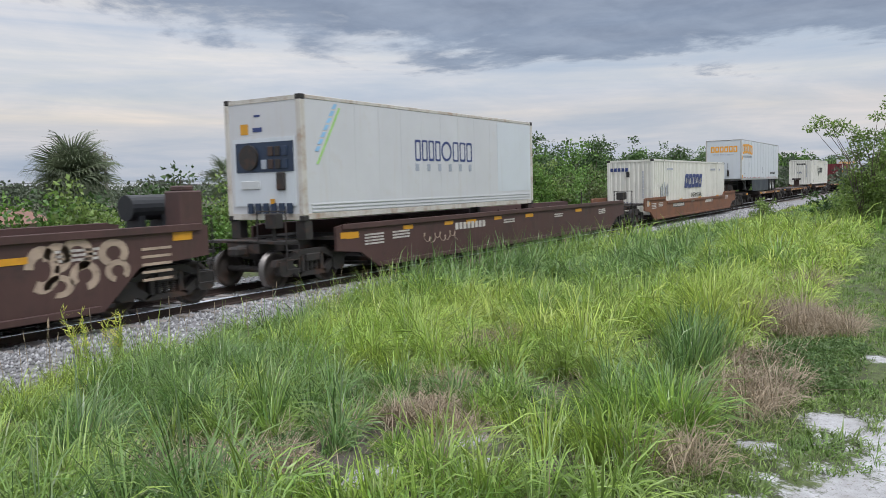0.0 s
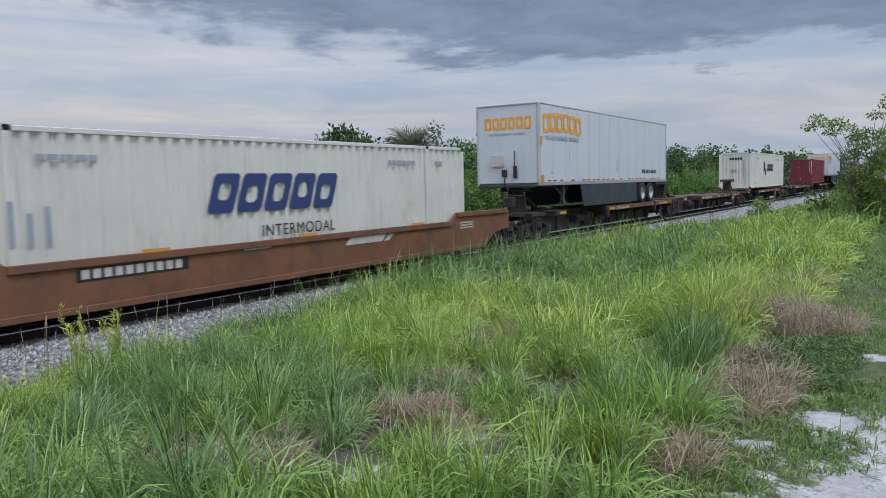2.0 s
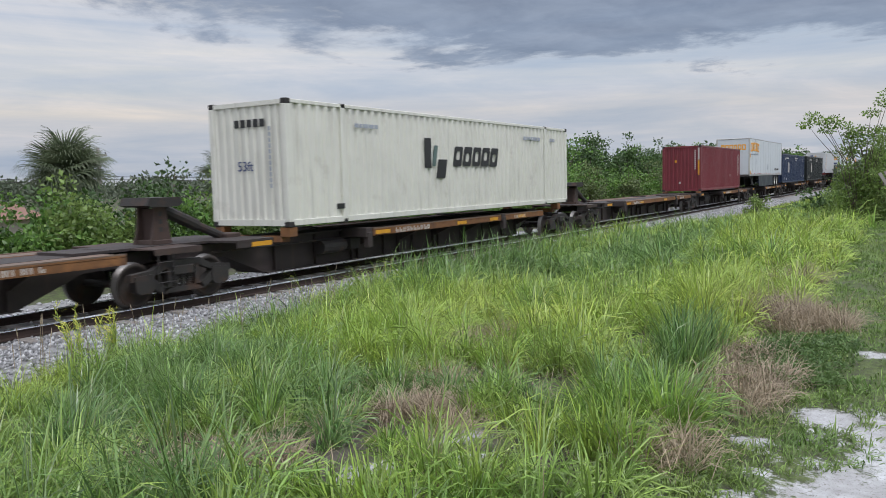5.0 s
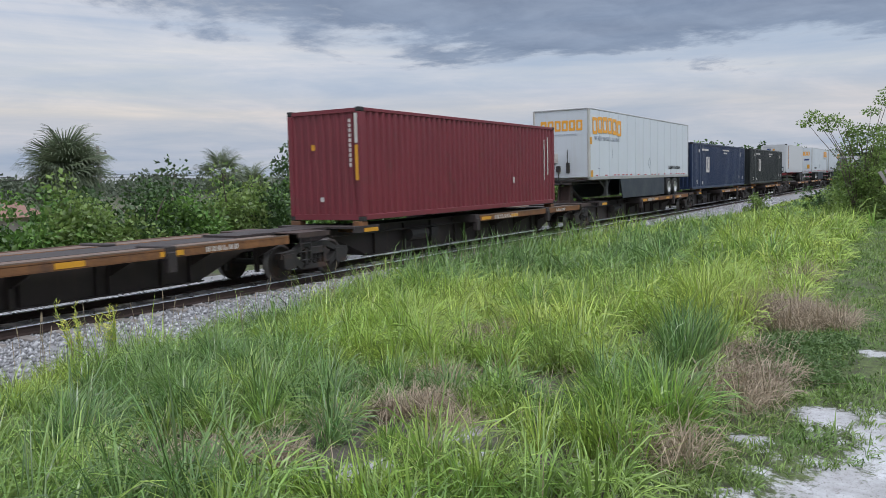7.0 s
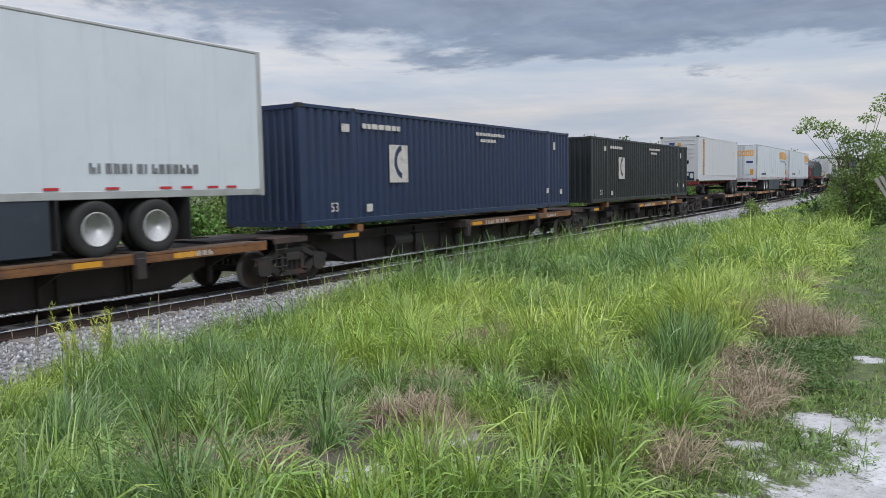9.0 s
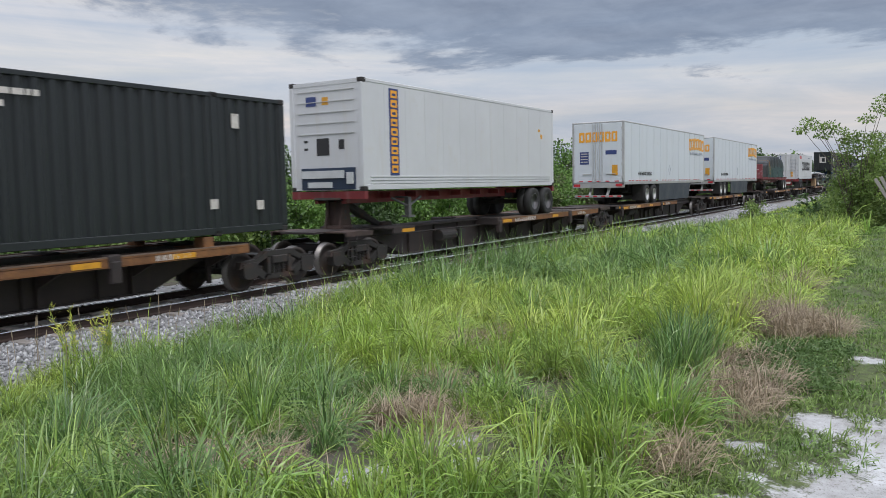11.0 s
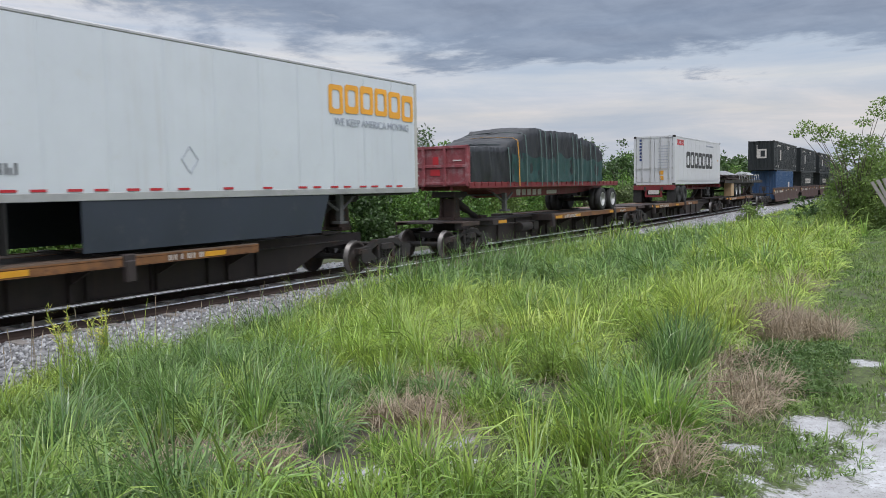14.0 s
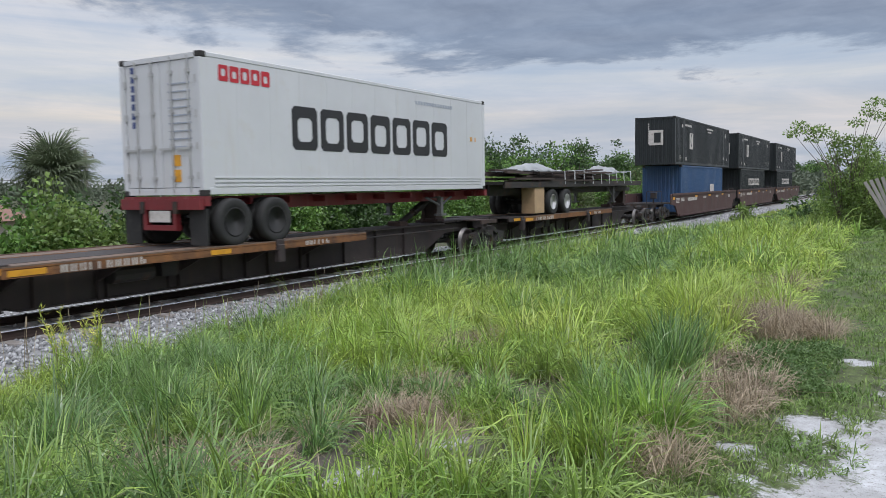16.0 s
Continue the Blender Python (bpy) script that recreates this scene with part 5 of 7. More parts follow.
def build_spine_cars():
    spec = [
        (61.8, 18.0, [(7.1, 17.1)], (0.5, 1), False), (79.8, 18.7, [(5.7, 17.3)], (1.3, 1), False), (98.5, 18.7, [(6.0, 16.6)], (0.2, 1), True),
        (120.4, 17.3, [(4.2, 16.2)], (0.5, 1), False), (137.7, 17.3, [(7.8, 16.3)], None, False), (155.0, 17.3, [(7.4, 16.3)], (0.6, 1), False),
        (172.3, 17.4, [(8.1, 16.4)], None, False), (189.7, 17.5, [(8.0, 16.4)], None, True),
        (210.2, 18.2, [(7.7, 17.0)], (0.5, 1), False), (228.4, 18.5, [(2.2, 11.9)], (17.3, -1), False), (246.9, 17.6, [(2.6, 12.6)], (16.9, -1), True),
        (269.2, 18.0, [(6.5, 16.8)], (0.6, 1), False), (287.2, 19.0, [(2.2, 11.8)], (17.2, -1), False), (306.2, 18.8, [(2.6, 12.4)], (17.4, -1), True)]
    out = {}
    for i, (s, L, rw, h, last) in enumerate(spec):
        out[s] = spine_car(s, L, rw, h, last, 40 + i)
    for s, xs, top in ((98.5, (3.1, 18.3), 1.28), (137.7, (1.85, 13.75), 1.22), (172.3, (2.5, 14.1), 1.26), (189.7, (3.7, 15.4), 1.28)):
        stands(out[s], xs, top)


def refrigerated(s, z, label, doors=False):
    c = container(s, z, 12.19, 2.896, M["reefer"], label, ribs=0, frame_mat=M["rustpost"] if s < 100 else None, doors=doors, group="refrigerated containers")
    rows = [(0.3, 11.9, 0.19 + i * 0.085, 0.215 + i * 0.085) for i in range(3)]
    strip(rows, -1.207, M["reefer"], c, "rub_rail", 0.02)
    bm = bmesh.new()
    for i in range(1, 12):
        box(bm, i * 1.0 - 0.012, i * 1.0 + 0.012, -1.2095, -1.205, 0.45, 2.78)
    part("seam", bm, M["reefer"], c)
    return c


def cooling_unit(c, open_top=True):
    """The machinery in a refrigerated container's end, which faces -x."""
    bm = boxes((-0.01, 0.05, -1.0, 0.95, 0.35, 1.95))
    panel = part("machinery_panel", bm, M["white"], c)
    end_strip([(-0.98, 0.85, 1.15, 1.85)], -0.005, M["machine"], panel, "machinery_bay", 0.02)
    bm = lathe(bmesh.new(), [(-0.06, 0.24), (-0.06, 0.30), (0.05, 0.30), (0.05, 0.24)], 24)
    bmesh.ops.rotate(bm, verts=bm.verts, matrix=Matrix.Rotation(radians(90), 3, "Z"))
    bmesh.ops.translate(bm, verts=bm.verts, vec=(-0.03, 0.4, 1.5))
    part("fan_ring", bm, M["steel"], panel)
    bm = lathe(bmesh.new(), [(-0.075, 0.02), (-0.075, 0.09), (-0.05, 0.11), (-0.04, 0.11)], 16)
    bmesh.ops.rotate(bm, verts=bm.verts, matrix=Matrix.Rotation(radians(90), 3, "Z"))
    bmesh.ops.translate(bm, verts=bm.verts, vec=(-0.04, 0.4, 1.5))
    part("fan_hub", bm, M["machine"], panel)
    for i in range(7):
        y, z = -0.8 + (i % 4) * 0.22, 1.22 + (i // 4) * 0.3
        part("control_box", box(bmesh.new(), -0.06, 0.0, y, y + 0.15, z, z + 0.22, 0.01), M[("machine", "steel", "hitch", "grey")[i % 4]], panel)
    part("compressor", box(bmesh.new(), -0.08, 0.0, -0.72, -0.45, 0.72, 1.14, 0.03), M["steel"], panel)
    part("drip_cover", box(bmesh.new(), -0.04, 0.0, 0.1, 0.7, 0.75, 0.95, 0.01), M["sheet"], panel)
    end_strip([(-0.9 + i * 0.25, -0.75 + i * 0.25, 0.18, 0.42) for i in range(6)], -0.01, M["machine"], panel, "base_parts", 0.05)
    end_strip([(-0.35, -0.25, 0.4, 0.52)], -0.015, M["yellow"], panel, "warning_label", 0.05)
    return panel


def build_loads():
    c = refrigerated(13.7, 1.5, "white refrigerated container with blue lettering and an exposed cooling unit")
    cooling_unit(c)
    outlined(4, 4.66, 6.05, 1.44, 2.02, 0.05, -1.21, M["ink"], c, 0.2)
    outlined(3, 6.68, 7.9, 1.44, 2.02, 0.05, -1.21, M["ink"], c, 0.2)
    bm = bmesh.new()
    for i in range(24):
        a0, a1 = i * math.pi / 12, (i + 1) * math.pi / 12
        prism(bm, [(6.32 + r * math.cos(a), 1.73 + r * math.sin(a)) for r, a in ((0.22, a0), (0.29, a0), (0.29, a1), (0.22, a1))], -1.216, -1.207, "y")
    part("round_emblem", bm, M["ink"], c)
    strip(blocks(6, 4.66, 8.2, 1.15, 1.36, 0.72), -1.21, M["grey"], c, "name_panel")
    strip([(9.53, 12.0, 0.5, 2.75)], -1.2075, M["white"], c, "repaired_panel", 0.003)
    strip([(0.45 + 0.11 * i, 0.58 + 0.11 * i, 1.6 + 0.17 * i, 1.72 + 0.17 * i, 0.1) for i in range(7)], -1.21, M["paleblue"], c, "emblem", label="pale blue slanting emblem")
    strip([(0.5 + 0.11 * i, 0.58 + 0.11 * i, 1.3 + 0.17 * i, 1.46 + 0.17 * i, 0.1) for i in range(8)], -1.21, M["lime"], c, "emblem")
    end_strip([(0.45, 0.7, 2.05, 2.3)], 0.018, M["yellow"], c, "warning_label"), end_strip([(0.0, 0.3, 2.1, 2.2), (0.05, 0.25, 2.45, 2.5)], 0.018, M["ink"], c, "warning_label")

    def cream_container(s, z, label, small):
        c = container(s, z, 16.15, 2.9, M["cream"], label, ribs=0.31, posts=(2.05, 14.1), group="cream containers")
        rng = random.Random(int(s))
        if small:
            outlined(5, 7.26, 10.2, 1.4, 2.0, 0.14, -1.222, M["black"], c, 0.15, 0.25)
            strip([(5.7, 6.05, 1.35, 2.2, 0.0), (6.3, 6.8, 1.05, 1.6, 0.15)], -1.222, M["black"], c, "emblem"), strip([(6.08, 6.28, 1.4, 2.0, 0.15)], -1.224, M["strap"], c, "emblem")
            end_strip([(-0.55 + 0.2 * i, -0.4 + 0.2 * i, 2.3, 2.48) for i in range(5)], 0.025, M["black"], c, "name_panel")
            words("53ft", 0.32, 0.02, 1.3, 0.35, M["ink"], c, "size_mark", on_end=True)
        else:
            outlined(5, 5.95, 9.9, 1.33, 2.13, 0.19, -1.222, M["ink"], c, 0.12, 0.35, label="dark blue hollow block")
            words("INTERMODAL", 0.36, 7.45, 0.78, -1.226, M["black"], c, "lettering", 1.12)
            end_strip([(0.1 + 0.2 * i, 0.25 + 0.2 * i, 2.3, 2.48) for i in range(5)], 0.025, M["ink"], c, "name_panel")
            end_strip([(0.02, 0.2, 2.0, 2.28)], 0.025, M["black"], c, "vent")
            words("53 ft", 0.25, 0.02, 0.55, 0.35, M["ink"], c, "size_mark", on_end=True)
            strip([(1.35 + i * 0.31, 1.45 + i * 0.31, 0.95, 1.5 + 0.1 * (i % 3)) for i in range(5)], -1.222, M["grey"], c, "scuff", label="dark vertical scuffs")
        strip(small_bars(2.5, 3.6, 2.35, 0.1, 1, rng) + small_bars(12.2, 13.6, 2.35, 0.12, 1, rng) + small_bars(14.5, 15.0, 2.35, 0.12, 1, rng), -1.222, M["grey"], c, "print")
        end_strip([(-0.72, -0.66, 0.9 + i * 0.13, 1.0 + i * 0.13) for i in range(11)], 0.025, M["grey"], c, "print")
        strip([(1.7, 2.0, 0.35, 0.48)], -1.222, M["black"], c, "print")
        return c
    cream_container(40.15, 0.42, "cream ribbed container with dark blue blocks on its side", False)
    cream_container(101.45, 1.28, "cream ribbed container with a small dark emblem", True)

    c = container(139.45, 1.22, 12.19, 2.9, M["maroon"], "maroon ribbed steel container with a yellow corner mark", group="maroon containers")
    end_strip([(-1.13, -1.03, 1.05, 1.95)], -0.003, M["yellow"], c, "height_mark"), end_strip([(-1.13, -1.03, 2.0, 2.75)], -0.003, M["paint"], c, "print")
    end_strip([(-0.9, -0.82, 1.4 + i * 0.125, 1.49 + i * 0.125) for i in range(10)], 0.025, M["paint"], c, "print")
    end_strip([(0.3, 0.42, 1.85, 2.0)], 0.02, M["yellow"], c, "warning_label"), end_strip([(0.05, 0.17, 0.5, 0.62)], 0.02, M["paint"], c, "warning_label")
    strip([(11.2, 11.26, 0.9, 2.4), (11.5, 11.58, 1.1, 2.5), (8.6, 8.72, 0.85, 1.05)], -1.222, M["paint"], c, "print")

    def dark_container(s, z, key, label, length=16.15):
        c = container(s, z, length, 2.9, M[key], label, ribs=0.30, posts=(2.05, 14.1) if length > 13 else (), group="dark containers")
        rng = random.Random(int(s))
        if length > 13:
            strip([(3.56, 4.44, 1.04, 2.05)], -1.224, M["paint"], c, "emblem", label="white square with a dark curved mark")
            bm = bmesh.new()
            for i in range(9):
                a0, a1 = math.pi * (0.55 + i * 0.1), math.pi * (0.65 + i * 0.1)
                prism(bm, [(4.2 + r * math.cos(a), 1.6 + 1.1 * r * math.sin(a)) for r, a in ((0.28, a0), (0.42, a0), (0.42, a1), (0.28, a1))], -1.232, -1.224, "y")
            part("emblem", bm, M[key], c)
            strip(small_bars(2.4, 4.1, 2.42, 0.13, 1, rng) + small_bars(8.4, 10.4, 2.5, 0.1, 1, rng) + small_bars(8.7, 9.9, 2.3, 0.1, 1, rng), -1.224, M["paint"], c, "print")
            strip([(1.55, 1.85, 2.3, 2.5), (14.55, 14.75, 2.2, 2.5), (13.9, 14.1, 0.55, 0.75), (2.5, 2.75, 0.3, 0.5), (15.2, 15.4, 0.5, 0.7)], -1.226, M["paint"], c, "print")
            words("53", 0.32, 1.05, 0.35, -1.226, M["paint"], c, "size_mark")
            end_strip([(0.35, 0.42, 1.3 + i * 0.14, 1.4 + i * 0.14) for i in range(9)], 0.02, M["paint"], c, "print")
        return c
    dark_container(172.55, 1.26, "navy", "navy blue ribbed container with a white square emblem")
    dark_container(191.25, 1.28, "blackgreen", "black-green ribbed container with a white square emblem")

    # double stacks at the tail
    c = container(332.0, 0.42, 12.19, 2.9, M["blue"], "blue ribbed container low in a well car", group="stacked containers")
    strip([(8.0, 9.2, 0.95, 1.7)], -1.224, M["paint"], c, "emblem")
    for s in (351.6, 372.2):
        c = container(s, 0.42, 12.19, 2.9, M["blackgreen"], "black ribbed container low in a well car", group="stacked containers")
        outlined(9, 3.6, 9.2, 1.5, 2.1, 0.13, -1.224, M["paint"], c, 0.15)
    for s in (330.4, 350.6, 371.2):
        c = dark_container(s, 3.32, "blackgreen", "black ribbed container stacked on another")
        end_strip([(-0.5, 0.35, 1.2, 2.1)], 0.02, M["paint"], c, "emblem"), end_strip([(-0.35, 0.05, 1.35, 1.95)], 0.013, M["blackgreen"], c, "emblem")

    # road trailers
    van_trailer(61.63, True, "white van trailer with amber blocks at its nose", 1, (12.1, 13.42), (4.0, 11.3), 2.9)
    van_trailer(155.15, True, "white van trailer with amber blocks at its nose", 2, (12.05, 13.3), (4.0, 11.2), 2.9)
    van_trailer(230.7, False, "white van trailer, its rear doors shut", 3, (3.75, 5.02), (6.0, 12.6), 13.0)
    van_trailer(249.75, False, "white van trailer, its rear doors shut", 4, (2.25, 3.5), (5.6, 12.2), 13.0)

    chassis(210.3, 12.19, (10.25, 11.45), 2.4, "red container chassis under a white refrigerated container", rim="rimdark")
    c = refrigerated(210.3, 2.11, "white refrigerated container with a vertical blue and yellow name strip")
    end_strip([(-0.95, 0.85, 0.05, 0.62)], 0.02, M["machine"], c, "machinery_bay", 0.03)
    end_strip([(-0.6, 0.8, 0.35, 0.55), (-0.2, 0.6, 0.1, 0.25), (-0.9, -0.7, 0.2, 0.5)], -0.01, M["sheet"], c, "machinery_cover", 0.05)
    end_strip([(-0.1, 0.32, 0.95, 1.4), (-0.6, -0.42, 1.1, 1.35), (0.62, 0.75, 1.3, 1.36), (0.62, 0.75, 1.1, 1.16)], 0.018, M["black"], c, "vent_opening")
    end_strip([(-0.95, 0.95, 1.5 + i * 0.28, 1.52 + i * 0.28) for i in range(5)], 0.02, M["alu"], c, "panel_joint", 0.02)
    end_strip([(0.3, 0.65, 2.25, 2.5)], 0.018, M["ink"], c, "emblem"), end_strip([(-0.1, 0.1, 2.27, 2.47)], 0.018, M["yellow"], c, "warning_label")
    strip([(1.2, 1.64, 0.4, 2.72)], -1.21, M["ink"], c, "name_strip")
    [outlined(1, 1.27, 1.57, 0.47 + i * 0.25, 0.67 + i * 0.25, 0.055, -1.217, M["amber"], c, 0.0) for i in range(9)]
    strip([(11.0, 11.15, 1.75, 1.92), (10.8, 10.95, 2.0, 2.1)], -1.21, M["yellow"], c, "warning_label")

    chassis(293.65, 12.3, (0.75, 2.0), 9.7, "red container chassis with a rear number board", rim="tyre")
    c = refrigerated(293.65, 2.11, "white refrigerated container with black block lettering and doors", doors=True)
    outlined(7, 2.7, 9.85, 1.02, 2.02, 0.19, -1.21, M["black"], c, 0.12, label="large black hollow block")
    outlined(5, 0.5, 2.05, 2.35, 2.68, 0.075, -1.21, M["red"], c, 0.14)
    strip(blocks(14, 7.96, 10.1, 2.47, 2.57, 0.3), -1.21, M["grey"], c, "print")
    strip([(11.2, 11.32, 1.55, 1.68), (11.5, 11.56, 1.55, 1.68)], -1.21, M["yellow"], c, "warning_label")
    end_strip([(0.72, 0.88, 1.45 + i * 0.19, 1.58 + i * 0.19) for i in range(7)], 0.028, M["ink"], c, "name_panel", 0.012)
    end_strip([(-0.55, -0.3, 0.62, 0.85), (-0.55, -0.32, 0.3, 0.55)], 0.028, M["yellow"], c, "warning_label", 0.012)
    end_strip([(-0.9, -0.25, 1.0 + i * 0.16, 1.03 + i * 0.16) for i in range(9)], 0.028, M["grey"], c, "print", 0.012)


def rear_bumper():
    """The rear of the chassis under the black-lettered container."""
    t = next(o for o, s, z in MOVERS if s == 293.65 and z == DECK)
    bm = boxes((-0.12, 0.0, -1.2, 1.2, 0.78, 1.0), (-0.12, 0.02, -0.5, 0.5, 0.35, 0.46), (-0.12, 0.0, -0.5, -0.4, 0.46, 0.8), (-0.12, 0.0, 0.4, 0.5, 0.46, 0.8))
    b = part("rear_bumper", bm, M["redsteel"], t)
    end_strip([(-0.32, 0.3, 0.52, 0.76)], -0.1, M["paint"], b, "number_board", 0.02)
    for y in (-1.25, 0.75):
        part("mud_flap", boxes((0.02, 0.05, y, y + 0.5, 0.05, 0.8)), M["tyre"], t)


def flatbed_with_tarp():
    """A red flatbed trailer; its load lies under black and green tarpaulins, strapped down."""
    s = 268.9
    t = thing("flatbed_trailer", s, DECK, "red flatbed trailer with a steel headboard", "semi-trailer")
    L, F = 14.3, 1.22
    bm = boxes((0.05, L, -1.28, 1.28, F, F + 0.07))
    for y in (-1.29, 1.2):
        box(bm, 0, L, y, y + 0.09, F - 0.12, F + 0.07, 0.01)
    for i in range(30):
        box(bm, 0.3 + i * 0.48, 0.36 + i * 0.48, -1.31, -1.28, F - 0.05, F + 0.09)
    part("deck", bm, M["redsteel"], t)
    bm = bmesh.new()
    for y in (-0.6, 0.5):
        prism(bm, [(0.1, F), (L - 0.3, F), (L - 0.3, F - 0.25), (10.5, F - 0.42), (3.8, F - 0.5), (2.6, F - 0.2), (0.1, F - 0.18)], y, y + 0.1, "y")
    part("beam", bm, M["redsteel"], t, "worn red main beams")
    strip(blocks(5, 4.8, 7.2, F - 0.42, F - 0.2, 0.3) + [(7.6, 8.6, F - 0.4, F - 0.25)], -0.6, M["paint"], t, "name_panel")
    # headboard
    bm = boxes((0.0, 0.08, -1.27, 1.27, F - 0.05, F + 1.22))
    board = part("headboard", bm, M["redworn"], t, "battered red steel headboard")
    for y in (-1.27, -0.45, 0.35, 1.17):
        part("headboard_post", box(bmesh.new(), -0.07, 0.0, y, y + 0.1, F - 0.05, F + 1.25, 0.01), M["redworn"], board)
    for z in (F, F + 0.55, F + 1.15):
        part("headboard_rail", box(bmesh.new(), -0.06, 0.0, -1.27, 1.27, z, z + 0.09, 0.01), M["redworn"], board)
    end_strip([(-0.15, 0.05, F + 0.65, F + 0.9), (-0.2, 0.15, F + 0.3, F + 0.5)], -0.005, M["red"], t, "emblem", 0.02)
    end_strip([(0.6, 1.0, F + 0.7, F + 0.74), (-1.0, -0.7, F + 0.75, F + 0.79), (0.6, 1.1, F + 0.3, F + 0.33)], -0.005, M["paint"], t, "print", 0.02)
    axles(t, (12.25, 13.6), "rim", F - 0.3)
    landing_gear(t, 3.1, F - 0.3)
    # load: a lumpy wrapped shape built in slices
    load = thing("tarped_load", s, DECK + F + 0.07, "load wrapped in black and dark green tarpaulins held by straps", "cargo")
    rng = random.Random(9)
    tops = [(0.12, 1.14), (2.5, 1.18), (2.9, 1.38), (4.7, 1.95), (5.6, 1.99), (6.2, 1.93), (7.4, 1.97), (9.2, 1.95), (9.35, 1.80), (11.2, 1.66), (12.0, 1.38), (12.2, 1.28)]
    noise_off = Vector((3, 7, 1))

    def section(x, top, grow=0.0):
        pts = []
        for u in np.linspace(0, 1, 21):
            if u < 0.3:
                y, z = -1.24, u / 0.3 * (top - 0.03)
            elif u > 0.7:
                y, z = 1.24, (1 - u) / 0.3 * (top - 0.03)
            else:
                w = (u - 0.3) / 0.4
                y = -1.24 + 2.48 * w
                z = top - 0.03 + 0.05 * math.sin(w * math.pi)
            d = noise.noise(Vector((x * 1.1, y * 1.5, z * 0.8)) + noise_off) * 0.05 + abs(noise.noise(Vector((x * 3.4 + z * 1.1, y * 2, z * 0.9)))) * 0.09 + noise.noise(Vector((x * 9, y * 3, z * 3))) * 0.02
            k = min(1.0, z / 0.3)
            pts.append((x, y * (1 + grow * 0.012) - (d * k if y < 0 else -d * k), z + d * 0.8 * k))
        return pts

    def skin(x0, x1, upto, grow, name, mat, label):
        bm = bmesh.new()
        n = int((x1 - x0) / 0.07)
        rows = []
        for i in range(n + 1):
            x = x0 + (x1 - x0) * i / n
            top = float(np.interp(x, [a for a, b in tops], [b for a, b in tops])) * upto
            rows.append([bm.verts.new(p) for p in section(x, top, grow)])
        for a, b in zip(rows, rows[1:]):
            for j in range(20):
                bm.faces.new((a[j], b[j], b[j + 1], a[j + 1]))
        bm.faces.new(rows[0]), bm.faces.new(rows[-1][::-1])
        bmesh.ops.recalc_face_normals(bm, faces=bm.faces[:])
        return part(name, bm, mat, load, label, True)
    skin(0.15, 12.2, 1.0, 0, "tarpaulin", M["tarp"], "black tarpaulin with folds")
    # green lower apron
    bm = bmesh.new()
    for side in (-1, 1):
        rows = []
        for i in range(76):
            x = 3.0 + i * 0.122
            hi = 0.95 + 0.35 * noise.noise(Vector((x * 0.9, side, 3)))
            col = []
            for j in range(7):
                z = hi * j / 6
                d = abs(noise.noise(Vector((x * 3.6 + z, z * 1.2, side * 4)))) * -0.09 + noise.noise(Vector((x * 9, z * 4, side))) * 0.03
                col.append(bm.verts.new((x, side * (1.30 + d + 0.02), z)))
            rows.append(col)
        for a, b in zip(rows, rows[1:]):
            for j in range(6):
                bm.faces.new((a[j], b[j], b[j + 1], a[j + 1]))
    bmesh.ops.recalc_face_normals(bm, faces=bm.faces[:])
    part("apron", bm, M["tarpgreen"], load, "dark green tarpaulin skirt", True)
    for i, x in enumerate((2.7, 3.45, 4.1, 5.4, 5.85, 6.4, 6.95, 8.6, 9.05, 9.5, 10.6, 11.2)):
        top = float(np.interp(x, [a for a, b in tops], [b for a, b in tops]))
        bm = bmesh.new()
        pts = [(-1.38, -0.15), (-1.36, top * 0.5), (-1.30, top - 0.1), (-1.12, top + 0.0), (0, top + 0.07), (1.12, top + 0.0), (1.30, top - 0.1), (1.38, -0.15)]
        for (y0, z0), (y1, z1) in zip(pts, pts[1:]):
            a = [bm.verts.new(p) for p in ((x, y0, z0), (x + 0.06, y0, z0), (x + 0.06, y1, z1), (x, y1, z1))]
            b = [bm.verts.new((p.co.x, p.co.y * 1.006, p.co.z + 0.006)) for p in a]
            bm.faces.new(a[::-1]), bm.faces.new(b)
            for k in range(4):
                bm.faces.new((a[k], a[(k + 1) % 4], b[(k + 1) % 4], b[k]))
        part("strap", bm, M["yellow"] if i == 1 else M["strap"], load, "yellow strap" if i == 1 else "")


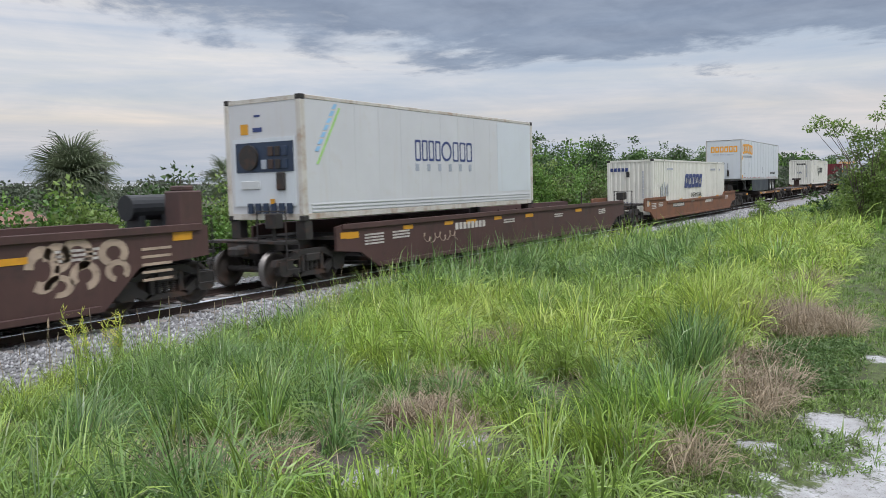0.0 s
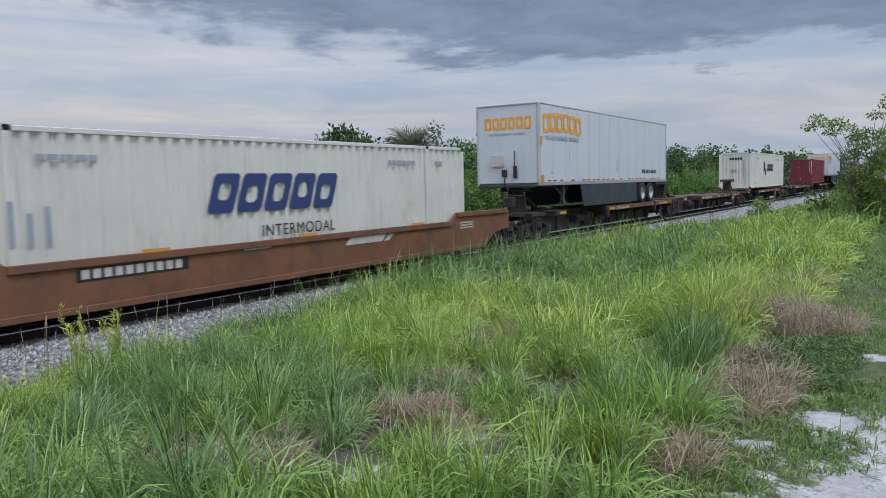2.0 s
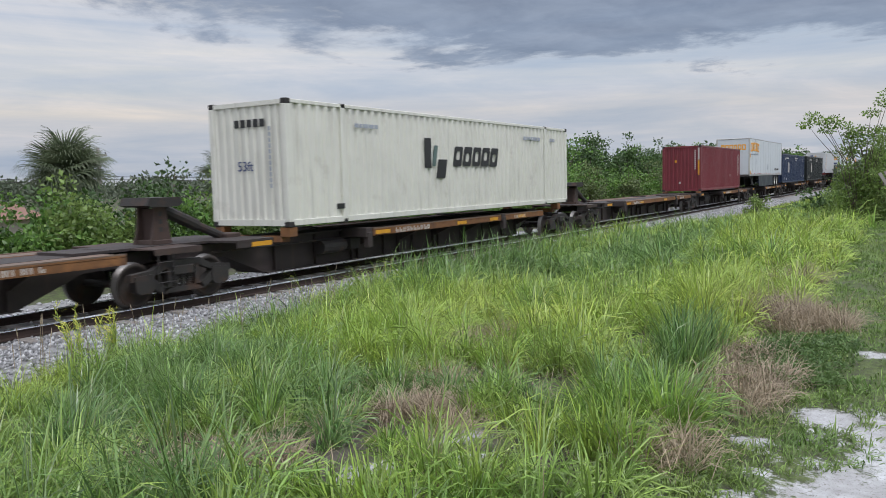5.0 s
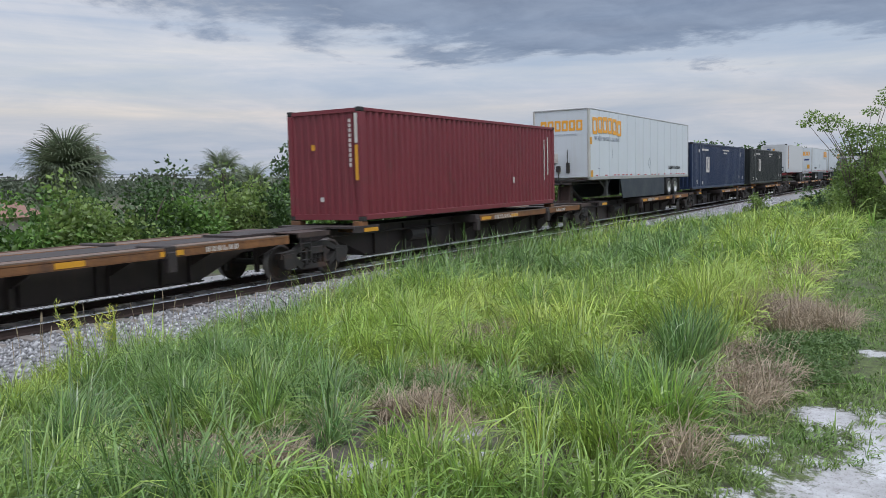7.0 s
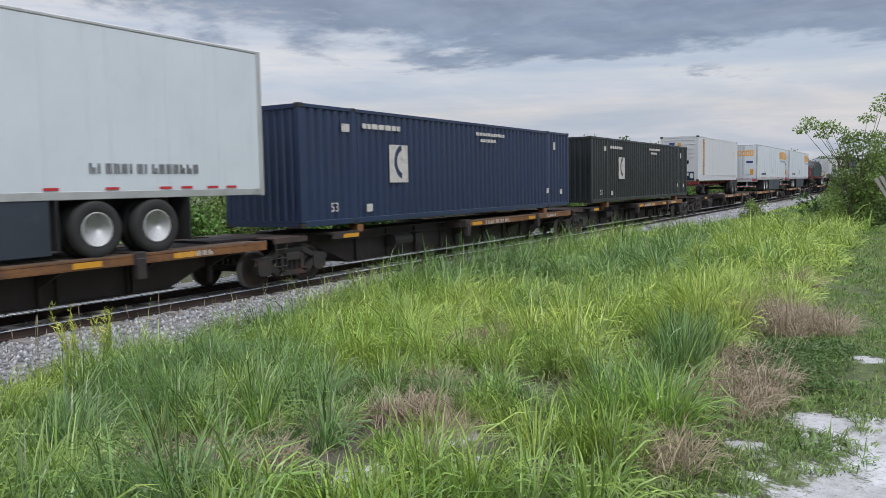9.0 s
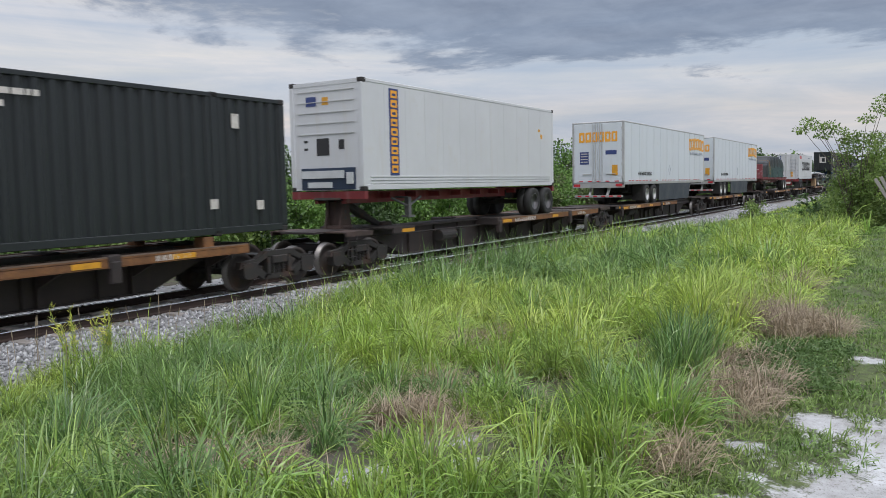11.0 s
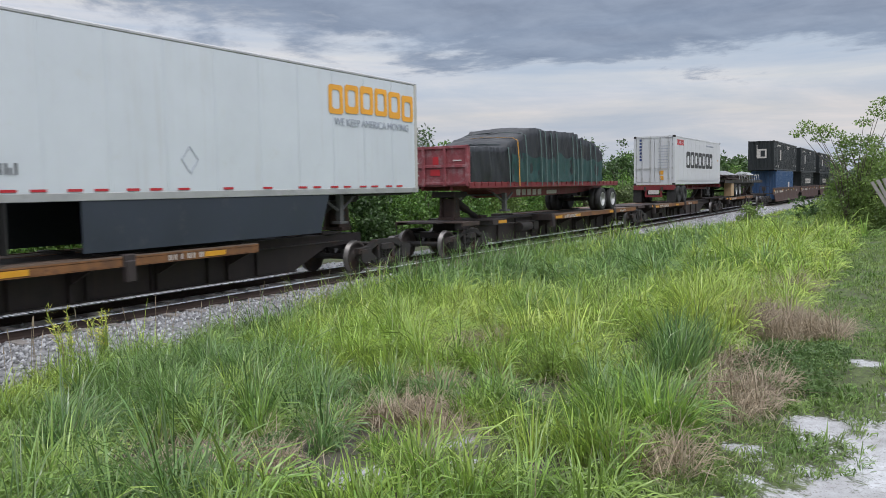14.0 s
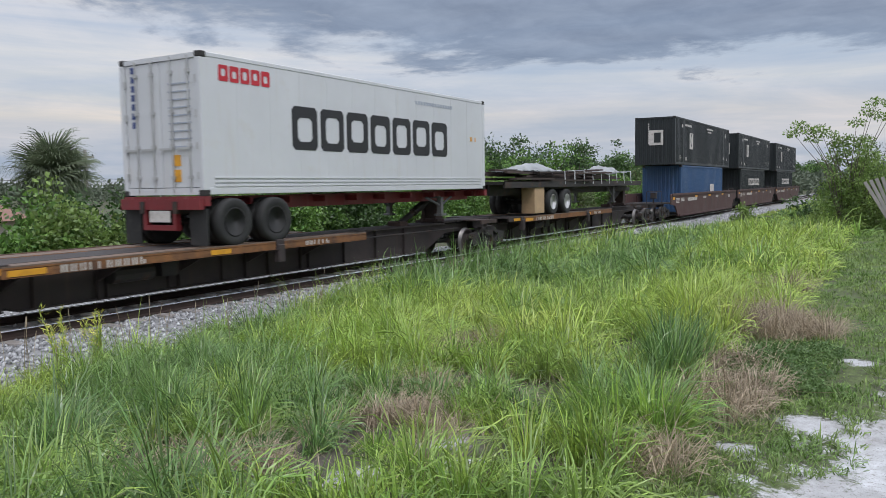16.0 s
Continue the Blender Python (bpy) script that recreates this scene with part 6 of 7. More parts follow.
def flatbed_with_scrap():
    """A dark flatbed piled with boards and pale sheets."""
    s = 307.2
    t = thing("flatbed_trailer", s, DECK, "dark flatbed trailer on a spine car", "semi-trailer")
    bm = boxes((0, 16.0, -1.28, 1.28, 1.2, 1.3), (0, 16.0, -1.3, -1.22, 1.08, 1.3))
    box(bm, 0.2, 15.8, -0.6, -0.5, 0.8, 1.2), box(bm, 0.2, 15.8, 0.5, 0.6, 0.8, 1.2)
    part("deck", bm, M["steel"], t)
    axles(t, (4.3, 5.75), "rim", 0.9)
    landing_gear(t, 12.5, 1.1)
    part("crate", boxes((2.6, 3.5, -1.25, -0.7, 0.1, 1.08), bevel=0.01), M["ply"], t, "plywood board")
    load = thing("scrap_pile", s, DECK + 1.3, "pile of dark boards and pale sheets tied with straps", "cargo")
    rng = random.Random(3)
    for i in range(64):
        x, y = rng.uniform(0.3, 10), rng.uniform(-1.2, 0.9)
        z = (i % 6) * 0.075 + 0.003 * i / 6
        wide = rng.uniform(0.1, 0.3)
        b = part("board", box(bmesh.new(), 0, rng.uniform(2.5, 5.5), -wide / 2, wide / 2, 0, 0.07), M["scrap"], load)
        b.matrix_basis = pose(x, y, z, 0, rng.uniform(-1.5, 1.0) if i % 6 > 3 else 0, rng.uniform(-3, 3))
    for x0, w in ((3.0, 3.2), (11.8, 2.6)):
        bm = bmesh.new()
        n = 14
        g = [[bm.verts.new((x0 + w * i / n, -1.1 + 2.0 * j / n, 0.40 + 0.33 * math.sin(math.pi * i / n) * math.sin(math.pi * j / n) + 0.14 * noise.noise(Vector((i * 0.6, j * 0.6, x0))))) for j in range(n + 1)] for i in range(n + 1)]
        for i in range(n):
            for j in range(n):
                bm.faces.new((g[i][j], g[i + 1][j], g[i + 1][j + 1], g[i][j + 1]))
        bmesh.ops.solidify(bm, geom=bm.faces[:], thickness=0.03)
        part("sheet", bm, M["sheet"], load, "crumpled pale sheet", True)
    for i in range(9):
        x = 5.5 + i * 1.1
        bm = bmesh.new()
        tube(bm, (x, -1.31, -0.1), (x + 0.25, -1.2, 0.40 + 0.04 * (i % 3)), 0.014, 6), tube(bm, (x + 0.25, -1.2, 0.40 + 0.04 * (i % 3)), (x + 0.4, 1.2, 0.46), 0.014, 6)
        part("strap", bm, M["sheet"], load)


build_well_cars()
build_spine_cars()
build_loads()
rear_bumper()
flatbed_with_tarp()
flatbed_with_scrap()


# ---- grass ----
def blades(base, length, width, azimuth, lean, curl, levels=4):
    """Arched blades, one island each: arrays of n; gives verts and triangles."""
    n = len(base)
    u = np.linspace(0, 1, levels + 1)
    ang = lean[:, None] + curl[:, None] * u[None] ** 2.4
    step = length[:, None] / levels
    out = np.cumsum(np.sin(ang) * step, 1) - (np.sin(ang) * step)[:, :1]
    up = np.cumsum(np.cos(ang) * step, 1) - (np.cos(ang) * step)[:, :1]
    cx, sx = np.cos(azimuth)[:, None], np.sin(azimuth)[:, None]
    mid = np.stack([base[:, :1] + out * cx, base[:, 1:2] + out * sx, base[:, 2:] + up], -1)
    half = width[:, None] * 0.5 * np.interp(u, [0, 0.25, 0.55, 0.8, 1], [0.65, 1.0, 0.95, 0.6, 0.0])[None]
    twist = np.modf(azimuth * 91.7)[0][:, None] * 0.9
    side = np.stack([-sx * half * np.cos(twist), cx * half * np.cos(twist), half * np.sin(twist)], -1)
    a, b = mid[:, :-1] - side[:, :-1], mid[:, :-1] + side[:, :-1]
    per = 2 * levels + 1
    v = np.empty((n, per, 3))
    v[:, 0:2 * levels:2], v[:, 1:2 * levels:2], v[:, -1] = a, b, mid[:, -1]
    f = []
    for i in range(levels - 1):
        f += [(2 * i, 2 * i + 1, 2 * i + 3), (2 * i, 2 * i + 3, 2 * i + 2)]
    f.append((2 * levels - 2, 2 * levels - 1, 2 * levels))
    f = (np.array(f)[None] + per * np.arange(n)[:, None, None]).reshape(-1, 3)
    return v.reshape(-1, 3), f


def hash_noise(x, y, s, seed):
    """Smooth values from 0 to 1 over the plan."""
    r = np.random.default_rng(seed)
    out = np.zeros_like(x)
    for k in range(6):
        a, p, q = r.random() * 6.28, r.random() * 6.28, r.uniform(0.6, 1.7)
        out += np.sin((x * math.cos(a) + y * math.sin(a)) * s * q + p + 1.2 * np.sin((x * math.sin(a) - y * math.cos(a)) * s * 0.7 + q))
    return np.clip(0.5 + out / 7, 0, 1)


# dead growth on the slope: (x, y, radius, height)
DEAD = ((8.95, 4.75, 0.62, 0.34), (8.2, 4.5, 0.4, 0.3), (5.4, 3.6, 0.3, 0.34), (6.6, 4.1, 0.3, 0.26), (3.95, 4.0, 0.24, 0.36), (9.6, 1.15, 0.6, 0.5), (10.2, 1.5, 0.4, 0.55), (6.1, 1.28, 0.36, 0.42),
        (6.7, 1.1, 0.28, 0.36), (4.7, 1.3, 0.24, 0.42), (7.6, 1.45, 0.3, 0.35), (5.0, 3.0, 0.25, 0.25), (14.2, 4.6, 0.6, 0.3), (13.2, 1.7, 0.4, 0.5))
LYING = ((4.05, 4.95, 0.6), (3.7, 4.3, 0.5), (5.0, 4.3, 0.45), (8.9, 4.7, 0.6), (7.6, 1.4, 0.5), (4.6, 1.25, 0.35), (5.3, 3.5, 0.5), (6.4, 3.6, 0.4))
CREEPER = ((7.5, 0.98, 0.5), (8.2, 0.95, 0.45), (7.0, 0.85, 0.3), (4.55, 4.35, 0.22))


def edge_of_path(x):
    return 1.32 + 0.10 * np.sin(x * 1.1) + 0.06 * np.sin(x * 2.7 + 1) + 0.02 * np.clip(x - 12, 0, 40)


def near_spots(x, y, spots, grow=1.0):
    out = np.zeros(len(x), bool)
    for spot in spots:
        out |= np.hypot(x - spot[0], y - spot[1]) < spot[2] * grow
    return out


def tufts(rng, x, y, count, height, width, spread, droop=1.0, lean_out=0.5, sway=0.0):
    """Blades of tufts that stand at x, y; height and spread per tuft. They rise steeply and arch over at their tips."""
    n = len(x) * count
    k = np.repeat(np.arange(len(x)), count)
    a = rng.random(n) * 2 * np.pi
    q = np.sqrt(rng.random(n))
    r = np.broadcast_to(spread, len(x))[k] * q
    px, py = x[k] + r * np.cos(a), y[k] + r * np.sin(a)
    base = np.stack([px, py, land(px, py) - 0.02], -1)
    length = height[k] * (1.12 - 0.35 * q) * rng.uniform(0.55, 1.25, n)
    az = a + rng.normal(0, 0.6, n)
    lean = np.abs(rng.normal(0.03, 0.07, n)) + lean_out * q * rng.uniform(0.3, 1.0, n)
    curl = np.where(rng.random(n) < 0.72, rng.uniform(0.8, 3.1, n), rng.uniform(0.05, 0.7, n)) * droop
    # a tuft leans to one side as a whole
    way = rng.random(len(x)) * 6.28
    az = az + sway * np.sin(way[k] - az)
    w = width * rng.uniform(0.55, 1.3, n)
    return base, length, w, az, lean, curl


def scatter(rng, x0, x1, y0, y1, gap):
    """Places on a jittered grid."""
    gx, gy = np.meshgrid(np.arange(x0, x1, gap), np.arange(y0, y1, gap), indexing="ij")
    gx, gy = gx.ravel(), gy.ravel()
    return gx + rng.uniform(-0.48, 0.48, len(gx)) * gap, gy + rng.uniform(-0.48, 0.48, len(gx)) * gap


def make_grass():
    rng = np.random.default_rng(21)
    lots = {"long_grass": [], "green_grass": [], "blue_green_grass": [], "dry_grass": []}
    # x from, to, distance from tuft to tuft, blades, width
    for x0, x1, gap, count, width in ((1.5, 8.0, 0.30, 92, 0.0115), (8.0, 14.0, 0.33, 86, 0.0135), (14.0, 26.0, 0.42, 64, 0.022), (26.0, 48.0, 0.60, 44, 0.038), (48.0, 120.0, 0.9, 28, 0.075)):
        x, y = scatter(rng, x0, x1, 1.0, 11.7, gap)
        n = len(x)
        rim = np.interp(x, [5, 9, 12, 15, 34, 44, 60, 120], [10.2, 10.4, 10.9, 11.4, 11.4, 10.2, 10.0, 10.2]) + 0.25 * np.sin(x * 0.8) + 0.2 * np.sin(x * 2.1)
        keep = (y > edge_of_path(x) + rng.normal(0, 0.07, n)) & (y < x * 2.6 + 3) & (y < rim)
        keep &= ~near_spots(x, y, SAND_SPOTS[:4], 1.25) & ~near_spots(x, y, CREEPER, 0.9)
        keep &= ~(near_spots(x, y, DEAD, 1.0) & (rng.random(n) < 0.88)) & ~(near_spots(x, y, LYING, 0.9) & (rng.random(n) < 0.72))
        # lanes of shade between the clumps
        keep &= (hash_noise(x, y, 3.4, 51) > 0.33) | (rng.random(n) < 0.2)
        x, y = x[keep], y[keep]
        n = len(x)
        rise = hash_noise(x, y, 1.0, 4)
        h = 0.20 + 0.34 * rise + 0.30 * hash_noise(x, y, 3.6, 14) + rng.normal(0, 0.13, n)
        h *= np.where(y > 9.0, np.where(x < 12.5, 0.95, np.where(x < 36, 1.45, 1.0)), 1.0)
        h *= np.interp(x, [0, 6, 14, 20, 34, 50, 120], [1.15, 1.05, 0.98, 1.12, 1.15, 0.55, 0.5])
        h *= np.where(near_spots(x, y, SAND_SPOTS[:4], 2.2) | near_spots(x, y, LYING, 1.2), 0.68, 1.0)
        h *= np.where((y < 2.0) & (x > 10), 0.8, 1.0) * np.where((x < 7.5) & (y < 3.2), 0.82, 1.0)
        h += np.where(y > 8.6, np.interp(x, [9, 11, 13, 16, 22, 28, 34, 45], [0, 0.08, 0.24, 0.32, 0.32, 0.18, 0.12, 0]), 0.0)
        h = np.clip(h, 0.14, 1.15)
        # from yellow-green by the path and along the ballast to blue-green in the dip
        cool = 0.9 * hash_noise(x, y, 0.75, 9) + 0.45 * (hash_noise(x, y, 2.6, 19) - 0.5) + rng.normal(0, 0.09, n)
        # near-left tufts are bluish, with extra darker grass put in for shade between blades
        cool += 0.42 * ((x > 14) & (x < 30) & (y > 5.5)) + 0.34 * ((x < 7.0) & (y > 3.4) & (y < 8.8)) - 0.22 * ((y > 8.8) & (x < 14)) - 0.24 * ((x > 6.8) & (x < 15) & (y < 7)) - 0.2 * ((x > 14) & (y < 4.5))
        bow = 1.0 if x0 < 8 else 1.1
        for name, sel in (("long_grass", cool < 0.38), ("green_grass", (cool >= 0.38) & (cool < 0.66)), ("blue_green_grass", cool >= 0.66)):
            if sel.any():
                spread = (0.22 + 0.25 * rng.random(sel.sum())) * gap + width
                lots[name].append(tufts(rng, x[sel], y[sel], count, h[sel] * bow, width, spread, 1.0 if x0 < 8 else 1.25, 0.72 if x0 < 8 else 0.95, 0.5))
        # dead blades low in the tufts
        sel = rng.random(n) < 0.75
        lots["dry_grass"].append(tufts(rng, x[sel], y[sel], max(4, count // 9), h[sel] * 0.55, width * 0.6, gap * 0.6, droop=1.3))
    # dead tussocks, with tangled twigs
    for a, b, r, hh in DEAD:
        n = int(70 * r * (0.4 + r))
        t, q = rng.random(n) * 6.28, r * np.sqrt(rng.random(n))
        lots["dry_grass"].append(tufts(rng, a + q * np.cos(t), b + q * np.sin(t), 60, hh * rng.uniform(0.5, 1.1, n), 0.0055, 0.12, droop=1.0, lean_out=0.8))
    # stiff tall blue-green clumps beside the path
    for a, b, hh in ((6.75, 1.75, 0.62), (7.1, 1.9, 0.68), (7.45, 1.75, 0.66), (5.7, 1.75, 0.5)):
        lots["blue_green_grass"].append(tufts(rng, a + rng.normal(0, 0.14, 4), b + rng.normal(0, 0.12, 4), 64, np.full(4, hh), 0.012, 0.12, 0.3, 0.4))
    for a, b, hh in ((9.3, 2.2, 0.72), (9.9, 2.5, 0.68), (10.6, 2.3, 0.72), (5.1, 1.6, 0.5), (4.5, 1.7, 0.45), (12.4, 2.6, 0.68)):
        lots["long_grass"].append(tufts(rng, a + rng.normal(0, 0.2, 5), b + rng.normal(0, 0.16, 5), 80, np.full(5, hh), 0.0125, 0.14, 0.6, 0.45))
    # stalks that lie on the soil
    spots = [(x, y, r) for x, y, r in LYING] + [(d[0], d[1], d[2]) for d in DEAD] + [(5.5, 3.0, 2.2), (7.5, 3.0, 2.2), (4.5, 5.5, 2.0)]
    for a, b, r in spots:
        n = int(260 * r)
        t, q = rng.random(n) * 6.28, r * np.sqrt(rng.random(n))
        x, y = a + q * np.cos(t), b + q * np.sin(t)
        base = np.stack([x, y, land(x, y) + rng.uniform(0.0, 0.09, n)], -1)
        lots["dry_grass"].append((base, rng.uniform(0.15, 0.6, n), np.full(n, 0.0055), rng.normal(0.6, 1.0, n), rng.uniform(1.15, 1.6, n), rng.uniform(-0.2, 0.4, n)))
    tags = {"long_grass": "tall yellow-green grass with arching blades on the slope", "green_grass": "tall fresh green grass with arching blades on the slope",
            "blue_green_grass": "tall blue-green grass in dense clumps", "dry_grass": "straw-coloured dead grass among the green"}
    for name, key in (("long_grass", "grass"), ("green_grass", "grassmid"), ("blue_green_grass", "grassblue"), ("dry_grass", "straw")):
        cols = [np.concatenate(c) for c in zip(*lots[name])]
        v, f = blades(*cols)
        tagged(new(name, fast_mesh(name, v, f, M[key])), tags[name], "grass", kind="stuff")

    def bare_sand(x, y):
        return y < 0.78 - 0.27 * np.clip(x - 4.3, 0, 40) + 0.5 * (hash_noise(x, y, 3.0, 33) - 0.5)
    # turf by the path
    n = 62000
    x = 3.5 + 30 * rng.random(n) ** 2.1
    y = rng.uniform(-1.2, 1.9, n)
    ok = ~bare_sand(x, y) & (y < edge_of_path(x) + 0.2) & ~near_spots(x, y, SAND_SPOTS, 0.75) & (hash_noise(x, y, 5.0, 36) + 0.12 * rng.normal(0, 1, n) > 0.36)
    x, y = x[ok], y[ok]
    # small tufts of broader blades in it
    tx = 4.2 + 26 * rng.random(4600) ** 1.7
    ty = rng.uniform(-1.0, 1.9, 4600)
    ok = ~bare_sand(tx, ty) & (ty < edge_of_path(tx) + 0.3) & ~near_spots(tx, ty, SAND_SPOTS, 0.9) & ~near_spots(tx, ty, CREEPER, 0.8) & (hash_noise(tx, ty, 4.0, 35) > 0.42)
    tx, ty = np.concatenate([tx[ok], [5.8, 5.86, 5.75, 5.46, 5.42, 5.52, 5.5, 5.1, 4.9]]), np.concatenate([ty[ok], [0.9, 0.84, 0.95, 0.58, 0.62, 0.55, 0.63, 0.8, 0.95]])
    tall = 0.05 + 0.10 * rng.random(len(tx)) ** 2
    tall[-9:] = 0.15
    small = [np.asarray(c) for c in tufts(rng, tx, ty, 17, tall, 0.0095, 0.075, 1.1, 0.9)]
    v, f = blades(*small, 3)
    tagged(new("turf_tufts", fast_mesh("turf_tufts", v, f, M["turf"])), "small bright tufts of turf beside the sandy path", "grass", kind="stuff")
    n = len(x)
    base = np.stack([x, y, land(x, y) - 0.005], -1)
    v, f = blades(base, rng.uniform(0.02, 0.075, n) * (1 + x / 40), 0.0062 * (1 + x / 12), rng.random(n) * 6.28, np.abs(rng.normal(0.4, 0.3, n)), rng.uniform(0.2, 1.2, n), 3)
    tagged(new("turf", fast_mesh("turf", v, f, M["turf"])), "short green turf at the edge of the sandy path", "grass", kind="stuff")
    # creeping weed with small round leaves
    c = []
    for a, b, r in CREEPER:
        n = int(420 * r)
        t, q = rng.random(n) * 6.28, r * np.sqrt(rng.random(n))
        x, y = a + q * np.cos(t), b + q * np.sin(t)
        c.append(np.stack([x, y, land(x, y) + rng.uniform(0.02, 0.09, n)], -1))
    c = np.concatenate(c)
    v, f = leaf_cloud(rng, c, np.full(len(c), 0.05), 16, 0.026, 0.6)
    tagged(new("creeping_weed", fast_mesh("creeping_weed", v, f, M["creeper"])), "low dark green creeping weed with small leaves", "weeds", kind="stuff")


def make_weeds():
    """Dry seed stalks along the ballast, and two yellow-flowered weeds."""
    rng = random.Random(8)
    bm = bmesh.new()
    for i in range(130):
        x = 5.5 + 26 * rng.random() ** 1.5
        y = rng.uniform(9.6, 10.9)
        z = float(land(x, y))
        h = rng.uniform(0.45, 0.95)
        dx, dy = rng.uniform(-0.12, 0.12), rng.uniform(-0.12, 0.12)
        tube(bm, (x, y, z), (x + dx * 0.5, y + dy * 0.5, z + h * 0.6), 0.004, 4)
        tube(bm, (x + dx * 0.5, y + dy * 0.5, z + h * 0.6), (x + dx, y + dy, z + h), 0.0035, 4)
        tube(bm, (x + dx, y + dy, z + h * 0.97), (x + dx * 1.2, y + dy * 1.2, z + h * 1.12), 0.009, 5, 0.003)
    tagged(mesh_object("seed_stalks", bm, M["straw"]), "thin dry seed stalks along the ballast", "weeds", kind="stuff")
    for x, y, h in ((6.66, 10.0, 0.98), (7.17, 10.0, 0.95)):
        z = float(land(x, y))
        w = tagged(new("flowering_weed"), "yellow-flowered weed with thin upright stems", "weed", "flowering weeds")
        w.location = (x, y, z)
        bm, lf, fl = bmesh.new(), bmesh.new(), bmesh.new()
        for i in range(9):
            a, r = rng.random() * 6.28, rng.uniform(0.04, 0.32)
            top = Vector((r * math.cos(a) * 1.3, r * math.sin(a), h * rng.uniform(0.7, 1.15)))
            tube(bm, (0.04 * math.cos(a), 0.04 * math.sin(a), -0.02), top, 0.005, 4)
            for k in range(40):
                u = rng.uniform(0.3, 1.0)
                p = top * u + Vector((rng.uniform(-0.03, 0.03), rng.uniform(-0.03, 0.03), 0))
                q = p + Vector((rng.uniform(-0.09, 0.09), rng.uniform(-0.09, 0.09), rng.uniform(0.01, 0.09)))
                side = Vector((0.013, 0.009, 0))
                t = fl if u > 0.62 and rng.random() < 0.75 else lf
                vs = [t.verts.new(c) for c in (p, (p + q) / 2 + side, q, (p + q) / 2 - side)]
                t.faces.new(vs)
        tagged(part("stem", bm, M["weed"], w), kind="stuff")
        tagged(part("leaves", lf, M["weed"], w), kind="stuff"), tagged(part("flowers", fl, M["flower"], w), "small yellow flowers", kind="stuff")


# ---- trees and shrubs ----
def leaf_cloud(rng, centres, radii, per, size, flat=0.8):
    """Folded leaves round clump centres."""
    n = len(centres) * per
    k = np.repeat(np.arange(len(centres)), per)
    d = rng.normal(0, 1, (n, 3))
    d /= np.linalg.norm(d, axis=1)[:, None]
    r = radii[k] * rng.random(n) ** 0.45
    p = centres[k] + d * r[:, None] * np.array([1, 1, flat])
    s = size * rng.uniform(0.6, 1.4, n)
    ax = d * 0.7 + rng.normal(0, 0.6, (n, 3)) + np.array([0, 0, -0.15])
    ax /= np.linalg.norm(ax, axis=1)[:, None]
    sd = np.cross(ax, rng.normal(0, 1, (n, 3)))
    sd /= np.linalg.norm(sd, axis=1)[:, None]
    nm = np.cross(ax, sd)
    v = np.stack([p, p + (ax * 0.5 + sd * 0.32 + nm * 0.12) * s[:, None], p + ax * s[:, None], p + (ax * 0.5 - sd * 0.32 + nm * 0.12) * s[:, None]], 1)
    f = (np.array([(0, 1, 2), (0, 2, 3)])[None] + 4 * np.arange(n)[:, None, None]).reshape(-1, 3)
    return v.reshape(-1, 3), f


def crown_centres(rng, n, size, lump=0.35, shell=0.55, square=2.0):
    """Clump centres in an uneven half-ellipsoid of half-axes size, on the ground at its base."""
    d = rng.normal(0, 1, (n, 3))
    d[:, 2] = np.abs(d[:, 2]) * 1.1
    d /= np.linalg.norm(d, axis=1)[:, None]
    a = np.arctan2(d[:, 1], d[:, 0])
    ph = rng.random(4) * 6.28
    bump = 1 + lump * (0.5 * np.sin(3 * a + ph[0] + 2 * d[:, 2]) + 0.35 * np.sin(5 * a + ph[1] + 5 * d[:, 2]) + 0.4 * np.sin(7 * d[:, 2] + ph[2] + a))
    r = np.where(rng.random(n) < 0.8, rng.uniform(shell, 1.0, n), rng.random(n)) * bump
    r = r / (np.abs(d) ** square).sum(1) ** (1 / square)
    return d * r[:, None] * np.array(size)


def leafy(name, x, y, size, label, category, group, key, seed, clumps=90, per=60, leaf=0.13, clump=0.42, lift=0.0, trunk=0.0, lump=0.35, square=2.0):
    """A shrub or tree: Empty at its foot, trunk with limbs, crown of leaf clumps."""
    rng = np.random.default_rng(seed)
    t = tagged(new(name), label, category, group)
    t.location = (x, y, float(land(x, y)) - 0.03)
    c = crown_centres(rng, clumps, size, lump, 0.55, square)
    c[:, 2] += lift + 0.15
    v, f = leaf_cloud(rng, c, clump * rng.uniform(0.6, 1.3, clumps), per, leaf)
    v[:, 2] = np.maximum(v[:, 2], 0.02)
    crown = new("crown", fast_mesh("crown", v, f, M[key]))
    crown.parent = t
    bm = bmesh.new()
    r = trunk or 0.05 + 0.02 * size[2]
    fork = Vector((0.05, 0.02, 0.25 + lift * 0.8 + 0.15 * size[2]))
    tube(bm, (0, 0, -0.1), fork, r, 8, r * 0.7)
    for i in rng.choice(clumps, min(14, clumps), replace=False):
        p = Vector(c[i])
        m = fork.lerp(p, 0.5) + Vector((0, 0, 0.1 * size[2]))
        tube(bm, fork, m, r * 0.45, 6, r * 0.3), tube(bm, m, p, r * 0.3, 5, 0.01)
    part("trunk", bm, M["bark"], t)
    return t


FROND = []


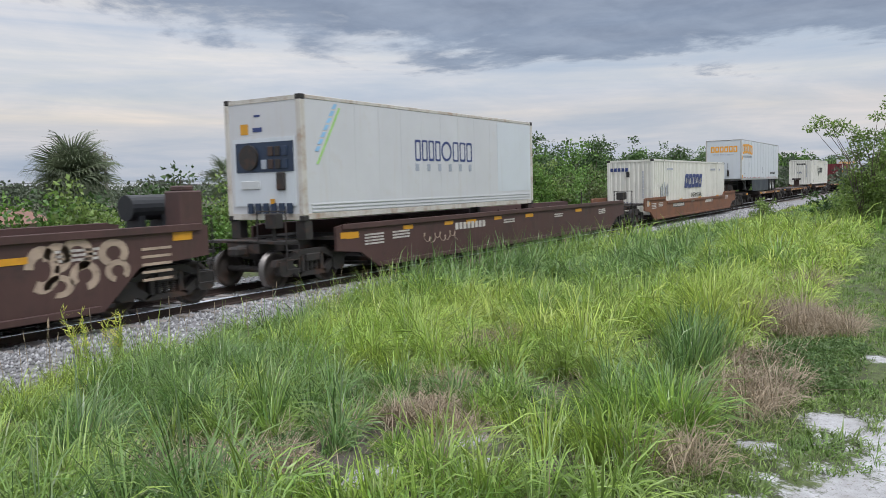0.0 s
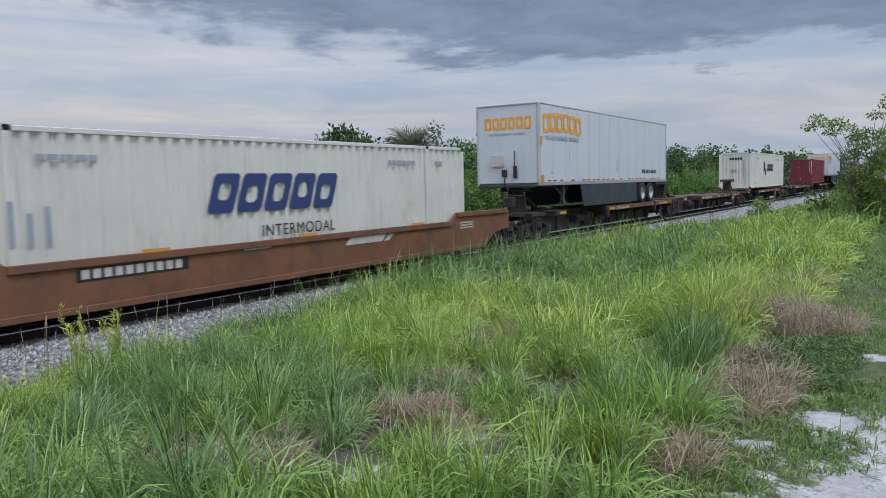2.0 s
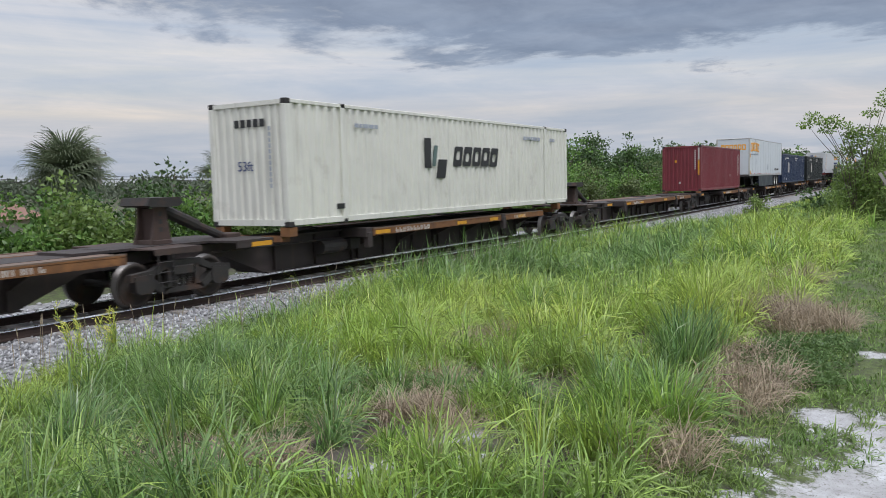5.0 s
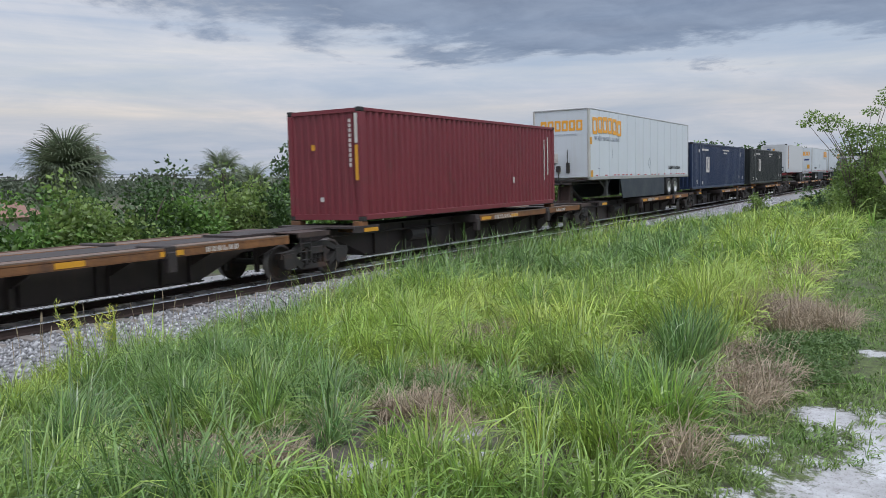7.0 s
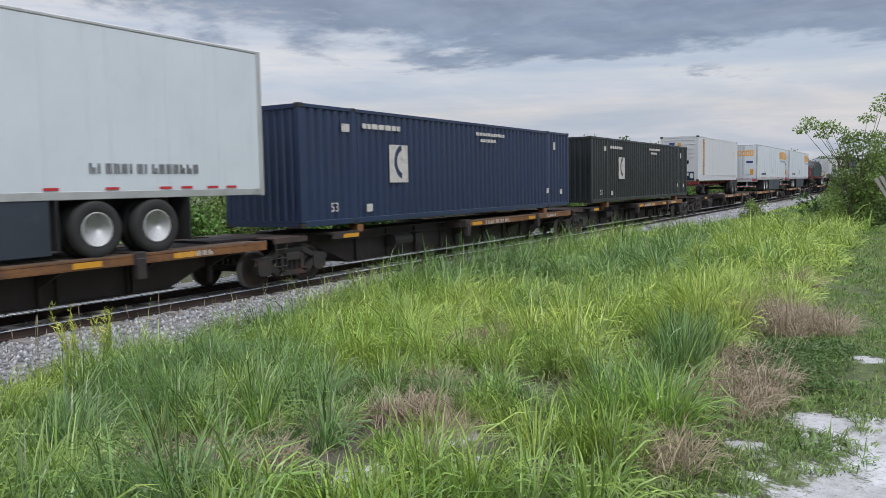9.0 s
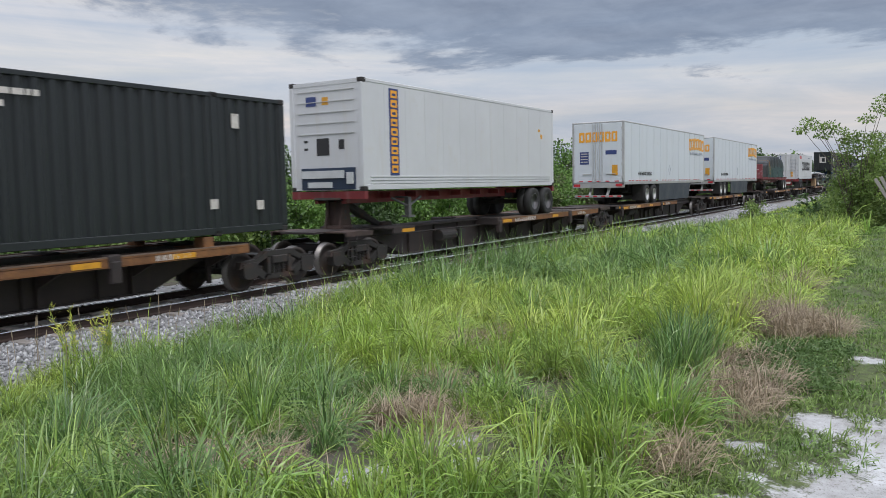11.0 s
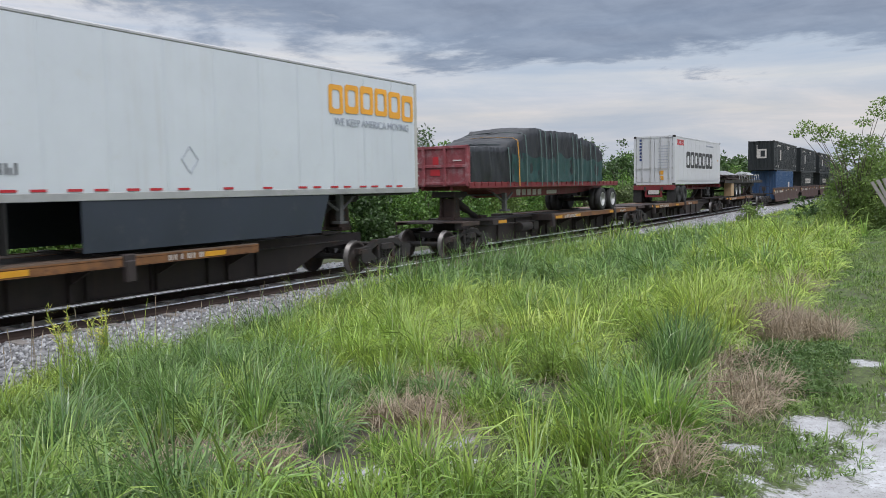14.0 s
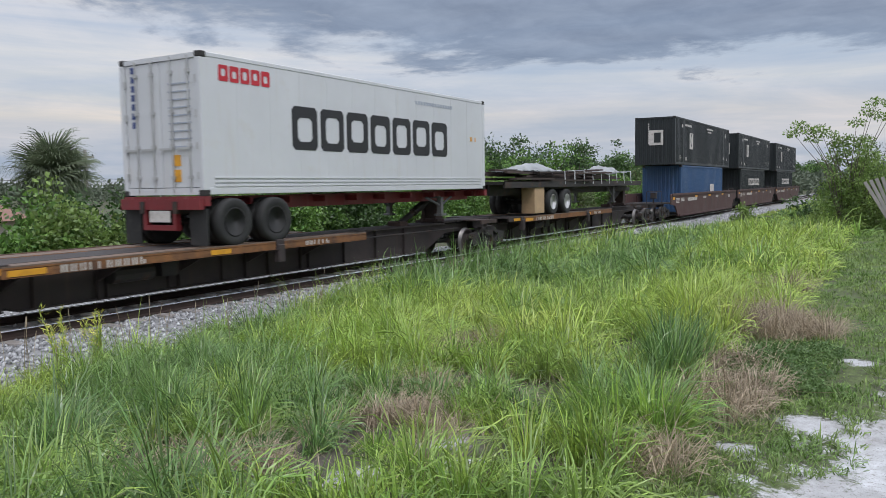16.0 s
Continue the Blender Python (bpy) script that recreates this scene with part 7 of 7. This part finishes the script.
def make_frond(seed, parent):
    """One fan leaf: stalk and a ring of narrow drooping leaflets."""
    rng = random.Random(seed)
    bm = bmesh.new()
    tube(bm, (0, 0, 0), (0.8, 0, 0.08), 0.018, 5, 0.010)
    hub = Vector((0.8, 0, 0.08))
    n = 30
    for i in range(n):
        a = radians(-128 + 256 * i / (n - 1))
        L = (0.85 + 0.3 * math.cos(a)) * rng.uniform(0.85, 1.1)
        d = Vector((math.cos(a), math.sin(a), 0.12))
        w = Vector((-math.sin(a), math.cos(a), 0)) * 0.022
        p1 = hub + d * L * 0.5
        p2 = hub + d * L * 0.85 + Vector((0, 0, -0.10 - 0.08 * rng.random()))
        p3 = hub + d * L * 0.98 + Vector((0, 0, -0.30 - 0.15 * rng.random()))
        rows = [(hub, 0.25), (p1, 1.0), (p2, 0.6), (p3, 0.05)]
        vs = [(bm.verts.new(p - w * k), bm.verts.new(p + w * k + Vector((0, 0, 0.012)))) for p, k in rows]
        for a_, b_ in zip(vs, vs[1:]):
            bm.faces.new((a_[0], b_[0], b_[1], a_[1]))
    return part("frond", bm, M["palm"], parent)


def palm(x, y, height, seed, label, scale=1.0, fronds=34):
    """A cabbage palm: trunk with old leaf bases and a round head of fan leaves."""
    rng = random.Random(seed)
    t = tagged(new("palm_tree"), label, "palm tree", "palms behind the track")
    t.location = (x, y, float(land(x, y)) - 0.03)
    bm = bmesh.new()
    prev = Vector((0, 0, 0))
    for i in range(1, 9):
        p = Vector((0.05 * math.sin(i), 0.04 * math.cos(i * 1.3), height * i / 8))
        tube(bm, prev, p, 0.17 - 0.004 * i, 10, 0.18 - 0.004 * i)
        prev = p
    part("trunk", bm, M["bark"], t, "grey palm trunk")
    for i in range(fronds):
        u = (i + 0.5) / fronds
        el = 74 - 145 * u ** 0.9 + rng.uniform(-10, 10)
        m = pose(0, 0, height, 0, 0, i * 137.5 + rng.uniform(-12, 12)) @ pose(0, 0, 0, rng.uniform(-25, 25), -el, 0)
        if len(FROND) < 3:
            f = make_frond(len(FROND), t)
            FROND.append(f)
        else:
            f = new("frond", FROND[rng.randrange(3)].data)
            f.parent = t
        f.matrix_basis = m @ Matrix.Scale(scale * rng.uniform(0.85, 1.15), 4)


def behind_track():
    # low hedge of shrubs along the far side
    rng = random.Random(4)
    x = 5.0
    i = 0
    while x < 46:
        h = float(np.interp(x, [5, 13, 16, 19, 22, 24, 30, 34, 40, 46], [2.0, 2.1, 2.55, 2.65, 2.4, 2.3, 2.7, 3.1, 3.4, 3.8]))
        leafy("shrub", x + rng.uniform(-0.3, 0.3), 20.6 + rng.uniform(-0.4, 0.5), (1.75, 1.25, h * 0.86), "dense green shrub in the hedge behind the track", "shrub", "hedge shrubs", ("leaf", "leafbright", "leaf", "leaf", "leafdark")[(i * 3 + i // 4) % 5], 100 + i,
              62, 80, 0.15, 0.52, lump=0.45)
        if i % 2:
            leafy("shrub", x + 0.8, 23.0 + rng.uniform(-0.4, 0.4), (1.9, 1.3, h * 0.98), "dark green shrub at the back of the hedge", "shrub", "hedge shrubs", "leafdark", 150 + i, 60, 50, 0.18, 0.50)
        x += 1.85
        i += 1
    leafy("vine_covered_tree", 26.6, 21.6, (2.55, 2.2, 4.5), "tall rounded tree smothered in dark green vines", "tree", "", "leafdark", 7, 420, 70, 0.16, 0.5, trunk=0.22, lump=0.08, square=3.2)
    leafy("vine_covered_tree", 29.6, 22.0, (1.6, 1.6, 4.1), "lower shoulder of vine-covered tree", "tree", "", "leafdark", 8, 130, 70, 0.16, 0.48, trunk=0.18)
    palm(17.1, 26.0, 3.1, 1, "cabbage palm with a dense drooping grey-green head", 0.84, 125)
    palm(24.4, 26.0, 3.0, 2, "small cabbage palm with a spiky crown", 0.66, 26)
    palm(26.4, 26.3, 2.5, 3, "small cabbage palm leaning over the hedge", 0.6, 24)
    palm(38.7, 26.0, 4.25, 4, "cabbage palm rising behind the hedge", 0.98, 44)
    palm(41.2, 26.5, 3.6, 5, "cabbage palm rising behind the hedge", 0.9, 30)
    # belt of trees further along
    x, i = 43.0, 0
    while x < 330:
        big = x > 110
        w = 2.4 if not big else 5.0
        h = 4.6 + 0.9 * math.sin(i * 1.7) * rng.random() + (0.012 * (x - 45))
        leafy("tree", x, 25.0 + rng.uniform(-1.5, 2.5), (w * rng.uniform(0.85, 1.2), 2.2, h), "broad green tree in the belt along the railway", "tree", "trees along the railway", ("leafdark", "leafdark", "leafdark", "leaf")[(i * 3 + i // 5) % 4],
              200 + i, 125 if not big else 52, 50 if not big else 38, 0.235 if not big else 0.52, 0.84 if not big else 1.2, lift=0.0, trunk=0.14, lump=0.32)
        if x < 110:
            leafy("shrub", x + 1.2, 21.3 + rng.uniform(-0.6, 0.6), (2.1, 1.3, 2.7 + 0.5 * rng.random()), "green shrub at the foot of the trees", "shrub", "hedge shrubs", ("leaf", "leafolive", "leaf")[i % 3], 300 + i, 50, 56, 0.18, 0.52, lump=0.45)
        x += w * 1.05
        i += 1
    # distant woods; their haze is put into the greyer leaf colour
    g = np.random.default_rng(77)
    n = 900
    a = np.radians(g.uniform(-12, 75, n))
    d = g.uniform(120, 210, n)
    c = np.stack([d * np.cos(a), d * np.sin(a) + 18, g.uniform(0.3, 1.0, n) ** 0.7 * (2.4 + 1.6 * hash_noise(a * 60, a * 20, 1.0, 3))], -1)
    v, f = leaf_cloud(g, c, g.uniform(1.2, 2.6, n), 60, 0.75, 0.7)
    v[:, 2] = np.maximum(v[:, 2], 0)
    tagged(new("distant_woods", fast_mesh("distant_woods", v, f, M["leafgrey"])), "hazy grey-green woods in the distance", "woods", kind="stuff")


def right_corner():
    # bush beside the path with thin sprays that stick out
    leafy("bush", 30.6, 1.6, (1.4, 1.3, 3.0), "broad leafy green bush beside the path", "bush", "", "leafbright", 61, 110, 190, 0.085, 0.42, trunk=0.09, lump=0.35)
    leafy("bush", 33.6, 0.2, (1.3, 1.5, 3.2), "grey-green twiggy bush behind the fence", "bush", "", "leafgrey", 62, 110, 120, 0.07, 0.45, trunk=0.08, lump=0.4)
    leafy("shrub", 40.0, 3.9, (1.3, 1.0, 0.95), "low dark shrub in the grass", "shrub", "", "leafdark", 63, 50, 44, 0.13, 0.3)
    leafy("shrub", 54.0, 9.3, (1.1, 0.8, 1.0), "young weedy shrub at the edge of the ballast", "shrub", "", "leafbright", 64, 26, 30, 0.15, 0.3)
    sapling = tagged(new("sapling"), "thin branches with sparse clusters of pinnate leaves", "tree")
    sapling.location = (30.0, 1.85, float(land(30.0, 2.0)))
    bm = bmesh.new()
    rng = np.random.default_rng(12)
    tips = [(0.1, 1.55, 3.70), (0.0, 1.2, 3.50), (0.1, -0.75, 4.35), (0.2, -0.55, 4.05), (0.0, 0.9, 3.55), (0.0, 0.6, 3.35), (0.2, -1.0, 3.85), (0.1, -0.2, 3.7), (0.1, 1.75, 3.45), (0, 1.1, 3.2), (0.2, -1.3, 4.2)]
    for p in tips:
        m = Vector((p[0] * 0.3, p[1] * 0.42, p[2] * 0.62))
        k = Vector((p[0] * 0.7, p[1] * 0.8, p[2] * 0.86))
        tube(bm, (0, 0.1, -0.05), m, 0.022, 6, 0.014), tube(bm, m, k, 0.014, 5, 0.009), tube(bm, k, p, 0.009, 5, 0.004)
    part("trunk", bm, M["bark"], sapling)
    v, f = leaf_cloud(rng, np.array(tips), np.full(len(tips), 0.32), 110, 0.085, 0.4)
    crown = new("crown", fast_mesh("crown", v, f, M["leafbright"]))
    crown.parent = sapling
    # leaning board fence
    fence = tagged(new("board_fence"), "weathered grey board fence, its boards leaning and loose", "fence")
    fence.location = (29.2, 0.0, float(land(29.2, 0.0)))
    post = part("post", boxes((-0.07, 0.07, -0.08, 0.08, -0.2, 1.85), bevel=0.012), M["wood"], fence)
    share("post", post, fence, pose(0.1, -1.9, 0, 0, 0, 4))
    share("post", post, fence, pose(0.2, -3.8, 0, 0, 0, 2))
    part("rail", boxes((-0.05, 0.0, -4.0, 0.75, 0.72, 0.82), bevel=0.006), M["wood"], fence)
    part("rail", boxes((-0.05, 0.0, -4.0, 0.1, 1.5, 1.6), bevel=0.006), M["wood"], fence)
    board = part("board", boxes((-0.085, -0.06, -0.052, 0.052, 0.0, 1.8), bevel=0.006), M["wood"], fence)
    board.matrix_basis = pose(0, 0.05, 0.04, -4, 0, 0)
    for i in range(7):
        share("board", board, fence, pose(-0.012 * (i % 2), 0.12 + 0.05 * i, 0.05, -6 - 4.0 * i, 0, 0))
    for i in range(24):
        share("board", board, fence, pose(-0.01 * (i % 2), -0.1 - 0.15 * i, 0.03 + 0.02 * math.sin(i * 2.1), random.uniform(-2, 2), 0, 0))


def far_left():
    # low house beyond the hedge
    h = tagged(new("house"), "low house with a brown-red roof beyond the hedge", "house")
    h.location = (23.0, 41.0, float(land(23.0, 41.0)))
    part("wall", boxes((-6, 2.2, 0, 6, -0.2, 1.0)), M["plaster"], h)
    bm = prism(bmesh.new(), [(-0.5, 0.95), (6.5, 0.95), (3.0, 1.75)], -6.5, 2.6, "x")
    part("roof", bm, M["roof"], h, "brown-red pitched roof")
    # utility pole and wires
    p = tagged(new("utility_pole"), "grey wooden utility pole with a crossarm", "utility pole", "utility poles")
    p.location = (49.5, 70.0, 0.0)
    bm = tube(bmesh.new(), (0, 0, -0.5), (0, 0, 6.4), 0.2, 10, 0.15)
    part("pole", bm, M["wood"], p)
    part("crossarm", boxes((-0.9, 0.9, -0.08, 0.08, 5.6, 5.78)), M["wood"], p)
    bm = bmesh.new()
    for k in (-0.8, 0.0, 0.8):
        tube(bm, (k, 0, 5.78), (k, 0, 6.0), 0.06, 6)
    part("insulator", bm, M["steel"], p)
    copy_thing(p, pose(-10, 74, 0))
    copy_thing(p, pose(112, 66, 0))
    w = tagged(new("overhead_wire"), "thin dark overhead wire between utility poles", "wire")
    for z in (3.6, 3.3):
        bm = bmesh.new()
        for (xa, ya), (xb, yb) in (((-10, 74), (49.5, 70)), ((49.5, 70), (112, 66))):
            last = None
            for i in range(21):
                u = i / 20
                q = Vector((xa + (xb - xa) * u, ya + (yb - ya) * u, z - 0.7 * 4 * u * (1 - u) * 0.6))
                if last is not None:
                    tube(bm, last, q, 0.022, 4)
                last = q
        part("wire", bm, M["steel"], w)


make_grass()
make_weeds()
behind_track()
right_corner()
far_left()


def motions():
    """Every car and load rolls along the track together."""
    for ob, s, z in MOVERS:
        walk(ob, [(t, pose(s - travelled(t), TRACK_Y, z)) for t in (0, 4, 8, 12, 16)])
    # rail wheels roll; those at the same place in their bogies turn alike
    done = {}
    times = [i / FPS for i in range(16 * FPS + 1)]
    for w in [o for o in scene.objects if o.name.split(".")[0] == "wheel"]:
        x, y, z = w.location
        key = (round(x, 2), round(y, 2))
        if key not in done:
            walk(w, [(t, pose(x, y, z, 0, -math.degrees(travelled(t) / 0.42), 0)) for t in times])
            done[key] = w.animation_data
        else:
            data = w.animation_data_create()
            data.action = done[key].action
            data.action_slot = done[key].action_slot


motions()
